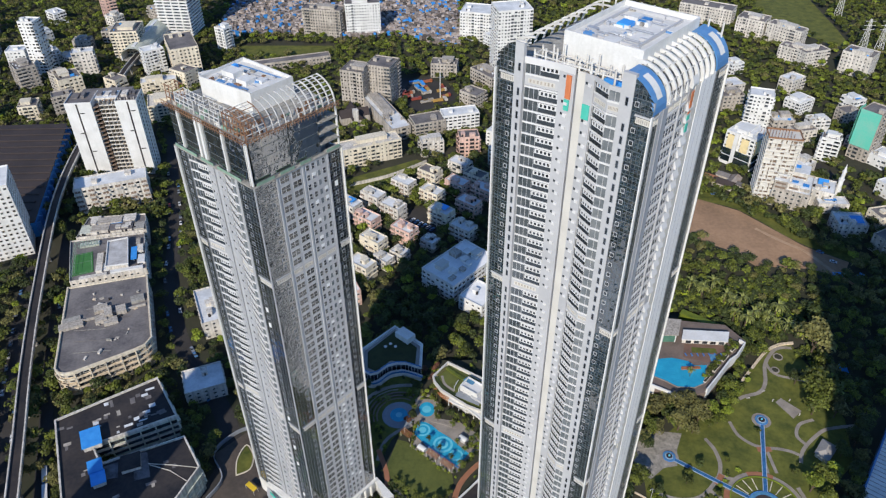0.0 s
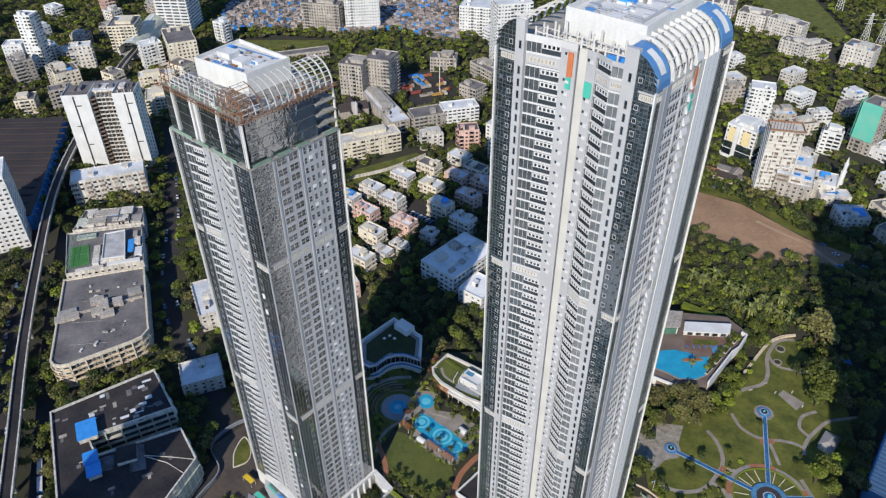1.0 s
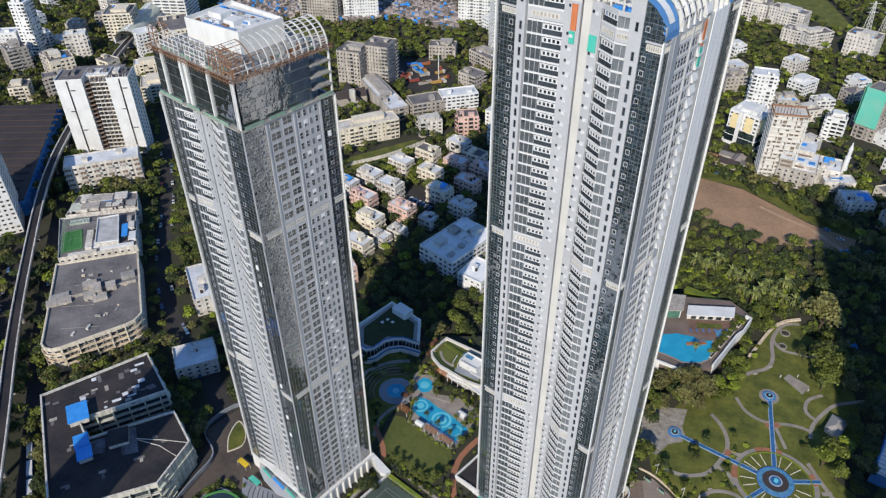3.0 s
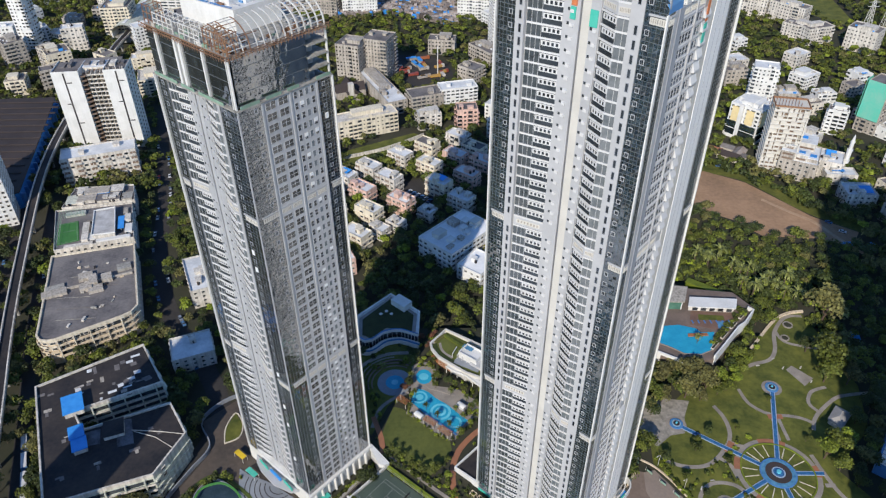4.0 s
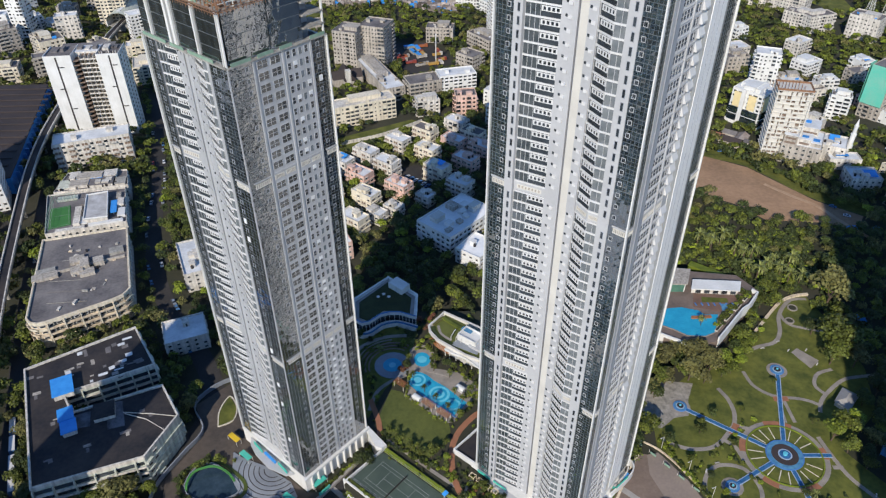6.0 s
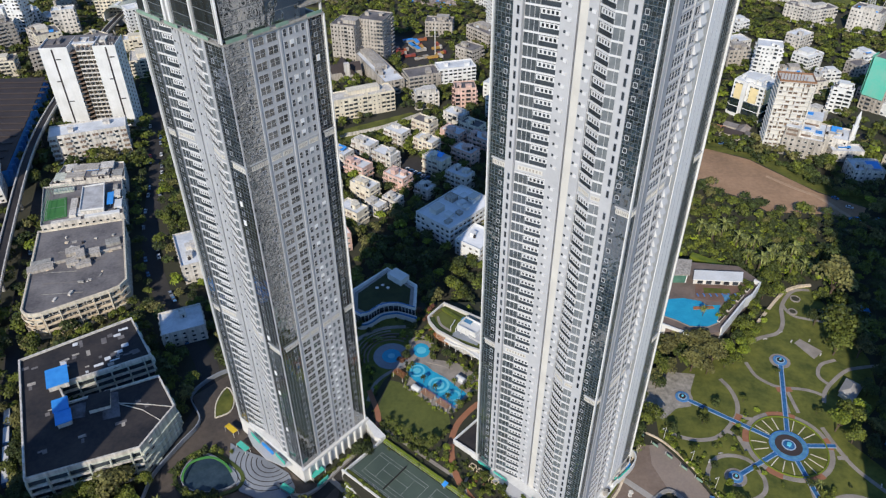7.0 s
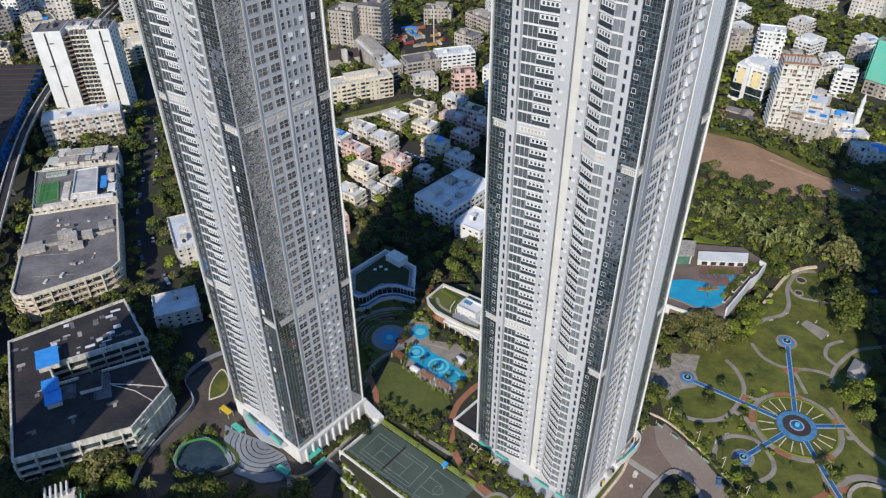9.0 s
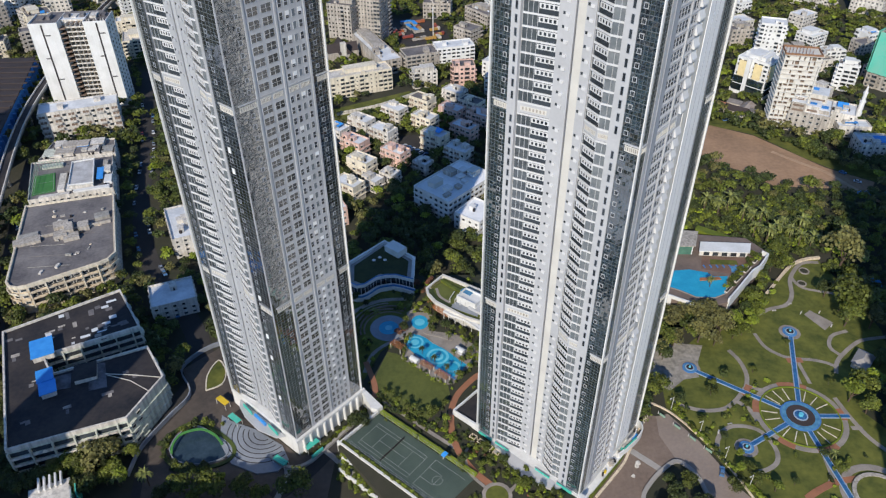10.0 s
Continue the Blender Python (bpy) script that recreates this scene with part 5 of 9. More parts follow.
dlv.append((14.9, dkP))
for i in range(9):
    A_, B_ = dkP[i], dkP[(i + 1) % 9]
    fr_ = frame_of(A_, B_); ln = (Vector(B_) - Vector(A_)).length
    n = int(ln / 3.4)
    if i in (0, 5):
        deep_front(dk, A_, B_, 4, 3.55, 3.3, PALEG, OFFW, 20 + i)
        continue
    for k in range(4):
        z = 0.5 + 3.6 * k
        for j in range(n):
            if i == 1 and j > 1:
                continue
            if (i * 7 + j * 3 + k) % 5 > 1:
                part("window", WINDOW, None, dk, at=fm(fr_, ln * (j + 0.5) / n, 0, z + 0.9, 2.3, 1, 1.6))
            elif ln > 12:
                part("balcony", Acc().box(fr_, ln * j / n, ln * (j + 1) / n - 0.3, 0, 1.1, z + 0.1, z + 1.1), PALEG, dk)
part("wall", rings(dlv), PALEG, dk); part("parapet", kerb_ring(offset(dkP, -0.12), 0.7, 14.4, 16.0), OFFW, dk)
part("roof", Acc().prism(dkP, 14.7, 15.05), BITUM, dk, "black bitumen roof with patches")
for cx, cy, w_, d_, z in ((-156.4, 207.8, 8.5, 11, 18.0), (-148.8, 192.6, 6.0, 7, 18.2), (-145.4, 186.8, 6.0, 7, 17.8)):
    R = rect(cx, cy, w_, d_, 27)
    part("shed", Acc().prism(rect(cx, cy, w_ - 1, d_ - 1, 27), 15, z - 0.4), OFFW, dk)
    part("tarpaulin", Acc().prism(R, z - 0.35, z), TARP, dk, "blue tarpaulin roof over a shed")
rnd = random.Random(12)
for i in range(70):
    cx, cy = rnd.uniform(-165, -112), rnd.uniform(172, 236)
    if (cy > 207 or i % 5 == 0) and inside(cx, cy, inset(dkP, 6)) and not inside(cx, cy, [(-158, 203), (-149, 192), (-112, 207), (-120, 224)]):
        part("roof_patch", Acc().prism(rect(cx, cy, rnd.uniform(1, 4.5), rnd.uniform(0.6, 2.2), rnd.choice((27, 27, 117))), 15.04, 15.07 + rnd.uniform(0, 0.12)), rnd.choice((ROOFW, GREYW, ROOFG, ROOFW)), dk)
for cx, cy, n_ in ((-157.6, 228.6, 6), (-146.6, 233.0, 4), (-140.9, 240.4, 3), (-140.1, 221.6, 7), (-131.8, 224.4, 5), (-166.0, 204.6, 3), (-171.6, 214.6, 3), (-160.9, 219.4, 5), (-124.0, 186.0, 4), (-134.0, 178.0, 5), (-146.0, 174.0, 3), (-118.0, 196.0, 4)):
    for i in range((n_ + 1) // 2):
        part("roof_patch", Acc().prism(rect(cx + rnd.uniform(-3.0, 3.0), cy + rnd.uniform(-2.0, 2.0), rnd.uniform(1.0, 4.4), rnd.uniform(0.7, 2.4), 27 + rnd.choice((0, 0, 90)) + rnd.uniform(-6, 6)), 15.04, 15.08 + rnd.uniform(0, 0.05)), rnd.choice((ROOFW, GREYW, ROOFG, ROOFG)), dk)
WORN = mat("worn_roof_screed", (0.17, 0.175, 0.20), (0.04, 0.036, 0.04), 0.9, scale=0.22, fine=0.9, bump=0.3)
part("roof_room", Acc().prism([(-137.0, 190.2), (-129.8, 193.0), (-132.6, 200.6), (-139.8, 197.8)], 15, 17.0), OFFW, dk)
part("roof_slab", Acc().prism([(-137.3, 189.9), (-129.5, 192.8), (-132.4, 200.9), (-140.1, 198.0)], 17.0, 17.25), BITUM, dk)
part("screed", Acc().prism([(-131.0, 187.0), (-124.7, 188.9), (-130.0, 201.6), (-135.9, 201.2)], 15.0, 15.16), WORN, dk, "worn pale screed patch")
part("screed", Acc().prism([(-146.6, 187.0), (-138.4, 188.8), (-141.0, 196.4), (-147.4, 194.0)], 15.0, 15.14), WORN, dk, "worn pale screed patch")

# stadium-sized brown hall roof with blue sides
hl = thing("market_hall", "huge hall with ribbed dark brown roof and blue side walls", "hall")
hP = [(-356, 380), (-280.1, 376.6), (-262.2, 384.6), (-296.2, 519.1), (-375, 515)]
BLOCKED.append(hP)
part("wall", Acc().prism(hP, -0.5, 11.6), TARP, hl, "blue sheet side walls")
part("roof", Acc().prism(inset(hP, -1), 11.6, 12.2), ROOFB, hl)
for i in range(14):
    part("roof_ridge", Acc().box(frame_of((-352 - i * 1.5, 386 + i * 9.5), (-266 - i * 2.4, 388 + i * 9.5)), 0, 84, -0.8, 0.8, 12.2, 12.9), ROOFB, hl)
for i in range(18):
    p = Vector((-262.2, 384.6)).lerp(Vector((-296.2, 519.1)), (i + 0.5) / 18)
    part("buttress", Acc().prism(rect(p.x + 1.2, p.y, 2.4, 1.0, 14), 0, 9), BLUEP, hl)

# elevated metro line and station
VIA = smooth_line([(-289.5, 760), (-289.4, 667.9), (-288.5, 621.8), (-282, 560), (-271.4, 469.0), (-257.5, 401.8), (-230.5, 315.3), (-210.9, 258.2), (-193.5, 212.4), (-176, 165), (-160, 120)])
BLOCKED += [rect(x, y, 7, 7, 0) for x, y in VIA]
vd = tagged(new("metro_viaduct"), "grey elevated metro viaduct with pale parapets", "viaduct", kind="structure")
part("girder", ribbon(Acc(), VIA, 5.0, 7.6, 9.6), MULL, vd)
part("track_bed", ribbon(Acc(), VIA, 4.8, 9.6, 9.75), BITUM, vd)
for s_ in (-1, 1):
    side = []
    for i, p in enumerate(VIA):
        a_, b_ = Vector(VIA[max(i - 1, 0)]), Vector(VIA[min(i + 1, len(VIA) - 1)])
        t_ = (b_ - a_).normalized()
        side.append((p[0] - t_.y * 2.5 * s_, p[1] + t_.x * 2.5 * s_))
    part("parapet", ribbon(Acc(), side, 0.6, 9.2, 10.7), OFFW, vd)
for p in VIA[::3]:
    part("pier", Acc().prism(arc(p[0], p[1], 1.1, 0, 330, 11), -0.5, 7.6), CONC, vd)
st = thing("metro_station", "metro station under a long pale green barrel roof", "station")
bx, by0, by1 = -289.4, 655, 735
vault = Acc()
sec = [(-11 * math.cos(math.pi * i / 12), 8.5 + 7.5 * math.sin(math.pi * i / 12)) for i in range(13)]
for (x0, z0), (x1, z1) in zip(sec[:-1], sec[1:]):
    vault.face((bx + x0, by0, z0 + 4), (bx + x1, by0, z1 + 4), (bx + x1, by1, z1 + 4), (bx + x0, by1, z0 + 4))
    vault.face((bx + x0 * 0.96, by0, z0 + 3.7), (bx + x0 * 0.96, by1, z0 + 3.7), (bx + x1 * 0.96, by1, z1 + 3.7), (bx + x1 * 0.96, by0, z1 + 3.7))
part("barrel_roof", vault, PALEG, st)
part("skylight", Acc().prism(rect(bx, (by0 + by1) / 2, 3, 70, 0), 19.6, 20.4), ROOFW, st)
part("concourse", Acc().prism(rect(bx, (by0 + by1) / 2, 20, 78, 0), 3, 8.4), CONC, st)
part("rim", Acc().prism(rect(bx - 11, (by0 + by1) / 2, 0.8, 80, 0), 8, 13).prism(rect(bx + 11, (by0 + by1) / 2, 0.8, 80, 0), 8, 13), WHITE, st)

# tall white-blue tower far off
tw = thing("white_high_rise", "tall white high-rise with rows of balconies", "tower")
TP = rect(-268, 742, 32, 30, -6)
BLOCKED.append(TP)
lv = [(0, TP)]
for k in range(37):
    z = 2.0 + k * 3.1
    lv += [(z, TP), (z, offset(TP, -1.0)), (z + 1.3, offset(TP, -1.0)), (z + 1.3, TP)]
part("wall", rings(lv + [(118, TP)]), WHITE, tw)
gl = Acc()
for i in (0, 1, 3):
    fr_ = frame_of(TP[i], TP[(i + 1) % 4]); ln = (Vector(TP[(i + 1) % 4]) - Vector(TP[i])).length
    for k in range(37):
        for q in range(4):
            gl.box(fr_, ln * q / 4 + 0.8, ln * (q + 1) / 4 - 0.8, -0.1, 0.06, 3.4 + k * 3.1, 4.9 + k * 3.1)
tagged(part("glazing", gl, PANE, tw, "rows of dark windows"), kind="stuff")
# white tower at the edge of the view
B("white_tower", "white tower with cream bands beside the hall", -276, 372, 30, 26, 24, 50, WHITE, ROOFW, win=(1.8, 1.5), bay=3.0)
# construction tower
cb = thing("concrete_frame_tower", "bare pale concrete residential tower under construction", "tower")
CBP = rect(225.5, 427, 21.5, 14, -13)
BLOCKED.append(inset(CBP, -3))
# a solid core, brown to stand for shade between the bare floors
part("core", Acc().prism(inset(CBP, 3.0), 0, 47), RECESS_SHADE, cb, "brown core coloured as the shade behind open floors")
rnd = random.Random(77)
for k in range(16):
    z = 3.0 * k
    part("floor_slab", Acc().prism(offset(CBP, -0.5), z + 2.75, z + 3.0), BEIGE, cb)
for i in range(4):
    fr_ = frame_of(CBP[i], CBP[(i + 1) % 4]); ln = (Vector(CBP[(i + 1) % 4]) - Vector(CBP[i])).length
    n = int(ln / 2.9)
    inf = Acc()
    for j in range(n + 1):
        part("column", Acc().box(fr_, max(0, ln * j / n - 0.35), min(ln, ln * j / n + 0.35), -0.9, -0.05, 0, 47), BEIGE, cb)
    for k in range(16):
        for j in range(n):
            q = rnd.random()
            if q < 0.62:
                inf.box(fr_, ln * j / n + 0.3, ln * (j + 1) / n - 0.3, -0.6, -0.2, 3.0 * k, 3.0 * k + rnd.choice((1.1, 1.1, 2.75)))
            elif q < 0.9:
                inf.box(fr_, ln * j / n + 0.3, ln * (j + 0.62) / n, -0.6, -0.2, 3.0 * k, 3.0 * k + 2.75)
    tagged(part("infill_wall", inf, BEIGE, cb, "rough unpainted infill walls"), kind="stuff")
part("top_shuttering", kerb_ring(CBP, 0.4, 48, 49.2), RUST, cb)
for i in range(30):
    part("rebar", Acc().bar((211 + (i % 10) * 2.1, 422.5 + (i // 10) * 4.2, 48), (211 + (i % 10) * 2.1, 422.5 + (i // 10) * 4.2, 50.6), 0.25), RUST, cb)
YELP = mat("pale_yellow_panel", (0.80, 0.66, 0.36), (0.66, 0.54, 0.30), 0.7)
mb, mfr = B("mixed_block", "white and cream block over dark glass lower floors", 224, 476, 22.6, 21.6, -47.5, 25, WHITE, ROOFW, win=(2.0, 1.6), bay=3.4, clutter=3)
for k_ in ("f", "l", "r"):
    fr_, ln = mfr[k_]
    part("glass_front", Acc().box(fr_, 0.6, ln - 0.6, 0, 1.25, 2.5, 12.5), GLASS, mb)
    part("white_band", Acc().box(fr_, 0.4, ln - 0.4, 0, 1.35, 0, 2.4).box(fr_, 0.4, ln - 0.4, 0, 1.3, 7.2, 7.7), WHITE, mb)
    for q_ in (0.1, 0.58):
        part("yellow_panel", Acc().box(fr_, ln * q_, ln * (q_ + 0.24), 0, 1.15, 13, 23.5), YELP, mb)
part("white_pier", Acc().box(mfr["f"][0], 7.6, 10.4, 0, 1.7, 0, 26.5), WHITE, mb)
part("roof_screen", Acc().box(mfr["r"][0], 2, 20, -8, -7.6, 25, 29).box(mfr["f"][0], 2, 10, -7, -6.6, 25, 28), WHITE, mb)
gb, gfr = B("netted_tower", "concrete tower wrapped in green safety netting", 317.4, 483, 15.5, 18, -51, 38, GREYW, ROOFG, win=(1.6, 1.6), bay=3, clutter=1, hood=False)
for k_ in ("f", "l"):
    fr_, ln = gfr[k_]
    part("net", Acc().box(fr_, 0.3 if k_ == "f" else ln * 0.5, ln * (0.97 if k_ == "f" else 1.0), 1.2, 1.4, 11, 39.5), NET2, gb, "green safety net")
def gable_shed(x, y, w, d, rot, h, wall, roof):
    sh_ = thing("low_shed", "low shed with a weathered pitched sheet roof", "shed", "sheds by the field")
    R = rect(x, y, w, d, rot)
    E_ = offset(R, -0.5)
    BLOCKED.append(offset(R, -1.0))
    part("wall", Acc().prism(R, -0.3, h), wall, sh_)
    m0, m1 = (Vector(E_[0]) + Vector(E_[3])) / 2, (Vector(E_[1]) + Vector(E_[2])) / 2
    part("roof", Acc().face((*E_[0], h), (*E_[1], h), (*m1, h + d * 0.28), (*m0, h + d * 0.28)).face((*E_[2], h), (*E_[3], h), (*m0, h + d * 0.28), (*m1, h + d * 0.28)).face((*E_[0], h), (*m0, h + d * 0.28), (*E_[3], h)).face((*E_[1], h), (*E_[2], h), (*m1, h + d * 0.28)).face(*[(*q, h) for q in reversed(E_)]), roof, sh_)


for x, y, w_, d_, r_, m_ in ((200, 441, 14, 8, -38, ROOFB), (208, 444, 12, 7, 50, RUSTROOF), (193, 449, 8, 6, -38, BRICKP), (203, 452, 9, 6, -38, ROOFG), (212, 437, 8, 5, -38, ROOFG)):
    gable_shed(x, y, w_, d_, r_, 3.2, GREYW, m_)
BLOCKED.append([(186, 446), (200, 432), (222, 440), (204, 462)])
BLOCKED.append([(293, 462), (312, 448), (330, 462), (309, 486)])
mn = thing("minaret", "slim white stepped minaret with a pointed cap", "minaret")
for i, (r_, z0, z1) in enumerate(((2.0, 0, 9), (1.6, 9, 16), (1.9, 16, 16.8), (1.2, 16.8, 22), (1.5, 22, 22.6))):
    part("drum", Acc().prism(arc(271.4, 422.7, r_, 0, 330, 11), z0, z1), WHITE, mn)
cap = Acc()
ring_ = arc(271.4, 422.7, 1.2, 0, 330, 11)
for i in range(12):
    cap.face((*ring_[i], 22.6), (*ring_[(i + 1) % 12], 22.6), (271.4, 422.7, 28))
part("cap", cap, WHITE, mn)
# lattice pylons
def pylon(x, y, h):
    py = thing("power_pylon", "grey steel lattice power pylon", "pylon", "power pylons")
    for sx, sy in ((-1, -1), (1, -1), (1, 1), (-1, 1)):
        part("leg", Acc().bar((x + sx * 3.2, y + sy * 3.2, -0.5), (x + sx * 0.5, y + sy * 0.5, h), 0.35), STEEL, py)
    la = Acc()
    for k in range(8):
        z0, z1 = h * k / 8, h * (k + 1) / 8
        r0, r1 = 3.2 - 2.7 * k / 8, 3.2 - 2.7 * (k + 1) / 8
        for s0, s1 in (((-1, -1), (1, -1)), ((1, -1), (1, 1)), ((1, 1), (-1, 1)), ((-1, 1), (-1, -1))):
            la.bar((x + s0[0] * r0, y + s0[1] * r0, z0), (x + s1[0] * r1, y + s1[1] * r1, z1), 0.22)
    tagged(part("lattice", la, STEEL, py), kind="stuff")
    for z in (h * 0.7, h * 0.82, h * 0.94):
        part("arm", Acc().bar((x - 5.5, y, z), (x + 5.5, y, z), 0.3), STEEL, py)
for x, y, h in ((426.5, 775.8, 38), (408.7, 681.5, 34), (425.1, 681.2, 34)):
    pylon(x, y, h)
# dark gabled church
ch = thing("church", "small dark church with steep gabled roofs and pale arches", "church")
BLOCKED.append(rect(-72, 546, 30, 26, 20))
for cx, cy, w_, d_, r_ in ((-72, 546, 10, 24, 20), (-72, 544, 24, 8, 20)):
    R = rect(cx, cy, w_, d_, r_)
    part("wall", Acc().prism(R, 0, 6), GREYW, ch)
    m0 = (Vector(R[0]) + Vector(R[1])) / 2 if d_ > w_ else (Vector(R[0]) + Vector(R[3])) / 2
    m1 = (Vector(R[2]) + Vector(R[3])) / 2 if d_ > w_ else (Vector(R[1]) + Vector(R[2])) / 2
    a0, a1, b0, b1 = (R[0], R[3], R[1], R[2]) if d_ > w_ else (R[0], R[1], R[3], R[2])
    part("roof", Acc().face((*a0, 6), (*a1, 6), (*m1, 12), (*m0, 12)).face((*b0, 6), (*m0, 12), (*m1, 12), (*b1, 6)).face((*a0, 6), (*m0, 12), (*b0, 6)).face((*a1, 6), (*b1, 6), (*m1, 12)), ROOFB, ch)
part("bell_tower", Acc().prism(rect(-70, 536, 4, 4, 20), 0, 15), OFFW, ch)
# tall flagpole mast in the yard
tagged(part("mast", Acc().prism(arc(-1.5, 583, 0.45, 0, 300, 5), -0.3, 26), STEEL), "tall thin white light mast", "mast")

# shanty roofs
rnd = random.Random(77)
for nm, poly in (("shanty_town", [(-235, 735), (-240, 850), (-130, 860), (-128, 800), (-150, 738)]), ("shanty_town", [(-125, 760), (-125, 830), (20, 850), (18, 700), (-48, 738), (-100, 722)])):
    BLOCKED.append(poly)
    roofs, blue = Acc(), Acc()
    xs, ys = [p[0] for p in poly], [p[1] for p in poly]
    y = min(ys)
    while y < max(ys):
        x = min(xs)
        while x < max(xs):
            w_, d_ = rnd.uniform(2.0, 4.8), rnd.uniform(2.0, 4.2)
            if inside(x, y, poly) and rnd.random() < 0.92:
                h_ = rnd.uniform(2.5, 5.5)
                (blue if rnd.random() < 0.09 else roofs).prism(rect(x, y, w_, d_, 12 + rnd.uniform(-14, 14)), 0, h_)
            x += rnd.uniform(2.4, 4.6)
        y += rnd.uniform(2.6, 3.8)
    sh = tagged(part(nm, roofs, RUSTROOF), "crowded low rusty and grey shanty roofs", "shanties", kind="stuff")
    tagged(part("blue_sheet", blue, TARP, sh, "blue plastic sheet roofs"), kind="stuff")
# scattered further buildings, filling the town to the edge of the view
rnd = random.Random(31)
FILL = [(-420, 560), (-398, 590), (-420, 640), (-440, 690), (-400, 720), (-355, 700), (-335, 720), (-330, 640), (-345, 560), (-375, 540), (-395, 510), (-410, 470), (-460, 600), (-470, 740), (-420, 780), (-360, 790), (-310, 790), (-440, 540), (-345, 760),
        (-310, 560), (-228, 620), (-215, 700), (-200, 590), (-395, 660), (-470, 660), (-500, 700), (-500, 780), (-330, 600), (-352, 668), (-286, 600),
        (62, 560), (80, 600), (255, 600), (300, 560), (330, 540), (300, 520), (320, 500), (345, 560), (310, 600), (268, 640), (262, 455), (310, 430), (330, 470), (345, 430), (288, 395), (300, 370), (275, 360),
        (-60, 320), (-72, 390), (-80, 420), (-95, 450), (48, 470), (55, 440), (40, 500), (75, 520), (90, 480), (110, 520), (105, 560), (-205, 540), (-150, 560), (-160, 600), (-175, 520)]
FILLKIND = ((OFFW, ROOFW, "off-white"), (WHITE, ROOFW, "white"), (CREAM, ROOFG, "cream"), (GREYW, ROOFG, "grey"), (PINK, ROOFW, "pink"))
for i, (x, y) in enumerate(FILL):
    m_, r_, nm = FILLKIND[rnd.choice((0, 0, 0, 1, 1, 2, 3, 4))]
    low = y < 470 or x > 250
    B("town_house", nm + " flat-roofed town building among trees", x + rnd.uniform(-4, 4), y + rnd.uniform(-4, 4), rnd.uniform(12, 20), rnd.uniform(10, 16), rnd.choice((8, 20, 30, -35)) + rnd.uniform(-5, 5), rnd.uniform(7, 12) if low else rnd.uniform(9, 24), m_, r_, win=(1.6, 1.4), bay=3.0, group="town buildings", category="building", clutter=1, tarp=0.2, seed=i)

# ---- roads and open ground ----
def sheet(name, label, poly, z, material, category, thick=0.25, block=True, grow=1.0):
    """A flat piece of ground, a little proud of what lies under it."""
    ob = tagged(part(name, Acc().prism(poly, z - thick, z), material), label, category, kind="structure")
    if block:
        BLOCKED.append(inset(poly, -grow))
    return ob


def strip(name, label, pts, w, z, material, category, thick=0.2, block=True):
    line = smooth_line(pts)
    ob = tagged(part(name, ribbon(Acc(), line, w, z - thick, z), material), label, category, kind="structure")
    if block:
        BLOCKED.extend(rect(x, y, w + 0.6, w + 0.6, 0) for x, y in line)
    return ob


def beside(line, m):
    """The line moved sideways by m."""
    out = []
    for i, p in enumerate(line):
        t = (Vector(line[min(i + 1, len(line) - 1)]) - Vector(line[max(i - 1, 0)])).normalized()
        out.append((p[0] - t.y * m, p[1] + t.x * m))
    return out


RUN = [p for p in VIA if 110 < p[1] < 400]
for m_, w_, z_ in ((-9.5, 11.0, 0.09), (8.0, 6.5, 0.11)):
    ln_ = beside(RUN, m_)
    tagged(part("carriageway", ribbon(Acc(), ln_, w_, -0.1, z_), ASPH), "shaded asphalt carriageway beside the metro viaduct", "road", kind="structure")
    BLOCKED.extend(rect(x, y, w_ * 0.8, w_ * 0.8, 0) for x, y in ln_)
strip("back_road", "asphalt road behind the stepped building", [(262, 503), (272, 489), (278, 471), (285, 449), (292, 430), (300, 409), (307, 394)], 6.5, 0.07, ASPH, "road")
STREET = [(-215, 520), (-205.7, 487.3), (-190, 436), (-175.3, 389.2), (-163.4, 338.8), (-147.7, 296.7), (-131.9, 269.3), (-112, 243), (-99, 218), (-100, 200.8), (-107, 181.0), (-104.3, 160), (-100, 130)]
strip("street", "asphalt street lined with parked cars and trees", STREET, 9.0, 0.10, ASPH, "street")
sheet("forecourt", "brown-grey paved forecourt drive", [(-104, 150), (-95, 140), (-40, 140), (-38, 168), (-52, 168), (-80, 193), (-82, 204), (-92, 226), (-106, 212), (-98, 196), (-108, 175)], 0.14, DRIVE2, "drive")
sheet("tower_road", "sunlit brown asphalt road beside the tower", [(58, 120), (112, 120), (112, 140), (104.5, 151), (96, 172), (87.8, 185), (79, 183), (74, 177), (62, 160), (50, 142)], 0.12, PAVE, "road")
sheet("bare_field", "bare brown earth field", [(150, 402), (177.6, 424.1), (201.0, 409.1), (228.8, 368.8), (250, 352), (240, 338), (222.0, 346), (191.3, 349), (179.1, 366), (158, 380)], 0.06, SOIL, "field")
strip("field_verge", "strip of scrubby grass along the field", [(178, 430), (206, 415), (232, 378), (262, 352)], 14, 0.05, LAWN, "verge", block=False)
sheet("grass_field", "open grass field", [(-72, 452), (-19.4, 481), (-5.0, 471.0), (-60.4, 431.2)], 0.05, LAWN, "field")
sheet("grass_field", "open grass field", [(-205.2, 712.0), (-110, 710), (-102, 689.8), (-189.2, 680.0)], 0.05, LAWN, "field")
sheet("dry_field", "dry pale grass field", [(350, 780), (364.1, 900), (430, 900), (415, 750), (408, 700), (392, 700)], 0.05, LAWN, "field")
sheet("work_yard", "asphalt yard with stacked materials", [(-42, 630), (-11.4, 628), (3.8, 586.1), (-26, 562)], 0.05, ASPH, "yard", block=False)
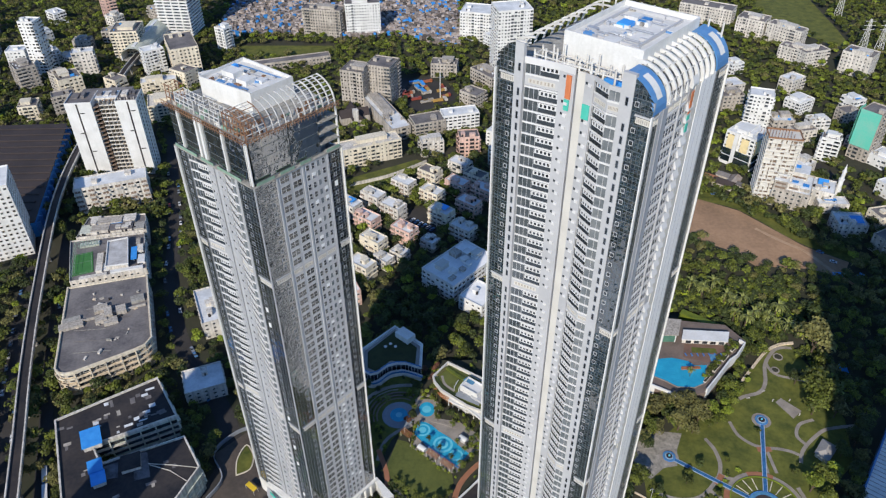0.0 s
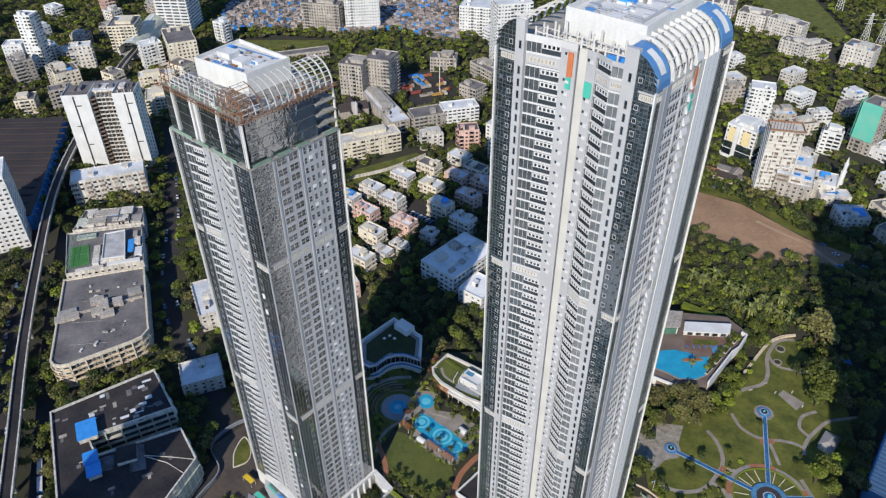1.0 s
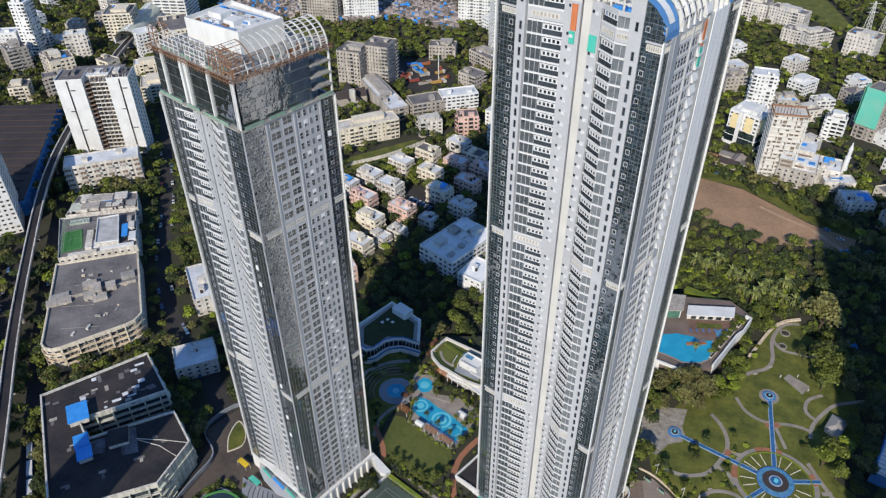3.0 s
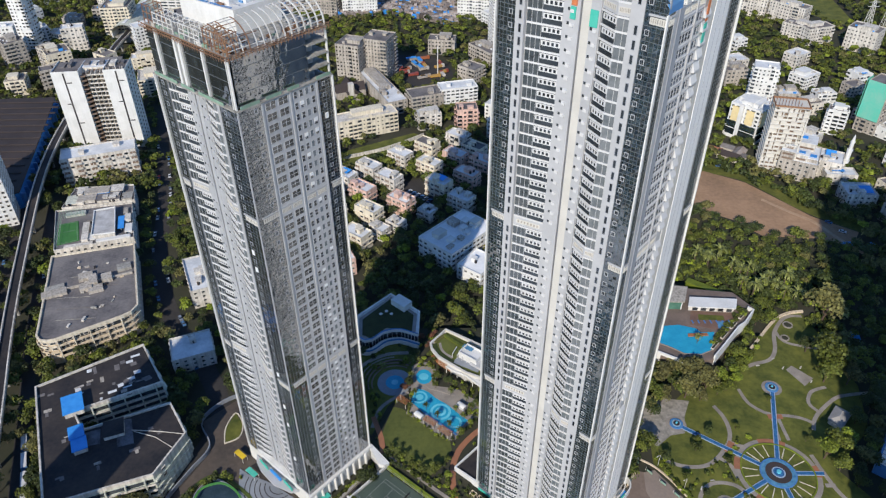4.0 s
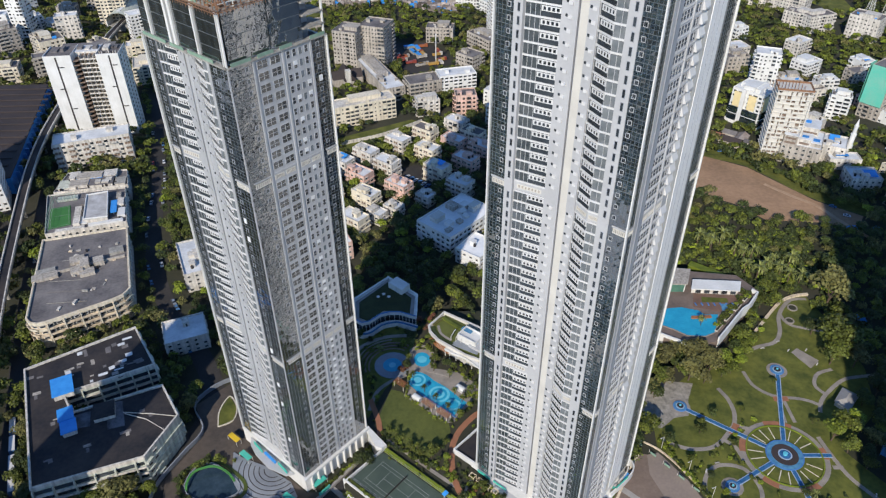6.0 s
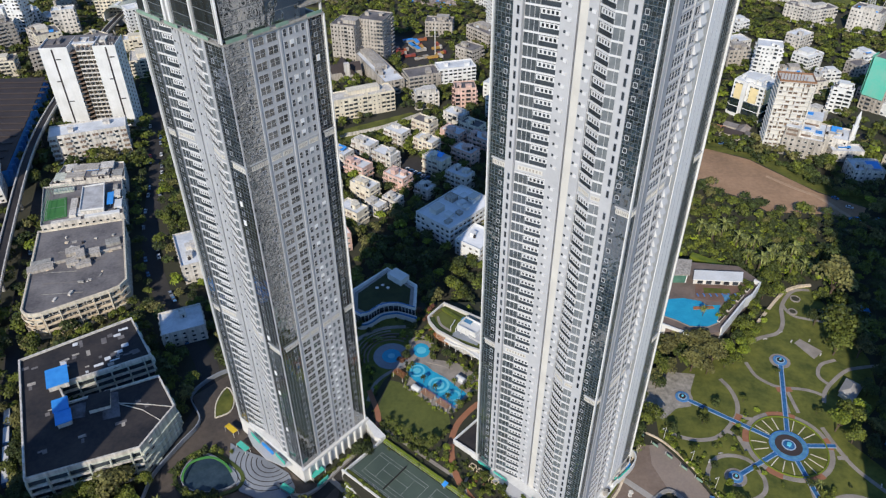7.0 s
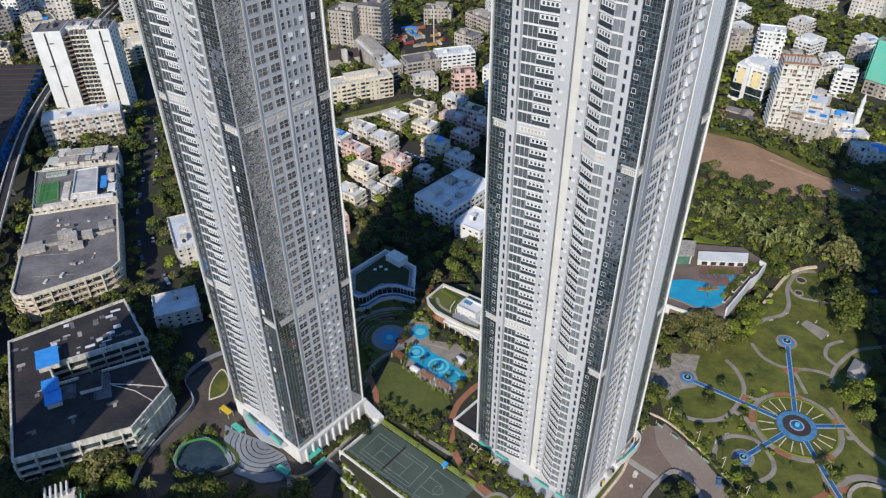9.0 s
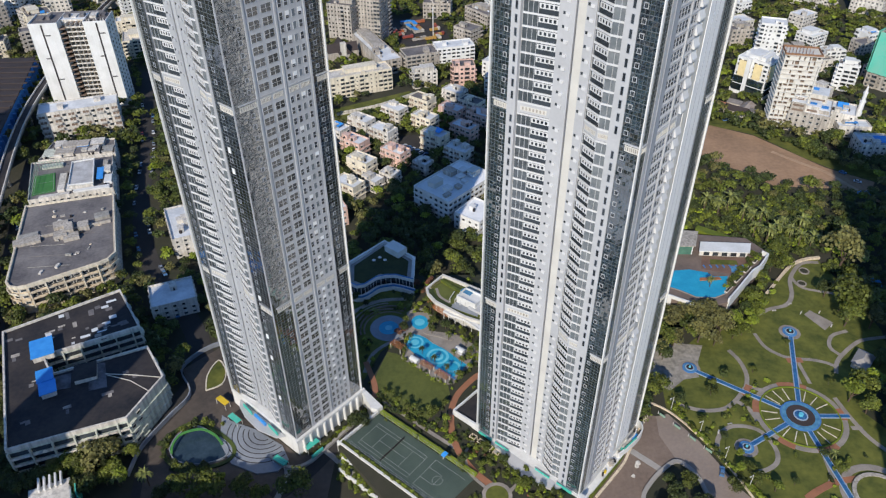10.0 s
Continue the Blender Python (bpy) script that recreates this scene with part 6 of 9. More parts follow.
sheet("colony_yard", "shaded asphalt yard between the colony houses", [(-26, 412), (-14, 416), (-2, 402), (-4, 386), (-14, 384), (-24, 398)], 0.06, ASPH, "yard")
strip("boundary_wall", "tall pale boundary wall", [(-75, 440), (-40, 455), (-12, 476)], 0.4, 2.6, OFFW, "wall", thick=2.9)

# ---- the podium garden between the towers ----
Z = DECK_Z
BLOCKED.append(DECK)
sheet("lawn", "smooth green lawn on the podium", [(-24.7, 204.6), (-21.4, 215.6), (-17.5, 214.5), (3.3, 197.0), (4.0, 192.1), (-1.2, 182.8), (-6.2, 178.4), (-22.5, 191.6), (-25.6, 200.5)], Z + 0.10, LAWN2, "lawn")
sheet("garden_bed", "planted garden bed on the podium", [(-27, 190), (-22, 185.5), (4, 165), (12, 170), (13, 176), (5, 183), (3.5, 190), (-1, 181), (-6.5, 177)], Z + 0.06, EARTH, "garden bed", block=False)
sheet("garden_bed", "planted garden bed on the podium", [(-47, 250), (-46, 224), (-30, 200), (-24, 216), (-15, 226), (-13, 240), (-10, 262), (-16, 265)], Z + 0.05, LAWN, "garden bed", block=False)
sheet("garden_bed", "planted garden bed beside the tower", [(6, 181), (14, 174), (46, 144), (44, 139), (28, 138), (8, 152), (6, 166)], Z + 0.07, EARTH, "garden bed", block=False)
sheet("pool_deck", "pale stone pool terrace", [(-14.4, 216.1), (-15.8, 211.8), (-8.8, 206.3), (1.8, 197.0), (5.6, 197.5), (16.3, 210.1), (17.9, 216.6), (7.1, 225.8), (-4, 228), (-4, 240), (-14, 240), (-14, 226)], Z + 0.12, PATHG, "terrace")
pool = thing("swimming_pool", "turquoise free-form pool with circular wave inlays", "pool")
PP = [(-14.1, 221.1), (-12.9, 224.6), (-10.7, 226.1), (-8, 225.2), (-5.8, 223.8), (-2.6, 220.3), (2.1, 216.9), (4.8, 214.1), (8, 210.6), (11.2, 207.6), (8.6, 204), (5.7, 201.0), (-1.1, 205.2), (-8.8, 212.7), (-13.7, 218.3)]
part("water", Acc().prism(PP, Z - 0.1, Z + 0.16), WATER, pool)
for cx, cy, rs in ((-10, 221, (3.6, 2.7, 1.7)), (-0.6, 212.6, (4.6, 3.5, 2.4, 1.2)), (5.4, 206.6, (3.2, 2.2))):
    for i, r_ in enumerate(rs):
        part("wave_inlay", Acc().prism([p for p in arc(cx, cy, r_, 0, 345, 23)], Z - 0.1, Z + 0.165 + 0.004 * i), WATER2 if i % 2 == 0 else WATER, pool)
part("coping", kerb_ring(list(reversed(PP)), -0.5, Z, Z + 0.24), PATHG, pool)
pool2 = thing("childrens_pool", "small turquoise round pool", "pool")
part("water", Acc().prism([(-8.2 + 3.6 * math.cos(radians(q)) - 0.9 * math.sin(radians(q)), 233.4 + 4.4 * math.sin(radians(q)) + 0.9 * math.cos(radians(q))) for q in range(0, 360, 15)], Z - 0.1, Z + 0.17), WATER, pool2)
part("wave_inlay", Acc().prism(arc(-8.3, 233.4, 2.2, 0, 345, 23), Z - 0.1, Z + 0.18), WATER2, pool2)
BLOCKED.append(arc(-21.5, 230, 10.5, 0, 345, 23))
pool3 = thing("round_pool", "sunken round blue pool with ring steps", "pool")
for i, (r_, m_) in enumerate(((8.0, PAVEB), (6.4, PATHG), (5.2, BTILE), (4.2, WATER), (1.6, WATER2))):
    part("ring_step" if i < 3 else "water", Acc().prism(arc(-21.5, 230, r_, 0, 350, 35), Z - 0.2, Z + 0.12 + 0.03 * (5 - i) if i < 3 else Z + 0.30 + i * 0.01), m_, pool3)
for r_, n_ in ((13, 20), (16, 26), (19, 30)):
    for i in range(n_):
        a_ = radians(95 + 75 * i / n_)
        tagged(part("garden_bench", Acc().prism(rect(-21.5 + r_ * math.cos(a_), 230 + r_ * math.sin(a_), 0.9, 0.5, math.degrees(a_) + 90), Z, Z + 0.5), PATHG), "short pale stone garden bench", "bench", "amphitheatre benches") if r_ == 16 else None
strip("garden_path", "curved pale garden path", [(-43, 232), (-36, 242), (-26, 248), (-14, 249)], 2.0, Z + 0.16, PATHG, "path")
strip("garden_path", "curved pale garden path", [(-30, 204), (-27.5, 214), (-22, 220), (-15, 224)], 1.6, Z + 0.17, PATHG, "path")
strip("running_track", "red jogging track", [(24, 211), (18.3, 204.3), (13.2, 199.8), (7.7, 193.0), (4.9, 186.4), (4.1, 180.0), (4.6, 172.1), (7, 164), (12, 156), (20, 148)], 2.4, Z + 0.2, BRICKP, "track")
strip("running_track", "red jogging track", [(-30, 210), (-26.8, 201.5), (-25.4, 196.5), (-25.1, 191.6), (-26.5, 186.8)], 2.2, Z + 0.2, BRICKP, "track")
strip("garden_path", "pale winding garden path", [(-24, 190), (-14, 182.5), (-4, 174), (6, 166)], 1.4, Z + 0.14, PATHG, "path")
for cx, cy in ((-10.0, 209.5), (8.7, 214.6)):
    cb_ = thing("cabana", "white fabric pool cabana", "cabana", "pool cabanas")
    part("frame", Acc().prism(rect(cx, cy, 3.6, 2.2, -40), Z + 0.1, Z + 1.9), PANEL, cb_)
    roof = Acc()
    sec = [(-1.3 * math.cos(math.pi * i / 8), 1.9 + 0.8 * math.sin(math.pi * i / 8)) for i in range(9)]
    fr_ = frame_of((cx - 1.5, cy + 1.2), (cx + 1.5, cy - 1.3))
    for (d0, z0), (d1, z1) in zip(sec[:-1], sec[1:]):
        roof.face(fp(fr_, 0, d0, Z + z0), fp(fr_, 4, d0, Z + z0), fp(fr_, 4, d1, Z + z1), fp(fr_, 0, d1, Z + z1))
    part("canopy", roof, WHITE, cb_)
for cx, cy in ((-17.2, 217.2), (-5.0, 205.4), (1.2, 200.2)):
    pg = thing("pergola", "brown timber slatted pergola by the pool", "pergola", "pool pergolas")
    for i in range(9):
        p = Vector((cx, cy)) + Vector((0.77, -0.64)) * (i - 4) * 0.7
        part("slat", Acc().prism(rect(p.x, p.y, 0.3, 3.2, -40), Z + 2.7, Z + 2.9), WOODC, pg)
    for a_, b_ in ((-2.6, -1.3), (2.6, -1.3), (2.6, 1.3), (-2.6, 1.3)):
        q = Vector((cx, cy)) + Vector((0.77, -0.64)) * a_ + Vector((0.64, 0.77)) * b_
        part("post", Acc().prism(rect(q.x, q.y, 0.25, 0.25, -40), Z, Z + 2.7), OFFW, pg)
lou = Acc().box(((0, 0), (1, 0), (0, -1)), -0.35, 0.35, -1.0, 1.0, 0.25, 0.4).box(((0, 0), (1, 0), (0, -1)), -0.3, 0.3, -0.95, -0.85, 0, 0.25).box(((0, 0), (1, 0), (0, -1)), -0.3, 0.3, 0.85, 0.95, 0, 0.25).mesh("sun_lounger")
lou.materials.append(BTILE)
for i in range(15):
    p = Vector((-8.0, 210.0)).lerp(Vector((4.5, 199.2)), i / 14)
    tagged(part("sun_lounger", lou, None, at=pose(p.x + 0.9, p.y + 1.2, Z + 0.12, 0, 0, 50)), "blue sun lounger on the pool terrace", "sun lounger", "pool sun loungers")

# clubhouse with a planted roof
CP = [(-41.8, 268), (-41.0, 254.5), (-36.5, 251.2), (-33, 252.2), (-28.3, 257.0), (-24, 258.6), (-19.3, 258.6), (-11.4, 255.2), (-11.1, 271.3), (-25.8, 285.1)]
DTURF = mat("dark_turf", (0.05, 0.058, 0.020), (0.026, 0.034, 0.012), 0.95, scale=0.15, fine=0.8)
clb = thing("clubhouse", "white clubhouse with wavy front and dark planted roof", "clubhouse")
BLOCKED.append(inset(CP, -2))
part("wall", Acc().prism(CP, 0, 10.4), WHITE, clb)
part("roof_walk", Acc().prism(inset(CP, 1.2), 10.4, 10.55), PAVE2, clb)
part("roof_garden", Acc().prism(inset(CP, 3.2), 10.5, 10.7), DTURF, clb)
part("roof_rim", ribbon(Acc(), CP + [CP[0]], 1.1, 10.3, 11.6), WHITE, clb)
part("roof_room", Acc().prism(rect(-20, 277, 9, 6, -42), 10.4, 14), WHITE, clb)
for i in range(len(CP) - 1):
    fr_ = frame_of(CP[i], CP[i + 1]); ln = (Vector(CP[i + 1]) - Vector(CP[i])).length
    n = max(1, int(ln / 1.6))
    if i < 7:
        for j in range(n):
            part("glass_panel", Acc().box(fr_, ln * j / n + 0.15, ln * (j + 1) / n - 0.15, 0.0, 0.08, 5.4, 9.6), PANE, clb)
for i in range(3):
    tagged(part("patio_table", Acc().prism(arc(-30 + i * 2.6, 270 + (i % 2) * 2, 0.9, 0, 315, 7), 11.3, 11.4).prism(arc(-30 + i * 2.6, 270 + (i % 2) * 2, 0.12, 0, 270, 3), 10.6, 11.3), WHITE), "round white patio table on the roof garden", "table", "roof garden tables")

LPn = [(-5.2, 250.0), (-4.6, 246.5), (-1.2, 241), (4.6, 236.2), (11, 231), (17.6, 227.7), (26, 226), (30, 240), (18.5, 248.5), (2.1, 259.5)]
lg = thing("lounge_pavilion", "curved garden pavilion with timber slats and a planted roof terrace", "pavilion")
BLOCKED.append(inset(LPn, -2))
part("wall", Acc().prism(LPn, 4, 9.2), OFFW, lg)
part("roof_rim", ribbon(Acc(), LPn + [LPn[0]], 1.0, 9.0, 10.6), BEIGE, lg)
part("roof_garden", Acc().prism(inset(LPn, 1.2), 9.2, 9.45), LAWN2, lg)
part("roof_room", Acc().prism(rect(14, 241, 10, 7, -38), 9.2, 12.6), WHITE, lg)
part("roof_room", Acc().prism(rect(20, 236, 12, 8, -38), 9.2, 10.9), PANEL, lg)
for i in range(len(LPn) - 1):
    fr_ = frame_of(LPn[i], LPn[i + 1]); ln = (Vector(LPn[i + 1]) - Vector(LPn[i])).length
    for j in range(int(ln / 0.7)):
        if i < 6:
            part("slat", Acc().box(fr_, j * 0.7, j * 0.7 + 0.3, 0.0, 0.3, 5, 9.0), WOODC if i < 3 else WHITE, lg)
# white triangular terrace wing beside the finished tower
wg = thing("terrace_wing", "white low wing wall beside the tower", "wall")
part("slab", Acc().prism([(5.2, 181.8), (13.8, 174.6), (15.4, 192.4)], Z, Z + 2.0), BITUM, wg)
part("rim", ribbon(Acc(), [(15.4, 192.4), (5.2, 181.8), (14.2, 174.2)], 0.7, Z, Z + 2.9), WHITE, wg)

# courts
ct = thing("sports_court", "dark green tennis and basketball court with white lines", "court")
CT = [(-34.6, 170.2), (-23.2, 182.6), (11.7, 153.4), (0.0, 141.0)]
BLOCKED.append(CT)
part("surface", Acc().prism(CT, Z, Z + 0.15), COURT, ct)
cf = frame_of(CT[0], CT[3])          # along the court
cl_ = Acc()
def court_line(u0, d0, u1, d1):
    a_, b_ = fp(cf, u0, -d0, Z + 0.17), fp(cf, u1, -d1, Z + 0.17)
    cl_.bar(a_, b_, 0.14, 0.02)
for d_ in (2.6, 4.0, 12.2, 13.6):
    court_line(4.0, d_, 27.8, d_)
for u_ in (4.0, 9.5, 22.3, 27.8):
    court_line(u_, 2.6 if u_ in (4.0, 27.8) else 4.0, u_, 13.6 if u_ in (4.0, 27.8) else 12.2)
court_line(9.5, 8.1, 22.3, 8.1)
for (u0, d0, u1, d1) in ((31, 2, 44, 2), (31, 14.5, 44, 14.5), (31, 2, 31, 14.5), (31, 5.8, 36.8, 5.8), (31, 10.7, 36.8, 10.7), (36.8, 5.8, 36.8, 10.7)):
    court_line(u0, d0, u1, d1)
pts = [(36.8 + 1.8 * math.cos(radians(a_)), 8.25 + 1.8 * math.sin(radians(a_))) for a_ in range(0, 361, 20)] 
for (u0, d0), (u1, d1) in zip(pts[:-1], pts[1:]):
    court_line(u0, d0, u1, d1)
tagged(part("court_line", cl_, SLINE, ct, "white court markings"), kind="stuff")
part("net", Acc().box(cf, 15.85, 15.95, -14.5, -1.7, Z + 0.15, Z + 1.1), BITUM, ct)
fe = Acc()
for i in range(4):
    if i != 2:
        fr_ = frame_of(CT[i], CT[(i + 1) % 4]); ln = (Vector(CT[(i + 1) % 4]) - Vector(CT[i])).length
        for j in range(int(ln / 2.5) + 1):
            fe.bar(fp(fr_, j * 2.5, 0, Z), fp(fr_, j * 2.5, 0, Z + 2.6), 0.06)
        for z in (1.2, 2.6):
            fe.bar(fp(fr_, 0, 0, Z + z), fp(fr_, ln, 0, Z + z), 0.05)
tagged(part("fence", fe, GREYP, ct, "thin steel court fence"), kind="stuff")
hp = thing("basketball_hoop", "white basketball stand with blue canopy", "hoop")
part("post", Acc().prism(rect(1.0, 161.8, 0.3, 0.3, 0), Z, Z + 3.6), STEEL, hp)
part("canopy", Acc().prism(rect(1.4, 161.2, 2.2, 1.6, 50), Z + 3.3, Z + 3.7), TARP, hp)
pw = thing("court_parapet", "white parapet and planter along the court edge", "wall")
part("wall", Acc().box(cf, -2.0, 48, 1.6, 2.2, 0, Z + 0.9), WHITE, pw)
part("planter", Acc().box(cf, -2.0, 48, 0.2, 1.6, Z - 1, Z + 0.5), LEAF, pw)
part("end_wall", Acc().box(frame_of(CT[1], CT[0]), -2.0, 18.5, 0.4, 1.0, 0, Z + 0.9), WHITE, pw)
# lower terraces beside the court
for k_, (d_, z_) in enumerate(((5.0, 3.0), (8.6, 1.6))):
    tagged(part("planter_wall", Acc().box(cf, 2 + 3 * k_, 48, d_ - 0.6, d_, 0, z_ + 0.7), WHITE), "cream low planter wall below the court", "wall", kind="structure")
    tagged(part("planted_step", Acc().box(cf, 2 + 3 * k_, 48, d_ - 3.0, d_ - 0.6, 0, z_), PAVE2 if k_ else LAWN2), "planted step below the court", "garden bed", kind="structure")
tagged(part("link_slab", Acc().prism([(-30.0, 192.0), (-29.0, 193.4), (-21.6, 184.6), (-23.4, 183.0), (-26, 184)], 0, Z + 2.2), WHITE), "white link wall from tower to court", "wall", kind="structure")

# plaza with paving arcs before the unfinished tower
sheet("plaza", "blue-grey paved plaza with arcs", [(-84, 187), (-79.8, 184.2), (-70, 180.0), (-58.4, 172.3), (-55.0, 166.0), (-58, 161), (-65.3, 160.0), (-75.6, 164.5), (-82.0, 174.3)], 0.6, PAVEB, "plaza", thick=0.6)
for r_ in (4, 6, 8, 10, 12, 14):
    pts = [p for p in arc(-66.0, 178.6, r_, 150, 318, 26) if inside(*p, [(-84, 187), (-79.8, 184.2), (-58.4, 172.3), (-55.0, 166.0), (-58, 161), (-65.3, 160.0), (-75.6, 164.5), (-82.0, 174.3)])]
    if len(pts) > 2:
        tagged(part("paving_arc", ribbon(Acc(), pts, 0.35, 0.5, 0.62), ASPH), "dark curved paving band", "paving", kind="structure")
# teardrop ring with green rim
RG = smooth_line([(-99.6, 171), (-99.0, 176), (-96.6, 179.7), (-93, 181.4), (-89.8, 180.9), (-84, 177), (-78.8, 172.4), (-77.8, 168.6), (-80.5, 166), (-86, 164.4), (-92, 164.6), (-97, 167), (-99.6, 171)], 4)
rr = thing("ramp_opening", "teardrop opening with a bright green rim over a blue-grey court", "opening")
part("floor", Acc().prism(RG[:-1], -0.3, 0.2), POND, rr)
GRIM = mat("green_rim", (0.05, 0.20, 0.05), (0.09, 0.27, 0.07), 0.6)
part("rim", ribbon(Acc(), RG, 0.35, 0.1, 1.0), PAVEB, rr)
ARCH = smooth_line([(-98.2, 168.6), (-98.3, 171.9), (-96.6, 175.8), (-92.6, 177.8), (-88.5, 178.3), (-83.7, 176.1), (-80.5, 172.9)], 5)
for i, (p, q) in enumerate(zip(ARCH[:-1], ARCH[1:])):
    z_ = 3.2 * math.sin(math.pi * (i + 0.5) / (len(ARCH) - 1)) ** 0.5
    part("arch_segment", ribbon(Acc(), [p, q], 0.8, z_ - 0.4, z_ + 0.1), GRIM, rr, "bright green curved canopy")
BLOCKED.append(inset(RG[:-1], -2))
part("bed", kerb_ring(list(reversed([(x + (x + 89) * 0.14, y + (y - 172) * 0.14) for x, y in RG[:-1]])), -1.4, 0.1, 0.8), LEAFD, rr)
isl = [(-93.4, 200.1), (-94.8, 208.7), (-92.2, 216.8), (-87.8, 210.4), (-87.8, 203.4)]
sheet("traffic_island", "planted kerbed island in the drive", isl, 0.4, LAWN, "island")
tagged(part("kerb", ribbon(Acc(), smooth_line(isl + [isl[0]], 4), 0.5, 0.1, 0.55), CREAM), "pale kerb round the island", "kerb", kind="structure")
tagged(part("boundary_wall", ribbon(Acc(), smooth_line([(-80.5, 222), (-94, 226), (-106, 212.5), (-99, 198), (-104, 186), (-110, 172), (-111, 160)]), 0.5, 0, 2.2), PAVEB), "low grey boundary wall of the drive", "wall", kind="structure")
for i, (x, y, m_, nm) in enumerate(((-84.6, 192.5, YELLOW, "yellow"), (-78.0, 183.6, TEAL, "green"), (-57.4, 164.0, TEAL, "green"), (-47.0, 171.0, TEAL, "green"))):
    tp = thing("site_shelter", nm + " sheeted site shelter at the tower foot", "shelter", "site shelters")
    R = rect(x, y, 5.5, 2.2, (-40, -40, -35, 45)[i])
    part("roof", Acc().prism(R, 2.7, 3.0), m_, tp)
    for q in R:
        part("post", Acc().bar((*q, 0), (*q, 2.7), 0.12), STEEL, tp)

# ---- second podium with a pool ----
DK2 = [(88, 236), (101.3, 243.5), (112, 236), (126.8, 239.4), (158.1, 274.6), (151.2, 287), (120, 292), (100, 290), (84, 262)]
sheet("pool_podium", "raised brown-paved pool podium", DK2, 9.0, DECKP, "podium", thick=9.2)
p4 = thing("lap_pool", "bright blue angular pool with a palm island", "pool")
part("water", Acc().prism([(97, 250), (98, 262), (107.6, 262), (116.6, 262.9), (124.3, 260.4), (126.2, 257.4), (132.8, 257.6), (127.5, 245.4), (122.2, 242.8), (114.2, 243.3), (108.7, 247.6), (103.9, 250.4)], 8.9, 9.08), WATER, p4)
part("island", Acc().prism([(119, 254.4), (129, 255), (128.6, 256.6), (119.4, 256.2)], 9.0, 9.5), WOODC, p4)
part("coping", ribbon(Acc(), [(103.9, 250.2), (108.7, 247.4), (114.2, 243.0), (122.2, 242.5), (127.8, 245.2), (133.1, 257.8)], 0.5, 8.9, 9.25), PATHG, p4)
tagged(part("podium_wall", ribbon(Acc(), [(127.1, 239.6), (133.9, 247.1), (144.7, 259.4), (149.1, 262.6), (156.2, 271.4), (154.0, 273.6)], 0.7, 5, 11.3), WHITE), "white zigzag podium wall", "wall", kind="structure")
tagged(part("podium_wall", ribbon(Acc(), [(88, 237), (101, 244), (112, 237)], 0.8, 4, 10.6), WHITE), "white podium wall by the pool", "wall", kind="structure")
pv = thing("pool_house", "white flat-roofed pool house", "pool house")
part("wall", Acc().prism([(124.2, 273.6), (146.4, 271.7), (148.8, 277), (126.2, 279)], 9, 12), OFFW, pv)
part("roof", Acc().prism([(123.4, 272.6), (146.8, 270.6), (149.8, 278), (126.2, 280)], 12, 12.5), WHITE, pv)
for u_ in range(5):
    part("opening", Acc().box(frame_of((124.2, 273.6), (146.4, 271.7)), 2 + u_ * 4.2, 4.6 + u_ * 4.2, 0, 0.06, 9.2, 11.4), PANE, pv)
kx = thing("glass_kiosk", "green-glazed two-storey kiosk with a grey roof", "kiosk")
part("glazing", Acc().prism([(113.5, 274.6), (121, 274.4), (125, 284), (118.5, 285)], 9, 14.2), mat("green_glass", (0.10, 0.22, 0.16), (0.06, 0.14, 0.11), 0.1), kx)
part("roof", Acc().prism([(112.5, 273.7), (121.6, 273.5), (126.2, 285.2), (118.0, 286.4)], 14.2, 14.8), GREYW, kx)
for q in ((113.7, 274.8), (120.8, 274.6), (124.6, 283.6), (118.6, 284.6)):
    part("post", Acc().prism(rect(*q, 0.5, 0.5, 0), 9, 14.2), WHITE, kx)

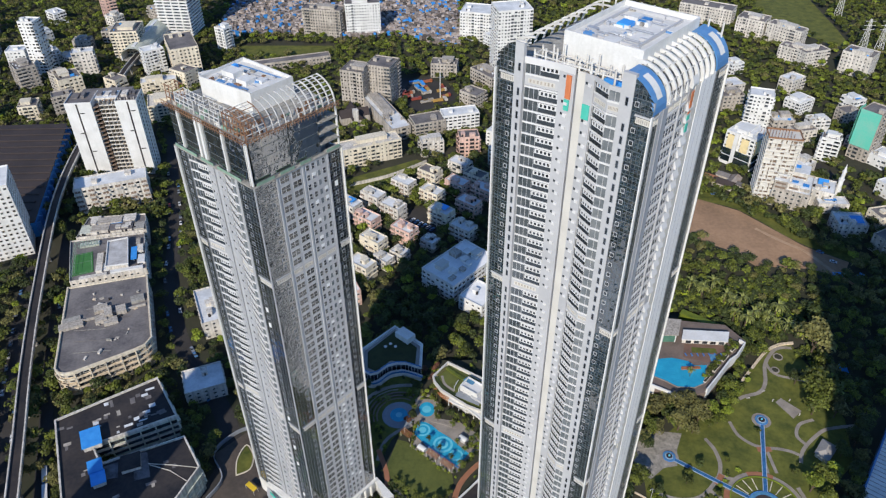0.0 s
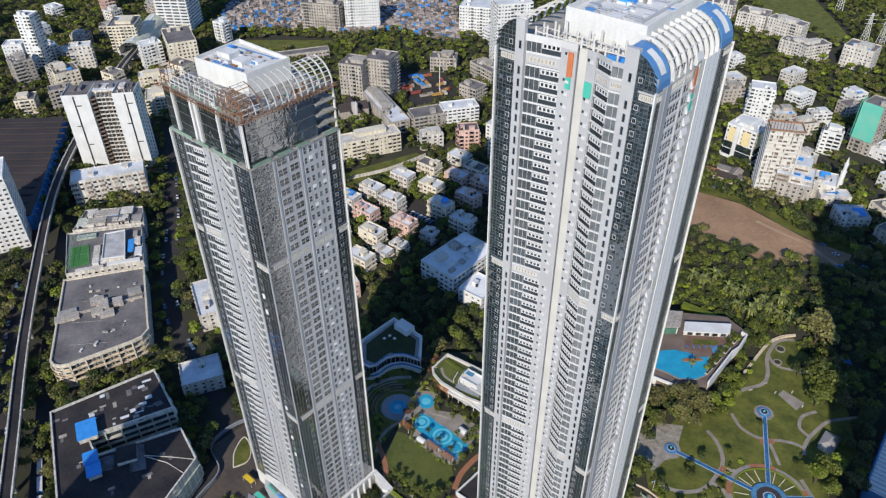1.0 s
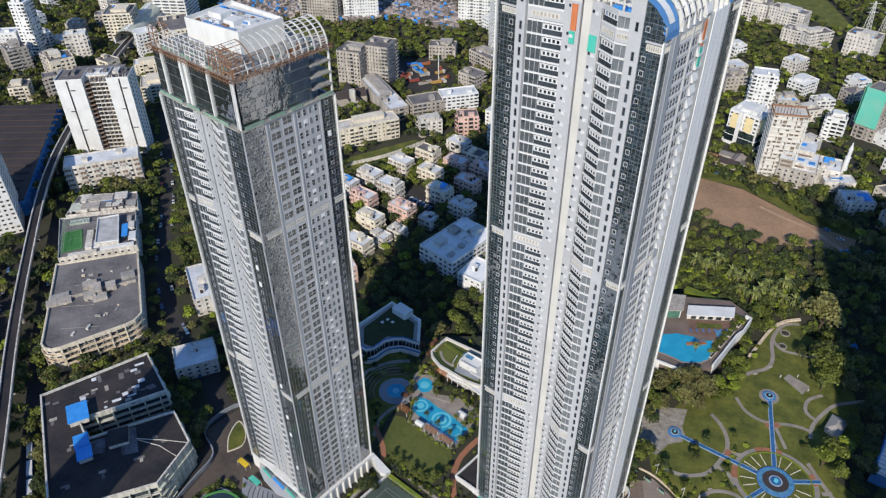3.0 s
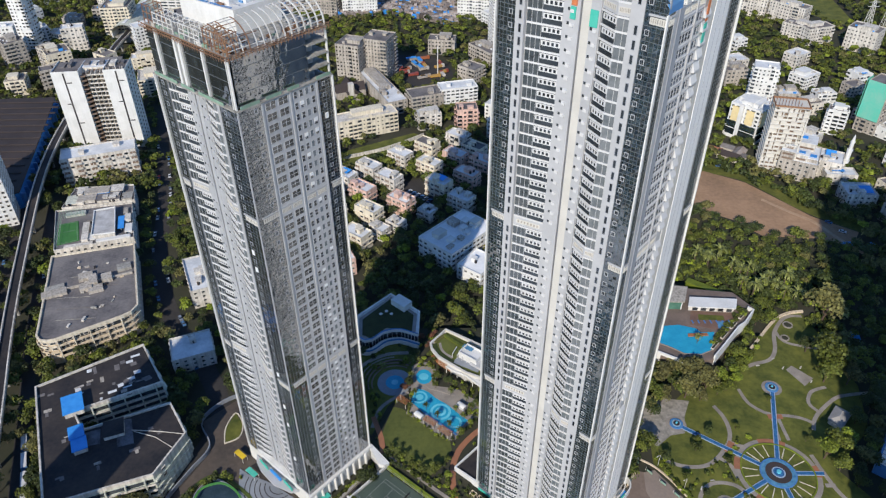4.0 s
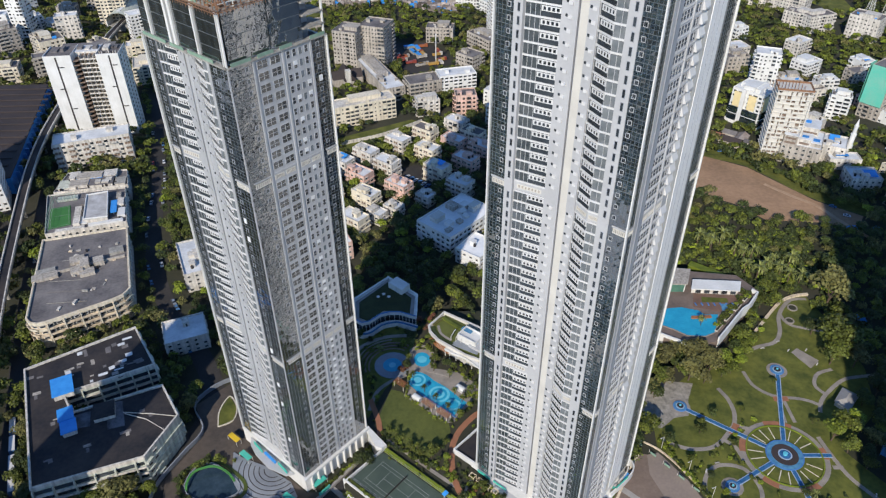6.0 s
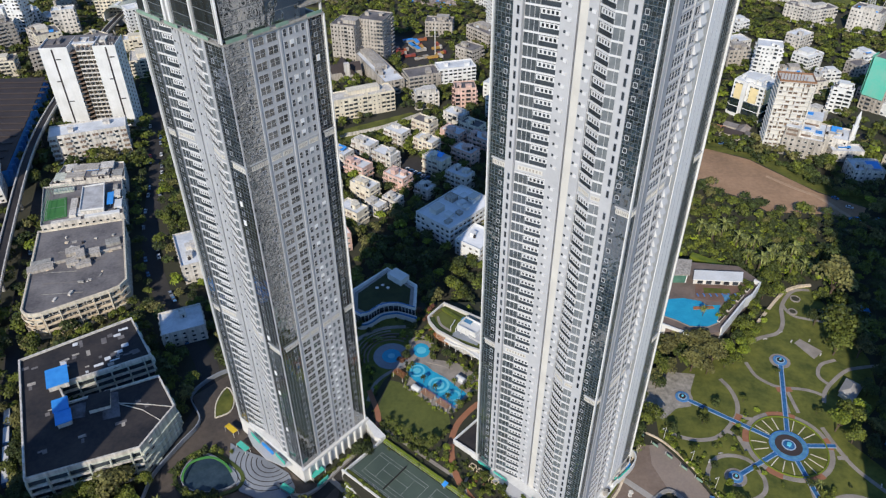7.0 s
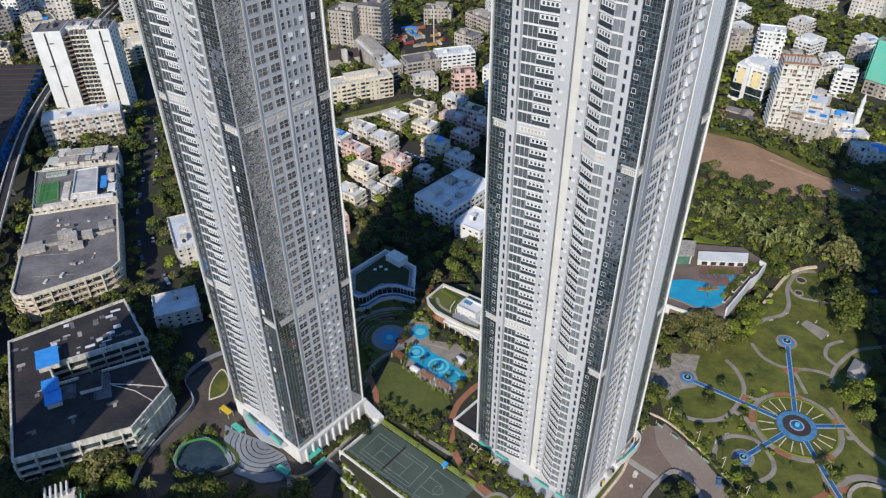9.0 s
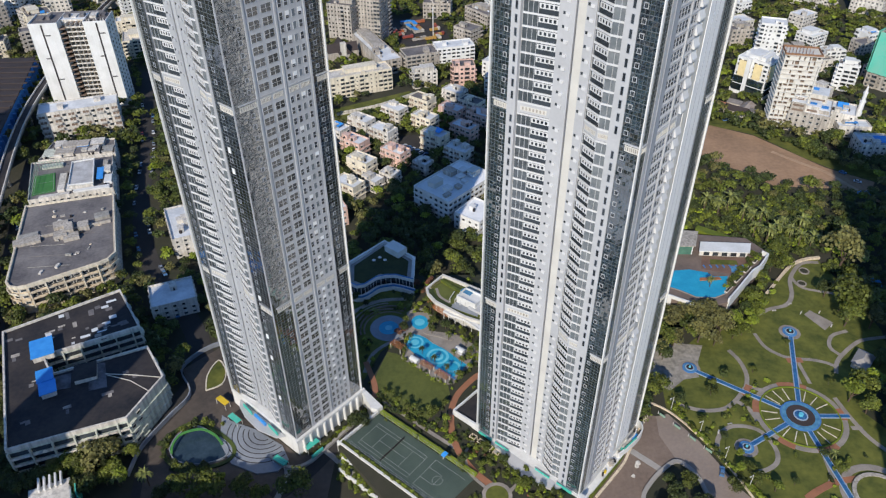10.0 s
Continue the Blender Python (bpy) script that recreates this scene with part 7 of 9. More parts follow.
# ---- park ----
sheet("park_lawn", "park lawn in uneven greens", [(89, 197), (88, 187), (96, 175), (106, 151), (112, 128), (190, 128), (175, 165), (163, 185), (186, 205), (193, 230), (190, 262), (186, 284), (170, 276), (142, 243), (130, 236), (110, 226), (94, 212)], 0.05, LAWN, "lawn", thick=0.1)
PK = 0.10
WH = (138.3, 183.0)
for k_, (pts, w_) in enumerate((
    ([(137.1, 229), (138.5, 221.2), (142.5, 216.3), (147.3, 213.8), (155.0, 212.8), (160.1, 211.2), (163.6, 208.8)], 1.6),
    ([(162.0, 205), (165, 211), (170.6, 216.6), (179.4, 223.0), (186.3, 224.9), (196, 226)], 1.7),
    ([(169, 214.6), (166.2, 219), (167.1, 223.2), (170.7, 227.4), (177.8, 229.8)], 1.6),
    ([(122.5, 219.1), (125.0, 212.6), (125.2, 204.8), (122.6, 197.5)], 1.8),
    ([(122.4, 199.6), (128.4, 196.6), (135.7, 198.4), (141, 199.8)], 1.7),
    ([(89.8, 192.3), (95.3, 188.7), (102.2, 186.5), (109.9, 187.1), (116.1, 191.1), (122.4, 198)], 1.8),
    ([(116.1, 191.1), (119.7, 187.6), (121.0, 182.1), (121.1, 179.5)], 1.8),
    ([(101.8, 164), (101.8, 168.4), (104.1, 173.9), (109.1, 178.1), (115.5, 178.5), (120.8, 175.6), (123.1, 168.0), (121.3, 162.0), (115.6, 158.6), (110.6, 158.6)], 1.7),
    ([(155.5, 192), (157.2, 182), (159.8, 172.4), (165, 164), (172, 154)], 1.8),
    ([(142.7, 241.1), (149.6, 244.7), (158.1, 247.4), (163.3, 254.0), (167.3, 265.9), (174.4, 275.2), (179.7, 278.4), (186, 278.3)], 1.9),
    ([(168.4, 266.9), (169.0, 261.8), (171.6, 258.7), (177.2, 256.7), (186, 254)], 1.6),
    ([(139.7, 166.5), (139.2, 160.5), (138.0, 154.7), (134.0, 150.9)], 1.8),
    ([(155.2, 177.0), (159.4, 176.9)], 1.8),
    ([(149, 199.6), (149, 213)], 1.5), ([(145, 199.6), (146.6, 213)], 1.5))):
    strip("park_path", "winding grey park path", pts, w_, PK + 0.004 * (k_ % 5), PATHG, "path")
ringp = arc(WH[0], WH[1], 16.2, 0, 360, 48)
tagged(part("ring_path", ribbon(Acc(), ringp, 2.0, 0, PK + 0.03), PATHG), "round park path about the fountain wheel", "path", kind="structure")
BLOCKED.append(arc(WH[0], WH[1], 18, 0, 345, 23))
for a0, a1 in ((100, 60), (-8, 12), (-90, -60), (-140, -118), (150, 172)):
    tagged(part("red_paving", ribbon(Acc(), arc(WH[0], WH[1], 16.2, a0, a1, 8), 2.6, 0, PK + 0.05), BRICKP), "red-brown paved band on the ring path", "paving", kind="structure")
for (x, y, r_) in ((148, 212.6, 0), (122.4, 196.4, 55)):
    sheet("red_paving", "red-brown paved crossing", rect(x, y, 6.4, 2.6, r_), PK + 0.06, BRICKP, "paving")
strip("red_paving", "curved red-brown paved walk", [(126, 147), (130.3, 149.6), (137.9, 153.0), (146.4, 154.6), (151.9, 153.9), (160, 150)], 2.4, PK + 0.07, BRICKP, "paving")
strip("low_wall", "brown stone garden wall", [(141.8, 243.9), (156.6, 260.0), (170.0, 274.3), (179.0, 279.9), (187.8, 281.5)], 1.3, 1.1, TAN, "wall", thick=1.3)
sheet("paved_patch", "grey cobbled plaza in the park", [(101.2, 223.6), (112.3, 222.0), (107.7, 212.7), (105.5, 203.9), (99.0, 202.7), (91.9, 196.8), (88.1, 200.5), (86.3, 207.4), (87.2, 214.8), (93.6, 222.4)], PK + 0.02, COBBLE, "plaza")
sheet("paved_patch", "grey cobbled seating pad in the park", [(163.6, 240.8), (167.2, 243.5), (174.2, 235.2), (168.5, 230.5)], PK + 0.02, PATHG, "plaza")
RIMP = mat("pale_blue_tile", (0.36, 0.45, 0.56), (0.24, 0.33, 0.46), 0.4, scale=0.6)
CHAND = mat("deep_channel_water", (0.025, 0.09, 0.22), (0.05, 0.17, 0.36), 0.08, scale=0.7, fine=2.0)
fw = thing("fountain_wheel", "blue-tiled round fountain with radial water channels", "fountain")
for i, (r_, z_, m_) in enumerate(((7.4, 0.45, BTILE), (6.9, 0.46, CHANW), (5.2, 0.62, ROOFB), (2.7, 0.75, RIMP), (2.2, 0.76, CHAND), (0.9, 1.5, WATER2))):
    part(("rim", "water", "plinth", "basin", "water", "spout")[i], Acc().prism(arc(*WH, r_, 0, 352.5, 47), 0, z_), m_, fw)
for x, y in ((152.6, 228.9), (103.6, 208.3), (112.9, 168.8), (157, 182.6), (141.2, 147)):
    d_ = (Vector((x, y)) - Vector(WH)).normalized()
    a_ = Vector(WH) + d_ * 7.2
    part("channel", ribbon(Acc(), [tuple(a_), (x, y)], 2.1, 0, 0.26), RIMP, fw, "pale stone channel edges")
    part("channel_water", ribbon(Acc(), [tuple(a_), (x, y)], 1.45, 0, 0.30), CHAND, fw)
    BLOCKED.extend(rect(*(a_.lerp(Vector((x, y)), q / 8)), 3, 3, 0) for q in range(9))
for a_ in range(6, 366, 18):
    t_ = radians(a_)
    if all(abs((a_ - c_ + 180) % 360 - 180) > 11 for c_ in (72.7, 143.9, 209.2, 358.8, 274.6)):
        part("ray", ribbon(Acc(), [(WH[0] + 8.2 * math.cos(t_), WH[1] + 8.2 * math.sin(t_)), (WH[0] + 14.2 * math.cos(t_), WH[1] + 14.2 * math.sin(t_))], 0.36, 0, 0.14), CREAM, fw)
for x, y, r_ in ((152.6, 229.5, 3.0), (103.0, 208.8, 2.9), (112.5, 168.6, 2.7)):
    fo = thing("round_fountain", "small round blue-tiled fountain basin", "fountain", "small park fountains")
    part("apron", Acc().prism(arc(x, y, r_ + 1.5, 0, 345, 23), 0, 0.17), PATHG, fo)
    part("rim", Acc().prism(arc(x, y, r_, 0, 345, 23), 0, 0.6), BTILE, fo)
    part("water", Acc().prism(arc(x, y, r_ - 0.5, 0, 345, 23), 0, 0.62), CHANW, fo)
    part("basin_rim", Acc().prism(arc(x, y, r_ - 1.1, 0, 345, 23), 0, 0.8), RIMP, fo)
    part("basin", Acc().prism(arc(x, y, r_ - 1.5, 0, 345, 23), 0, 0.9), BITUM, fo)
    part("spout", Acc().prism(arc(x, y, 0.5, 0, 300, 5), 0, 1.4), WATER2, fo)
tagged(part("ring_hedge", ribbon(Acc(), arc(WH[0], WH[1], 14.8, 0, 360, 48), 0.45, 0, 0.5), LEAFB), "thin clipped hedge ring about the fountain wheel", "hedge", kind="structure")
hut = thing("park_hut", "small park hut with a pale hipped roof", "hut")
HP = [(168.7, 208.7), (173.0, 203.3), (181.0, 211.6), (175.8, 216.5)]
BLOCKED.append(inset(HP, -2))
part("wall", Acc().prism(inset(HP, 0.8), 0, 2.8), OFFW, hut)
hc = sum((Vector(p) for p in HP), Vector((0, 0))) / 4
rfa = Acc()
r0, r1 = hc.lerp(Vector(HP[0]).lerp(Vector(HP[1]), 0.5), 0.35), hc.lerp(Vector(HP[2]).lerp(Vector(HP[3]), 0.5), 0.35)
rfa.face((*HP[0], 2.8), (*HP[1], 2.8), (*r0, 4.8)).face((*HP[1], 2.8), (*HP[2], 2.8), (*r1, 4.8), (*r0, 4.8)).face((*HP[2], 2.8), (*HP[3], 2.8), (*r1, 4.8)).face((*HP[3], 2.8), (*HP[0], 2.8), (*r0, 4.8), (*r1, 4.8))
part("roof", rfa, PAVE2, hut)
bench = Acc().box(((0, 0), (1, 0), (0, -1)), -0.9, 0.9, -0.25, 0.25, 0.35, 0.45).box(((0, 0), (1, 0), (0, -1)), -0.8, -0.65, -0.2, 0.2, 0, 0.35).box(((0, 0), (1, 0), (0, -1)), 0.65, 0.8, -0.2, 0.2, 0, 0.35).mesh("bench")
bench.materials.append(OFFW)
for x, y, r_ in ((160, 247.8, 20), (151, 243.4, 10), (162.6, 241.8, 50), (172.4, 233, 50), (110, 179.6, 10), (104.6, 176, 60), (166, 164, 60), (168.6, 160, 60), (171, 242, 50)):
    tagged(part("bench", bench, None, at=pose(x, y, 0.05, 0, 0, r_)), "short white stone park bench", "bench", "park benches")
# edge of the tower road: hedge, kerb and barriers
strip("kerb", "orange-striped kerb along the road edge", [(80, 192), (88.6, 186.0), (96.4, 174.7), (102.2, 163.0), (106.6, 150.8), (110, 136)], 0.7, 0.5, TAN, "kerb", thick=0.6)
for i in range(5):
    p = Vector((81, 189)).lerp(Vector((98, 167)), i / 4)
    bt = thing("construction_hoarding", "short green sheet hoarding by the road", "hoarding", "road hoardings")
    part("sheet", Acc().prism(rect(p.x, p.y, 2.6, 0.15, -50), 0.4, 1.5), NETG, bt)
    part("post", Acc().prism(rect(p.x - 1.2, p.y + 1.5, 0.15, 0.15, 0), 0.1, 2.0), STEEL, bt)
# white ribbed sheds at the park's edge
sd = thing("ribbed_shed", "long white ribbed sheet roof beyond the park", "shed")
for off in (0.0, 15.0):
    fr_ = frame_of((177 + off * 0.8, 183 - off * 0.6), (214 + off * 0.8, 229 - off * 0.6))
    # blue in the wall colour stands in for its shaded side
    part("wall", Acc().box(fr_, 0, 58, -0.3, 11, 0, 7.2), BLUEP, sd)
    part("roof", Acc().box(fr_, -0.5, 58.5, 0.4, 11.6, 7.2, 7.6), WHITE, sd)
    for i in range(24):
        part("rib", Acc().box(fr_, i * 2.45, i * 2.45 + 0.25, 0.4, 11.6, 7.6, 7.8), GREYW, sd)
BLOCKED.append([(168, 172), (196, 160), (236, 215), (212, 236)])
# half-built white villa at the lower edge
vl = thing("white_villa", "white half-built villa with concrete ribs", "house")
BLOCKED.append(rect(-131, 149, 16, 14, 24))
part("wall", Acc().prism(rect(-131, 147, 13, 10, 24), 0, 8), WHITE, vl)
part("roof", Acc().prism(rect(-131, 147, 12.4, 9.4, 24), 8, 8.2), OFFW, vl)
for i in range(5):
    part("rib", Acc().prism(rect(-136 + i * 1.6, 150.6 + i * 0.7, 0.6, 5.5, 24), 8, 9.4), WHITE, vl)
part("net", Acc().prism(rect(-123.6, 150, 0.3, 6, 24), 0, 8.5), TEAL, vl)

# ---- vehicles ----
def car(x, y, r_, m_, nm):
    c_ = thing("car", nm + " car parked by the street", "car", "parked cars")
    M = pose(x, y, 0.14, 0, 0, r_)
    body = Acc()
    fr0 = ((0, 0), (1, 0), (0, -1))
    body.box(fr0, -2.1, 2.1, -0.85, 0.85, 0.3, 0.85)
    cab = Acc()
    k = [(-1.5, -0.78, 0.85), (1.0, -0.78, 0.85), (1.0, 0.78, 0.85), (-1.5, 0.78, 0.85), (-1.1, -0.65, 1.42), (0.4, -0.65, 1.42), (0.4, 0.65, 1.42), (-1.1, 0.65, 1.42)]
    cab.v = k; cab.f = [(0, 1, 5, 4), (1, 2, 6, 5), (2, 3, 7, 6), (3, 0, 4, 7), (4, 5, 6, 7), (3, 2, 1, 0)]
    part("body", body, m_, c_); part("cabin", cab, PANE, c_)
    part("roof_panel", Acc().box(fr0, -1.05, 0.35, -0.62, 0.62, 1.42, 1.46), m_, c_)
    for a_ in (-1.3, 1.3):
        for b_ in (-0.8, 0.8):
            w_ = Acc()
            w_.v = [(a_ + 0.32 * math.cos(radians(q)), b_ + s_, 0.32 + 0.32 * math.sin(radians(q))) for s_ in (-0.1, 0.1) for q in range(0, 360, 45)]
            w_.f = [(i, (i + 1) % 8, 8 + (i + 1) % 8, 8 + i) for i in range(8)] + [tuple(range(8)), tuple(range(15, 7, -1))]
            part("wheel", w_, BITUM, c_)
    c_.matrix_basis = M
    return c_


CARW = mat("white_car_paint", (0.72, 0.73, 0.75), None, 0.25)
CARB = mat("blue_car_paint", (0.10, 0.22, 0.42), None, 0.25)
CARS_ = mat("silver_car_paint", (0.45, 0.48, 0.52), None, 0.25, metal=0.5)
CARR = mat("red_car_paint", (0.35, 0.03, 0.03), None, 0.3)
first = {m_: car(0, -200 - i * 6, 0, m_, nm) for i, (m_, nm) in enumerate(((CARW, "small white"), (CARB, "small blue"), (CARS_, "small silver"), (CARR, "small red")))}
line = smooth_line(STREET)
rnd = random.Random(5)
spots = []
for i in range(6, len(line) - 6, 1):
    p, q = Vector(line[i]), Vector(line[i + 1])
    t_ = (q - p).normalized()
    for s_ in (-3.4, 3.4):
        if p.y > 232 and rnd.random() < 0.30:
            spots.append((p.x - t_.y * s_, p.y + t_.x * s_, math.degrees(math.atan2(t_.y, t_.x))))
for m_ in (-13.2, -6.4, 9.6):
    ln_ = beside(RUN, m_)
    for p, q in zip(ln_[:-1], ln_[1:]):
        n_ = int((Vector(q) - Vector(p)).length / 5.6)
        for k in range(n_):
            if rnd.random() < (0.6 if m_ < -10 else 0.3):
                c = Vector(p).lerp(Vector(q), (k + 0.5) / n_)
                if c.y < 330:
                    spots.append((c.x, c.y, math.degrees(math.atan2(q[1] - p[1], q[0] - p[0]))))
spots += [(-20 + 2.6 * i, 400 - 2.2 * i, 50) for i in range(6)] + [(100, 158, 70), (240, 352, -30), (236, 362, -40), (196, 425, -30), (190, 430, 10)]
keys_ = list(first)
for i, (x, y, r_) in enumerate(spots):
    m_ = rnd.choice((0, 0, 0, 1, 1, 2, 2)) if i > 3 else i
    if i < 4:
        first[keys_[i]].matrix_basis = pose(x, y, 0.14, 0, 0, r_)
    else:
        copy_thing(first[keys_[m_]], pose(x, y, 0.14, 0, 0, r_))
for i in range(4):
    bu = thing("bus", "blue and white bus parked beside the block", "bus", "parked buses")
    x, y, r_ = -178.5 + i * 4.2, 200 - i * 9.5, -66
    part("body", Acc().prism(rect(x, y, 8.5, 2.5, r_), 0.5, 2.9), CARB, bu)
    part("roof", Acc().prism(rect(x, y, 8.0, 2.2, r_), 2.9, 3.15), CARW, bu)
    part("window_band", Acc().prism(rect(x, y, 8.1, 2.54, r_), 1.6, 2.4), PANE, bu)
    for a_ in (-2.8, 2.8):
        q = Vector((math.cos(radians(r_)), math.sin(radians(r_)))) * a_
        part("axle", Acc().prism(rect(x + q.x, y + q.y, 0.9, 2.4, r_), 0.0, 0.9), BITUM, bu)
# green sports roof on the white low building
PITCH = [(-213.8, 326.6), (-203.4, 331.2), (-211.2, 350.4), (-220.8, 346.8)]
gt = tagged(part("roof_pitch", Acc().prism(PITCH, 13.05, 13.3), TURF), "small green artificial pitch on a roof", "sports pitch")
pl_ = Acc()
for i in range(4):
    a_, b_ = Vector(offset(PITCH, 0.8)[i]), Vector(offset(PITCH, 0.8)[(i + 1) % 4])
    pl_.bar((*a_, 13.31), (*b_, 13.31), 0.16, 0.03)
pl_.bar((-215.5, 338.5, 13.31), (-208.5, 341.5, 13.31), 0.16, 0.03)
tagged(part("pitch_line", pl_, SLINE, gt, "white pitch markings"), kind="stuff")

# ---- towers added out of view beside the flight, to shade park, streets and forecourt ----
for x, y, w_, h_, rot in ((159.5, 79.3, 44, 205, -45), (-181, 64, 25, 152, -19.5), (-108, 96, 52, 32, 0), (-68, 104, 28, 36, 0), (-272, 140, 34, 66, 20), (-300, 205, 30, 60, 20)):
    nb = thing("neighbour_tower", "unseen tower block added to cast shade", "tower", "neighbouring towers")
    NP = rect(x, y, w_, w_ * 0.8, rot)
    lv = [(0, NP)]
    for k in range(int(h_ / 6.5)):
        z = 4 + k * 6.5
        lv += [(z, NP), (z, offset(NP, -0.8)), (z + 0.6, offset(NP, -0.8)), (z + 0.6, NP)]
    part("wall", rings(lv + [(h_, NP)]), PANEL, nb)
    for i in range(4):
        fr_ = frame_of(NP[i], NP[(i + 1) % 4]); ln = (Vector(NP[(i + 1) % 4]) - Vector(NP[i])).length
        part("glass_front", Acc().box(fr_, ln * 0.08, ln * 0.4, -0.1, 0.3, 4, h_ - 2), GLASS, nb)
        part("glass_front", Acc().box(fr_, ln * 0.6, ln * 0.92, -0.1, 0.3, 4, h_ - 2), GLASS, nb)

# unseen town blocks added behind the flight, for the glass to reflect
rnd = random.Random(91)
for nm, m_, share, lab in (("town_blocks", OFFW, 0.40, "unseen pale town blocks added for the glass to reflect"), ("town_blocks", GREYW, 0.3, "unseen grey town blocks added for the glass to reflect"), ("town_blocks", ROOFG, 0.3, "unseen dark town blocks added for the glass to reflect")):
    a_ = Acc()
    for i in range(int(420 * share)):
        x, y = rnd.uniform(-420, 420), rnd.uniform(-420, 118)
        if abs(x) < 45 and abs(y) < 40:
            continue
        if 120 < x < 210 and 40 < y:
            continue
        a_.prism(rect(x, y, rnd.uniform(9, 24), rnd.uniform(8, 18), rnd.uniform(-40, 40)), 0, rnd.uniform(5, 26))
    tagged(part(nm, a_, m_), lab, "buildings", kind="stuff")

# ---- ground works beside the finished tower ----
sheet("driveway", "dark brown driveway beside the tower foot", [(46.6, 141), (73.5, 175.5), (79, 185), (83, 184), (81.9, 174.9), (85.4, 163.4), (78.6, 159.2), (73.4, 154.2), (69.4, 148), (68, 128), (48, 128)], 0.16, DRIVE, "drive")
ISL = smooth_line([(68, 128), (69.2, 140), (69.7, 148.2), (73.9, 154.2), (79.1, 159.1), (84.6, 162.7), (88.3, 160.6), (91, 155.2), (92, 149.4), (94, 138), (96, 128)], 5)
sheet("planted_island", "dark planted island inside the curved ramp", ISL, 0.3, EARTH, "garden bed", block=False)
tagged(part("ramp_kerb", ribbon(Acc(), ISL, 1.5, 0, 0.9), PAVE2), "pale curved concrete kerb round the planted island", "kerb", kind="structure")
sheet("crossing_strip", "pale paved strip across the driveway", [(67.9, 168.0), (70.0, 166.2), (77.9, 158.6), (79.4, 160.6), (71.2, 168.4), (69.6, 169.6)], 0.2, PAVE2, "paving")
tagged(part("drain", ribbon(Acc(), smooth_line([(53.5, 148.6), (65.0, 161.2), (68.9, 167.3), (74.5, 176.5), (79.5, 184)]), 0.9, 0, 0.55), TAN), "low brown kerb along the driveway", "kerb", kind="structure")
tagged(part("kerb_planting", ribbon(Acc(), smooth_line([(51.5, 148.6), (62.5, 161.0), (66.6, 166.4)]), 1.3, 0, 0.7), LEAF), "clipped low hedge along the driveway", "hedge", kind="structure")
rp = thing("corner_ramp", "curved white ramp wall at the tower corner with a green net", "wall")
part("wall", ribbon(Acc(), smooth_line([(64, 164), (69.2, 168.4), (73.2, 172.2), (75.4, 175.6), (75.2, 178.6), (73.6, 180.6)]), 0.5, 0, 3.4), WHITE, rp)
part("wall", ribbon(Acc(), smooth_line([(68, 168.6), (71.8, 172.6), (73.2, 176.0), (73.0, 178.6)]), 0.4, 0, 4.6), OFFW, rp)
part("net", ribbon(Acc(), [(66.5, 166.0), (69.6, 168.8), (72.0, 170.9)], 0.25, 0.6, 4.2), TEAL, rp, "green safety net")
part("tarpaulin", ribbon(Acc(), [(70.0, 170.6), (72.4, 173.0)], 1.2, 3.0, 3.6), TARP, rp, "blue tarpaulin")
part("apron", Acc().prism([(47, 145.2), (52.9, 150.6), (64.5, 163.4), (73.0, 173.0), (72, 176), (46.6, 146.4)], 0, 1.6), WHITE, rp)
rnd = random.Random(33)
for i in range(12):
    u = rnd.uniform(0.15, 0.85)
    p = Vector((52, 150.5)).lerp(Vector((70, 171.5)), u)
    tagged(part("stacked_crate", Acc().prism(rect(p.x, p.y, rnd.uniform(0.8, 2.2), rnd.uniform(0.6, 1.4), rnd.uniform(0, 90)), 1.6, 1.6 + rnd.uniform(0.4, 1.5)), rnd.choice((GREYW, OFFW, CONC, YELLOW, BITUM, TEAL))), "stack of building material at the tower foot", "crate", "site materials")
for i in range(9):
    p = Vector((57, 136)).lerp(Vector((72, 164)), rnd.random())
    tagged(part("rubble_pile", Acc().prism([(p.x + rnd.uniform(0.5, 1.1) * math.cos(k), p.y + rnd.uniform(0.5, 1.1) * math.sin(k)) for k in (0, 1.1, 2.2, 3.3, 4.4, 5.5)], 0.1, 0.16 + rnd.uniform(0.15, 0.4)), OFFW), "small pale heap of rubble on the driveway", "rubble", "rubble heaps")


def lamp_post(x, y, h=7.0):
    lp_ = thing("street_lamp", "slim grey street lamp with a short arm", "street lamp", "park road lamps")
    part("pole", Acc().prism(arc(x, y, 0.10, 0, 300, 5), 0, h), STEEL, lp_)
    part("arm", Acc().bar((x, y, h), (x - 1.3, y - 0.8, h + 0.25), 0.1), STEEL, lp_)
    part("head", Acc().prism(rect(x - 1.5, y - 0.9, 0.7, 0.3, 30), h + 0.15, h + 0.32), WHITE, lp_)


for x, y in ((89.6, 187.2), (97.4, 175.7), (103.2, 164.0), (107.6, 151.8)):
    lamp_post(x, y)
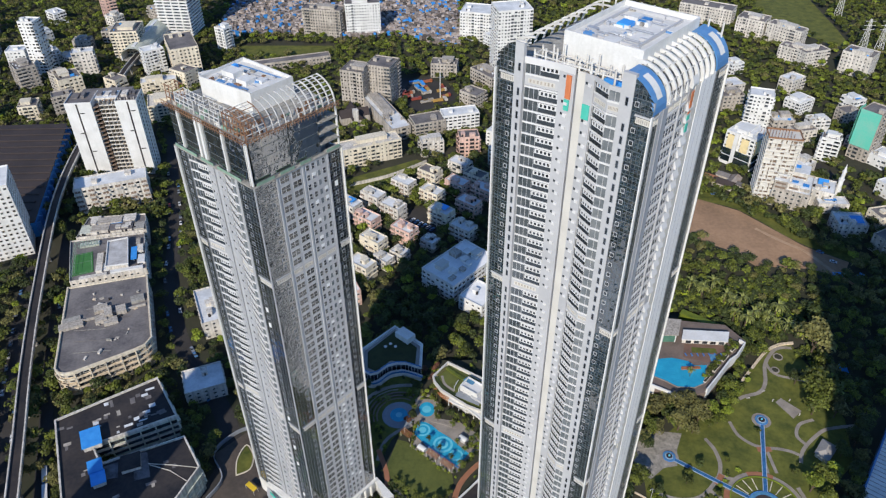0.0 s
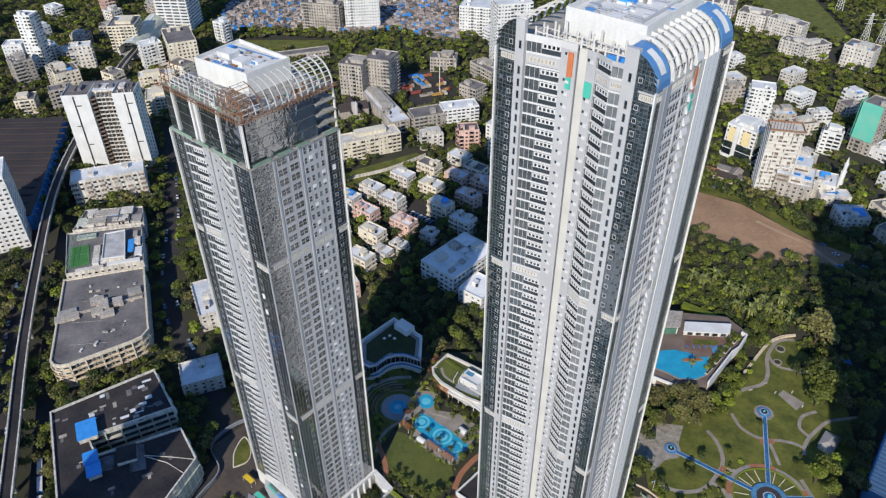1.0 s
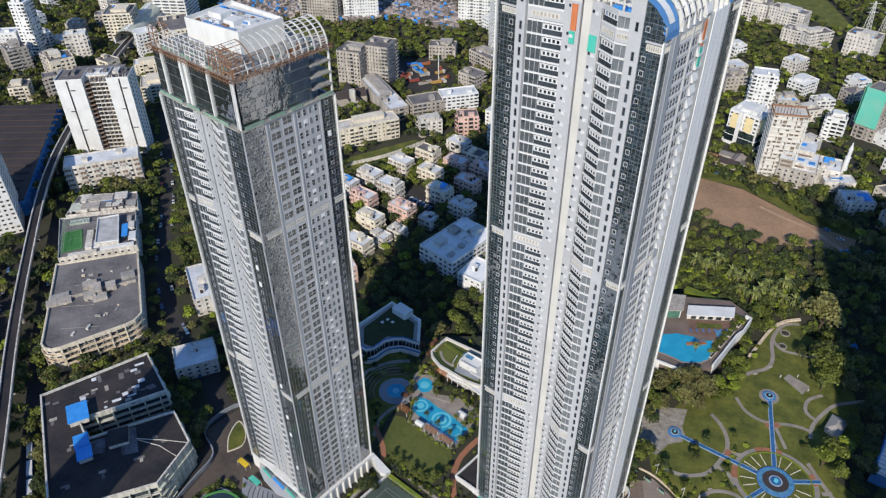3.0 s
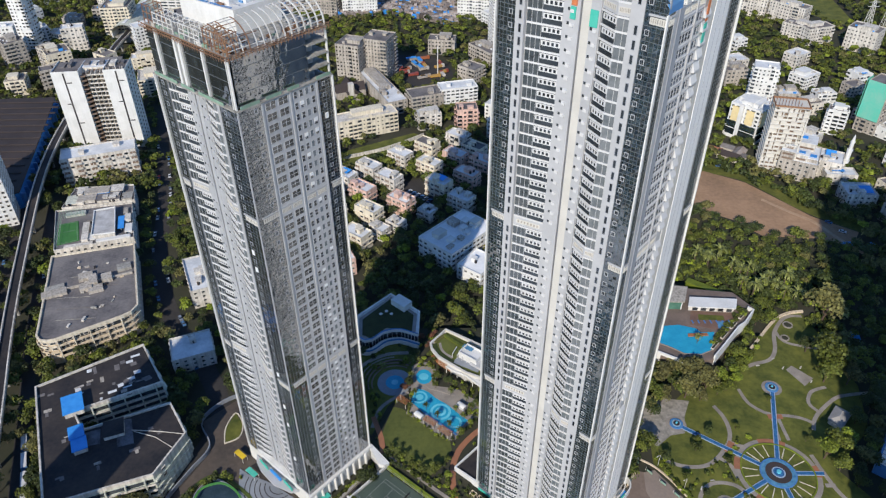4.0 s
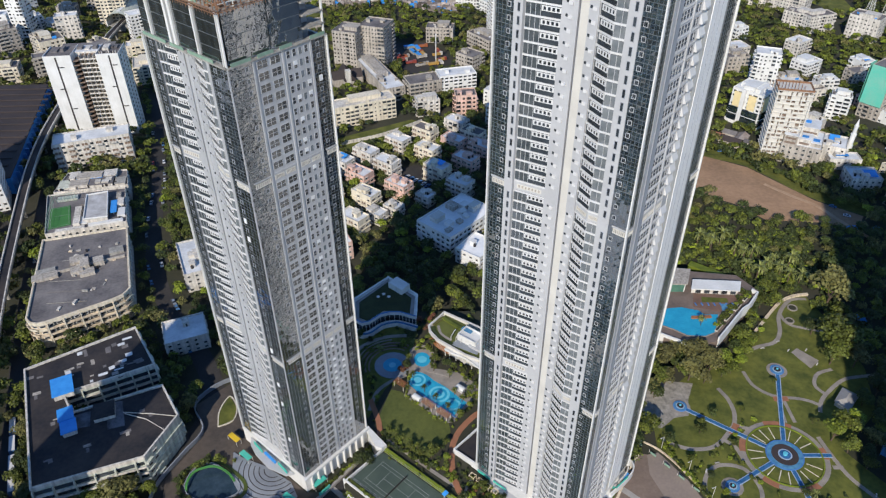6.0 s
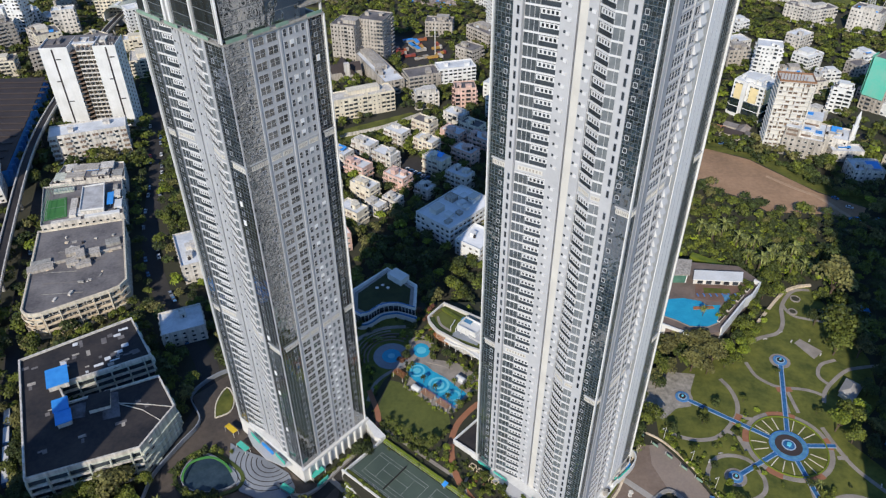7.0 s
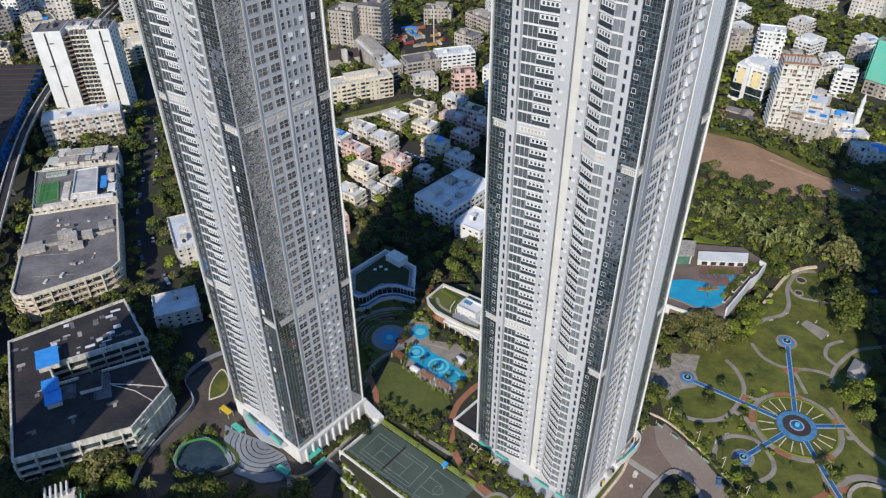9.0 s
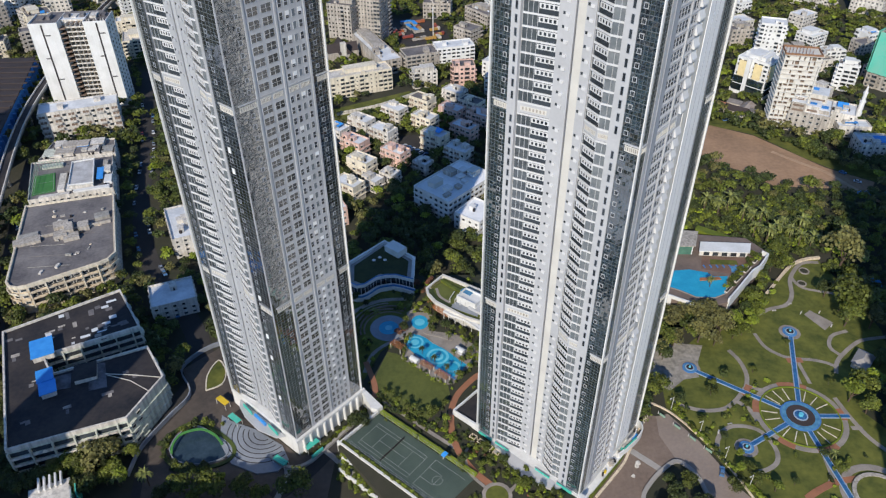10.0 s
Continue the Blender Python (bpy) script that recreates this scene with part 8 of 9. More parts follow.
# paved ring in the far corner of the park
sr = thing("stone_ring", "round grey stone planter ring in the park", "planter")
part("rim", ribbon(Acc(), arc(152, 147, 9, 0, 360, 30), 1.4, 0, 0.8), GREYW, sr)
part("path", ribbon(Acc(), arc(152, 147, 12.4, 0, 360, 36), 2.6, 0, 0.16), PATHG, sr)
part("planting", Acc().prism(arc(152, 147, 8.4, 0, 345, 23), 0, 0.5), LAWN, sr)
BLOCKED.append(arc(152, 147, 13, 0, 345, 23))
for x, y, r_ in ((176.2, 271.6, 2.2), (171.2, 262.2, 1.9)):
    rb_ = thing("round_bed", "round dark planting bed with a stone rim", "planter", "round park beds")
    part("rim", ribbon(Acc(), arc(x, y, r_, 0, 360, 20), 0.6, 0, 0.5), PATHG, rb_)
    part("soil", Acc().prism(arc(x, y, r_, 0, 345, 23), 0, 0.35), EARTH, rb_)

# ---- pool podium: deck, lawn, planters ----
sheet("timber_deck", "reddish-brown timber pool deck", [(122.2, 263.2), (125.4, 273.0), (147.2, 271.0), (143.6, 262.7), (133.7, 259.4)], 9.05, DECKW, "deck", thick=0.1)
sheet("deck_lawn", "small square lawn on the pool deck", [(128.4, 270.4), (140.6, 269.2), (140.4, 266.0), (127.6, 266.4)], 9.10, LAWN, "lawn", thick=0.1)
sheet("deck_pool", "shallow dark blue pool on the deck", [(136.3, 265.2), (143.2, 264.4), (142.0, 260.9), (135.5, 260.2)], 9.12, CHANW, "pool", thick=0.1)
for i in range(7):
    p = Vector((124, 262.4)).lerp(Vector((142, 262.0)), i / 6)
    tagged(part("sun_lounger", lou, None, at=pose(p.x, p.y + 2.4, 9.06, 0, 0, 8)), "blue sun lounger on the timber deck", "sun lounger", "deck sun loungers")
for i in range(4):
    pk = thing("planter_box", "raised white planter box on the podium edge", "planter", "podium planters")
    p = Vector((130, 248)).lerp(Vector((150, 269)), i / 3)
    part("box", Acc().prism(rect(p.x, p.y, 6.0, 1.3, 47), 9, 9.7), OFFW, pk)
    part("soil", Acc().prism(rect(p.x, p.y, 5.6, 0.9, 47), 9.6, 9.75), EARTH, pk)
hb = thing("clipped_hedge", "long bright green clipped hedge behind the pool house", "hedge")
part("leaves", ribbon(Acc(), [(133, 304), (141.1, 298.0), (152.1, 289.4)], 4.5, 0, 4.0), LEAFB, hb)

# ---- clubhouse: lower curved storeys and steps in its shade ----
CF = smooth_line([(-41.0, 252.0), (-36.5, 248.6), (-32.6, 249.6), (-27.8, 254.4), (-23.6, 256.0), (-19.0, 256.0), (-11.0, 252.6)], 5)
part("terrace", ribbon(Acc(), CF, 2.4, 4.6, 7.4), WHITE, clb)
part("terrace_rail", ribbon(Acc(), [(x + 0.5, y - 1.0) for x, y in CF], 0.2, 7.4, 8.4), BTILE, clb)
part("rim_tile", ribbon(Acc(), CP[:8], 0.5, 11.6, 11.9), BTILE, clb)
for j, (r_, z_) in enumerate(((10.5, 0.5), (12.2, 0.9), (13.9, 1.3))):
    tagged(part("garden_step", ribbon(Acc(), arc(-21.5, 230, r_, 60, 200, 26), 0.7, DECK_Z - 0.1, DECK_Z + 0.2 + 0.25 * j), DECKP), "curved brown garden step round the sunken pool", "step", kind="structure")

# ---- lounge pavilion: white canopy rim, terrace and garden beds ----
LF = smooth_line([(2.6, 236.6), (6.4, 233.6), (11.8, 230.6), (17.5, 224.5)], 5)
part("canopy", ribbon(Acc(), LF, 2.2, 8.9, 9.3), WHITE, lg)
part("canopy_rim", ribbon(Acc(), [(x - 0.5, y - 0.9) for x, y in LF], 0.35, 8.7, 9.6), WHITE, lg)
for p in LF[::3]:
    part("column", Acc().prism(arc(p[0] - 0.3, p[1] - 0.7, 0.16, 0, 300, 5), DECK_Z, 8.8), WHITE, lg)
part("roof_planter", ribbon(Acc(), smooth_line([(1.6, 256), (7, 250.6), (11, 247.6)], 4), 1.6, 9.2, 10.3), LEAF, lg)
part("roof_bed", ribbon(Acc(), smooth_line([(-3.4, 250.0), (-2.6, 246.4), (0.6, 241.8), (5.4, 238.0)], 4), 1.8, 9.3, 10.0), LEAFD, lg)
part("roof_bed", ribbon(Acc(), smooth_line([(-3.2, 251.4), (1.8, 256.6)], 4), 1.5, 9.3, 10.0), LEAFO, lg)
part("roof_paving", ribbon(Acc(), smooth_line([(-0.8, 251.0), (0.6, 245.4), (5.2, 241.0)], 4), 1.2, 9.3, 9.55), PATHG, lg)
for i in range(6):
    part("beam", Acc().bar((5 + i * 2.2, 241.6 - i * 1.2, 11.6), (7.2 + i * 2.2, 246.2 - i * 1.2, 11.6), 0.3), WHITE, lg)
    part("post", Acc().bar((5 + i * 2.2, 241.6 - i * 1.2, 9.2), (5 + i * 2.2, 241.6 - i * 1.2, 11.6), 0.25), WHITE, lg)
part("roof_terrace", Acc().prism([(4.6, 238.4), (16.6, 231.6), (18.6, 238), (9.6, 243.0)], 9.3, 9.6), PAVEB, lg)
part("roof_pool", Acc().prism(rect(12.4, 244.4, 5.4, 2.4, -38), 12.6, 12.75), CHANW, lg)
part("roof_room_rim", kerb_ring(rect(14, 241, 10, 7, -38), 0.5, 12.5, 13.4), WHITE, lg)
sw = thing("curved_path", "pale stone path curling round the small pool", "path")
part("paving", ribbon(Acc(), smooth_line([(-13, 240), (-8, 242), (-3.6, 238), (-3.4, 231), (-6, 227), (0, 224.6), (6, 222)], 5), 1.3, DECK_Z, DECK_Z + 0.3), PATHG, sw)

# ---- round garden path at the finished tower's foot ----
gp = thing("garden_ring", "small round garden path with a lawn centre", "path")
part("ring", kerb_ring(arc(19, 146.5, 5.2, 0, 345, 23), 1.3, DECK_Z, DECK_Z + 0.36), PATHG, gp)
part("lawn", Acc().prism(arc(19, 146.5, 4.0, 0, 345, 23), DECK_Z, DECK_Z + 0.28), LAWN, gp)
strip("garden_path", "pale path winding along the tower foot", [(23.4, 148), (27, 152), (28.4, 157), (26, 160)], 1.2, DECK_Z + 0.25, PATHG, "path")
strip("garden_path", "pale path winding along the tower foot", [(15, 150), (10, 156), (9, 164), (12, 170)], 1.0, DECK_Z + 0.26, PATHG, "path")
for i in range(4):
    p = Vector((12, 170)).lerp(Vector((20, 163)), i / 3)
    fr_ = thing("timber_trellis", "pale open timber trellis frame in the garden", "trellis", "garden trellises")
    part("frame", kerb_ring(rect(p.x, p.y, 2.4, 2.0, -40), 0.2, DECK_Z + 1.9, DECK_Z + 2.1), TAN, fr_)
    for q in rect(p.x, p.y, 2.2, 1.8, -40):
        part("post", Acc().prism(rect(*q, 0.16, 0.16, 0), DECK_Z, DECK_Z + 1.9), TAN, fr_)
# lane and wall below the court
strip("lane", "dark service lane below the court", [(-58, 150), (-48, 160), (-42, 168), (-37, 176), (-31, 185)], 5.5, 0.18, ASPH, "lane")
strip("walk", "pale walk beside the service lane", [(-55.0, 163.0), (-54.6, 157), (-57, 149)], 2.2, 0.24, PAVE2, "path")
strip("walk", "pale walk beside the court planters", [(-42.4, 170.0), (-35.7, 163.8), (-23.6, 151.0), (-10, 138)], 2.0, 0.22, PAVE2, "path")
tagged(part("tower_apron", ribbon(Acc(), smooth_line([(-62, 167.2), (-57, 163.4), (-52, 162.2), (-47.6, 164.2), (-43.6, 168.6), (-38, 175.6), (-31.6, 183.4)]), 1.1, 0, 1.3), PAVE2), "pale curved apron wall round the tower corner", "wall", kind="structure")
for x0, y0, x1, y1 in ((-58.6, 165.2, -55.0, 162.8), (-46.4, 165.4, -42.8, 169.4)):
    tagged(part("safety_net", ribbon(Acc(), [(x0, y0), (x1, y1)], 0.25, 1.3, 3.2), TEAL), "green safety net round the tower corner", "net")

# ---- rooftop pieces on the low blocks by the street ----
gb = thing("roof_terrace", "white roof storey with tanks and pipework on a low block", "roof storey")
WORNW = mat("worn_white_roof", (0.52, 0.52, 0.53), (0.30, 0.295, 0.29), 0.9, scale=0.2, fine=0.9)
RTR = [(-196.0, 331.6), (-183.4, 334.4), (-192.4, 360.6), (-203.6, 356.6)]
part("room", Acc().prism(offset(RTR, 0.5), 13, 15.7), OFFW, gb)
part("roof", Acc().prism(RTR, 15.7, 16.0), WORNW, gb)
part("wall", kerb_ring(RTR, 0.5, 16.0, 16.7), WHITE, gb)
gf = frame_of((-213.3, 321.2), (-173.0, 333.2))
for u0, u1, d0, d1, h_, m_ in ((14, 17.5, -22, -4, 2.0, OFFW), (17.6, 21, -12, -5, 1.1, WHITE), (16, 19, -30, -23, 2.4, ROOFG), (3, 14, -37, -33, 1.2, PALEG), (37, 41, -14, -6, 1.8, WHITE), (36.5, 40, -24, -17, 2.4, OFFW), (35.5, 38, -32, -26, 1.6, GREYW), (22, 40, -3.6, -1.0, 1.4, WHITE), (5, 20, -3.0, -0.6, 0.9, OFFW)):
    part("roof_room", Acc().box(gf, u0, u1, d0, d1, 13, 13 + h_), m_, gb)
part("awning", Acc().box(gf, 33.2, 36.6, -22, -9, 15.2, 15.5), TARP, gb, "blue tarpaulin awning")
part("awning_post", Acc().box(gf, 34.6, 34.9, -16, -15.7, 13, 15.2).box(gf, 34.6, 34.9, -10.5, -10.2, 13, 15.2), STEEL, gb)
for i, (u, d_) in enumerate(((38, -4.6), (39.6, -15.4), (36.4, -25), (17, -31.6), (15.2, -17), (20, -34))):
    part("water_tank", TANK, None, gb, at=Matrix.Translation(fp(gf, u, d_, 13.02)))
fe = Acc()
for i in range(9):
    fe.bar(fp(gf, 1.2, -3.2 - i * 3.6, 13), fp(gf, 1.2, -3.2 - i * 3.6, 18.2), 0.16)
    fe.bar(fp(gf, 1.2 + i * 1.5, -32.4, 13), fp(gf, 1.2 + i * 1.5, -32.4, 18.2), 0.16)
for z in (15.4, 18.2):
    fe.bar(fp(gf, 1.2, -3.2, z), fp(gf, 1.2, -32.4, z), 0.12).bar(fp(gf, 1.2, -32.4, z), fp(gf, 13.4, -32.4, z), 0.12)
tagged(part("pitch_fence", fe, NETG, gb, "tall green mesh fence of the roof pitch"), kind="stuff")
# raised grey roofs on the next block
rf2 = frame_of((-228.2, 366.5), (-187.0, 375.0))
rk = thing("roof_sheds", "weathered grey roof sheds crowded on a low block", "roof storey")
for i, (u0, u1, d0, d1, h_, m_) in enumerate(((9, 19, -9, -3, 2.2, GREYW), (12, 26, -16, -10, 2.8, GREYW), (20, 33, -10, -2, 1.8, ROOFG), (27, 34, -18, -11, 2.2, OFFW), (34.5, 40, -9, -2, 1.2, CONC), (2, 8, -12, -3, 1.0, PALEG), (7, 12, -20, -14, 1.8, OFFW))):
    part("shed", Acc().box(rf2, u0, u1, d0, d1, 11, 11 + h_), OFFW, rk)
    part("shed_roof", Acc().box(rf2, u0 - 0.4, u1 + 0.4, d0 - 0.4, d1 + 0.4, 11 + h_, 11.25 + h_), m_, rk)
for i in range(7):
    part("water_tank", TANK, None, rk, at=Matrix.Translation(fp(rf2, 4 + i * 5.1, -2.0 - (i * 7 % 5), 11.02)))

BLOCKED.append([(-48, 172), (-60, 150), (-30, 134), (0, 134), (4, 140), (-34, 172)])
hedge_line = [fp(cf, u, -18.2, 0).xy for u in (1, 46)]
ch = thing("court_hedge", "bright green clipped hedge along the court", "hedge")
part("leaves", ribbon(Acc(), [tuple(p) for p in hedge_line], 1.5, DECK_Z, DECK_Z + 1.1), LEAFB, ch)

# ---- contractor's yard with machines and sheeted stacks ----
sheet("work_yard", "dark asphalt contractor's yard", [(-44, 622), (-12, 632), (8, 608), (12, 584), (-20, 558), (-38, 590)], 0.08, ASPH, "yard")
rnd = random.Random(15)
YPAINT = [mat(nm, c, None, 0.5) for nm, c in (("yellow_machine", (0.50, 0.30, 0.08)), ("orange_machine", (0.42, 0.14, 0.06)), ("red_machine", (0.30, 0.07, 0.05)))] + [GREYW, OFFW]
for i in range(22):
    x, y = rnd.uniform(-34, 6), rnd.uniform(572, 622)
    if not inside(x, y, [(-42, 620), (-12, 630), (6, 606), (10, 584), (-18, 562), (-36, 590)]):
        continue
    r_ = rnd.choice((20, 28, 110))
    if x < -16 and y > 596:
        tk = thing("sheeted_stack", "long stack of materials under blue sheeting", "stack", "sheeted stacks")
        part("stack", Acc().prism(rect(x, y, 3.0, 9, r_), 0, 2.2), CONC, tk)
        part("sheet", Acc().prism(rect(x, y, 3.3, 9.4, r_), 2.2, 2.5), TARP, tk)
    else:
        tk = thing("yard_truck", "orange or yellow works truck parked in the yard", "truck", "yard trucks")
        m_ = rnd.choice(YPAINT)
        part("body", Acc().prism(rect(x, y, 7.0, 2.6, r_), 0.8, 2.4), m_, tk)
        q = Vector((math.cos(radians(r_)), math.sin(radians(r_)))) * 4.6
        part("cab", Acc().prism(rect(x + q.x, y + q.y, 2.0, 2.5, r_), 0.5, 2.9), rnd.choice(YPAINT), tk)
        for a_ in (-2.4, 2.0, 4.6):
            q = Vector((math.cos(radians(r_)), math.sin(radians(r_)))) * a_
            part("axle", Acc().prism(rect(x + q.x, y + q.y, 0.9, 2.4, r_), 0, 0.9), BITUM, tk)

# ---- dirt track along the field, and sheets beside it ----
TRACK = mat("pale_dirt", (0.46, 0.32, 0.21), (0.32, 0.21, 0.13), 0.95, scale=0.15, fine=1.0)
strip("dirt_track", "pale dirt track along the bare field", [(204.7, 388.4), (217.0, 373.9), (226.8, 363.9), (235.5, 344.9), (246.0, 325.6)], 2.4, 0.12, TRACK, "track")
for x, y, r_ in [(237.6, 339.5, 0), (249.9, 337.7, 40), (206.6, 262.3, 80)]:
    tagged(part("sheeted_heap", Acc().prism(rect(x, y, 6, 3.4, r_), 0, 1.1).prism(rect(x, y, 4, 2.0, r_), 1.1, 1.7), TARP), "heap of material under blue sheeting", "heap", "sheeted heaps")
BLOCKED.append([(158, 286), (192, 284), (196, 304), (160, 312)])
BLOCKED.append(arc(193.8, 273.5, 9, 0, 330, 11))

# ---- pipes and small clutter on the large flat roofs ----
for ln_ in ([(-127.6, 195.5), (-115.9, 194.7), (-105.9, 193.4)], [(-126.8, 194.9), (-117.1, 191.9), (-108.5, 186.6)]):
    part("roof_pipe", ribbon(Acc(), ln_, 0.22, 15.1, 15.4), OFFW, dk)
rnd = random.Random(64)
tin = inset(tanP, 6)
for i in range(34):
    x, y = rnd.uniform(-200, -150), rnd.uniform(245, 315)
    if inside(x, y, tin):
        part("roof_box", Acc().prism(rect(x, y, rnd.uniform(0.7, 3.2), rnd.uniform(0.6, 1.6), rnd.choice((-6, 84, 29))), 14.0, 14.1 + rnd.uniform(0.1, 1.0)), rnd.choice((TAN, GREYW, OFFW, CONC, BITUM)), tb)
for i in range(6):
    y = 256 + i * 8.5
    line_ = [(x, y + (x + 180) * 0.1) for x in range(-196, -150) if inside(x, y + (x + 180) * 0.1, tin)]
    if len(line_) > 4:
        part("roof_pipe", Acc().bar((*line_[2], 14.15), (*line_[2 + int((len(line_) - 3) * (0.5, 0.9, 0.7)[i % 3])], 14.15), 0.16), (ROOFG, CONC)[i % 2], tb)
lb_c, lb_s = math.cos(radians(47)), math.sin(radians(47))
lb = thing("roof_plant", "white roof rooms, pipes and tanks on the institutional block", "roof plant")
for a_, b_, w_, d_, h_ in ((-10, 5, 7, 5, 3.0), (4, 7, 5, 6, 2.6), (12, -3, 6, 4, 3.2), (-4, -6, 3, 3, 1.4), (-14, -7, 4, 2.4, 1.2)):
    x, y = 9.7 + lb_c * a_ - lb_s * b_, 338.0 + lb_s * a_ + lb_c * b_
    part("room", Acc().prism(rect(x, y, w_, d_, 47), 12.5, 12.5 + h_).prism(rect(x, y, w_ + 0.6, d_ + 0.6, 47), 12.5 + h_, 12.72 + h_), (BEIGE, GREYW, BEIGE, TARP, GREYW)[int(a_ + 20) % 5], lb)

# ---- trees ----
def crown(rng, rx, ry, rz, zc, n, size, lumps=7, flat=0.0):
    """Leaf clumps as small tilted quads over several lumps; returns their corners."""
    c = rng.normal(0, 1, (lumps, 3))
    c /= np.linalg.norm(c, axis=1)[:, None]
    c *= rng.uniform(0.25, 0.72, (lumps, 1))
    c[:, 2] = np.abs(c[:, 2]) * 0.8 - 0.15
    rad = rng.uniform(0.36, 0.58, lumps)
    k = rng.integers(0, lumps, n)
    d = rng.normal(0, 1, (n, 3))
    d /= np.linalg.norm(d, axis=1)[:, None]
    d[:, 2] = np.where(d[:, 2] < -0.35, -d[:, 2], d[:, 2])
    p = c[k] + d * (rad[k] * rng.uniform(0.72, 1.05, n))[:, None]
    nrm = d * 0.8 + rng.normal(0, 0.45, (n, 3)) + np.array([0, 0, 0.35])
    nrm /= np.linalg.norm(nrm, axis=1)[:, None]
    a_ = np.cross(nrm, rng.normal(0, 1, (n, 3)))
    a_ /= np.linalg.norm(a_, axis=1)[:, None]
    b_ = np.cross(nrm, a_)
    s = (size * rng.uniform(0.6, 1.3, n))[:, None]
    P = p * np.array([rx, ry, rz]) + np.array([0, 0, zc])
    q = np.stack([P - a_ * s - b_ * s * 0.6, P + a_ * s * 0.7 - b_ * s, P + a_ * s + b_ * s * 0.7, P - a_ * s * 0.6 + b_ * s], 1)
    return q.reshape(-1, 3)


def quads_mesh(name, V, material):
    n = len(V) // 4
    me = bpy.data.meshes.new(name)
    me.vertices.add(len(V)); me.vertices.foreach_set("co", V.astype(np.float32).ravel())
    me.loops.add(len(V)); me.loops.foreach_set("vertex_index", np.arange(len(V), dtype=np.int32))
    me.polygons.add(n); me.polygons.foreach_set("loop_start", np.arange(0, len(V), 4, dtype=np.int32)); me.polygons.foreach_set("loop_total", np.full(n, 4, dtype=np.int32))
    me.update(); me.materials.append(material)
    return me


def trunk_mesh(rng, h, r_):
    t = Acc()
    lean = rng.normal(0, 0.25, 2)
    pts = [(0, 0, -0.4), (lean[0] * 0.5, lean[1] * 0.5, h * 0.5), (lean[0], lean[1], h)]
    def limb(p, q, ra, rb):
        p, q = Vector(p), Vector(q)
        dv = (q - p).normalized(); s = dv.orthogonal().normalized(); u = dv.cross(s)
        k = len(t.v)
        for c, rr_ in ((p, ra), (q, rb)):
            for i in range(6):
                an = math.pi * i / 3
                t.v.append(tuple(c + s * rr_ * math.cos(an) + u * rr_ * math.sin(an)))
        t.f.extend((k + i, k + (i + 1) % 6, k + 6 + (i + 1) % 6, k + 6 + i) for i in range(6))
    limb(pts[0], pts[1], r_, r_ * 0.8); limb(pts[1], pts[2], r_ * 0.8, r_ * 0.5)
    for i in range(5):
        an = i * 1.26 + rng.uniform(0, 0.5)
        limb(pts[1 + i % 2], (pts[2][0] + math.cos(an) * h * 0.5, pts[2][1] + math.sin(an) * h * 0.5, h * rng.uniform(1.1, 1.5)), r_ * 0.45, r_ * 0.15)
    me = t.mesh("trunk"); me.materials.append(BARK)
    return me


def palm_mesh(rng, n=30, ln=4.0):
    V = []
    for i in range(n):
        an = rng.uniform(0, 2 * math.pi); el0 = rng.uniform(-0.1, 1.2)
        d = np.array([math.cos(an), math.sin(an)])
        prev, w = np.zeros(3), 0.26
        for k in range(5):
            el_ = el0 - k * 0.42
            nxt = prev + np.array([d[0] * math.cos(el_), d[1] * math.cos(el_), math.sin(el_)]) * ln / 5
            side = np.array([-d[1], d[0], 0]) * (w if k < 4 else w * 0.5)
            side2 = np.array([-d[1], d[0], 0]) * (w if k < 3 else w * 0.35)
            V += [prev - side, prev + side, nxt + side2, nxt - side2]
            prev = nxt
    return np.array(V)


rng = np.random.default_rng(7)
KINDS = []
for mtl, rx, rz, n, nm in ((LEAF, 4.6, 3.8, 520, "round green crown"), (LEAF, 5.4, 4.2, 600, "broad green crown"), (LEAFD, 5.0, 4.2, 560, "dark green crown"), (LEAFO, 5.2, 4.0, 520, "olive dusty crown"), (LEAFB, 3.8, 3.4, 460, "bright yellow-green crown"), (LEAFD, 4.2, 5.2, 520, "tall dark crown")):
    KINDS.append((quads_mesh("crown", crown(rng, rx, rx * rng.uniform(0.85, 1.1), rz, 6.2, int(n * 1.7), 0.32, 10), mtl), trunk_mesh(rng, 4.2, 0.28), nm))
PALMF = mat("palm_fronds", (0.22, 0.235, 0.065), (0.13, 0.15, 0.035), 0.6, scale=0.5, fine=2.0, island=0.4)
PALM = [quads_mesh("fronds", palm_mesh(rng), PALMF), quads_mesh("fronds", palm_mesh(rng), LEAF)]
PTRUNK = Acc().prism(arc(0, 0, 0.22, 0, 300, 5), -0.4, 7.0).mesh("trunk")
PTRUNK.materials.append(BARK)
BUSHV = [crown(rng, 1.3, 1.3, 1.1, 0.6, 90, 0.26, 5) for _ in range(4)]
BUSH = [quads_mesh("leaves", v_, m_) for v_, m_ in zip(BUSHV, (LEAF, LEAFB, LEAFD, LEAFR))]
LABELS = ("leafy green street tree with full crown", "broad spreading green tree", "dense dark green tree", "dusty olive-green rain tree with wide crown", "bright yellow-green young tree", "tall dark green tree")


def tree(x, y, kind, scale, z=0.0, zs=1.0):
    r_ = thing("tree", LABELS[kind], "tree")
    r_.matrix_basis = Matrix.Translation((x, y, z)) @ Matrix.Rotation(random.uniform(0, 6.28), 4, "Z") @ Matrix.Diagonal((scale, scale, scale * zs, 1))
    part("crown", KINDS[kind][0], None, r_); part("trunk", KINDS[kind][1], None, r_)


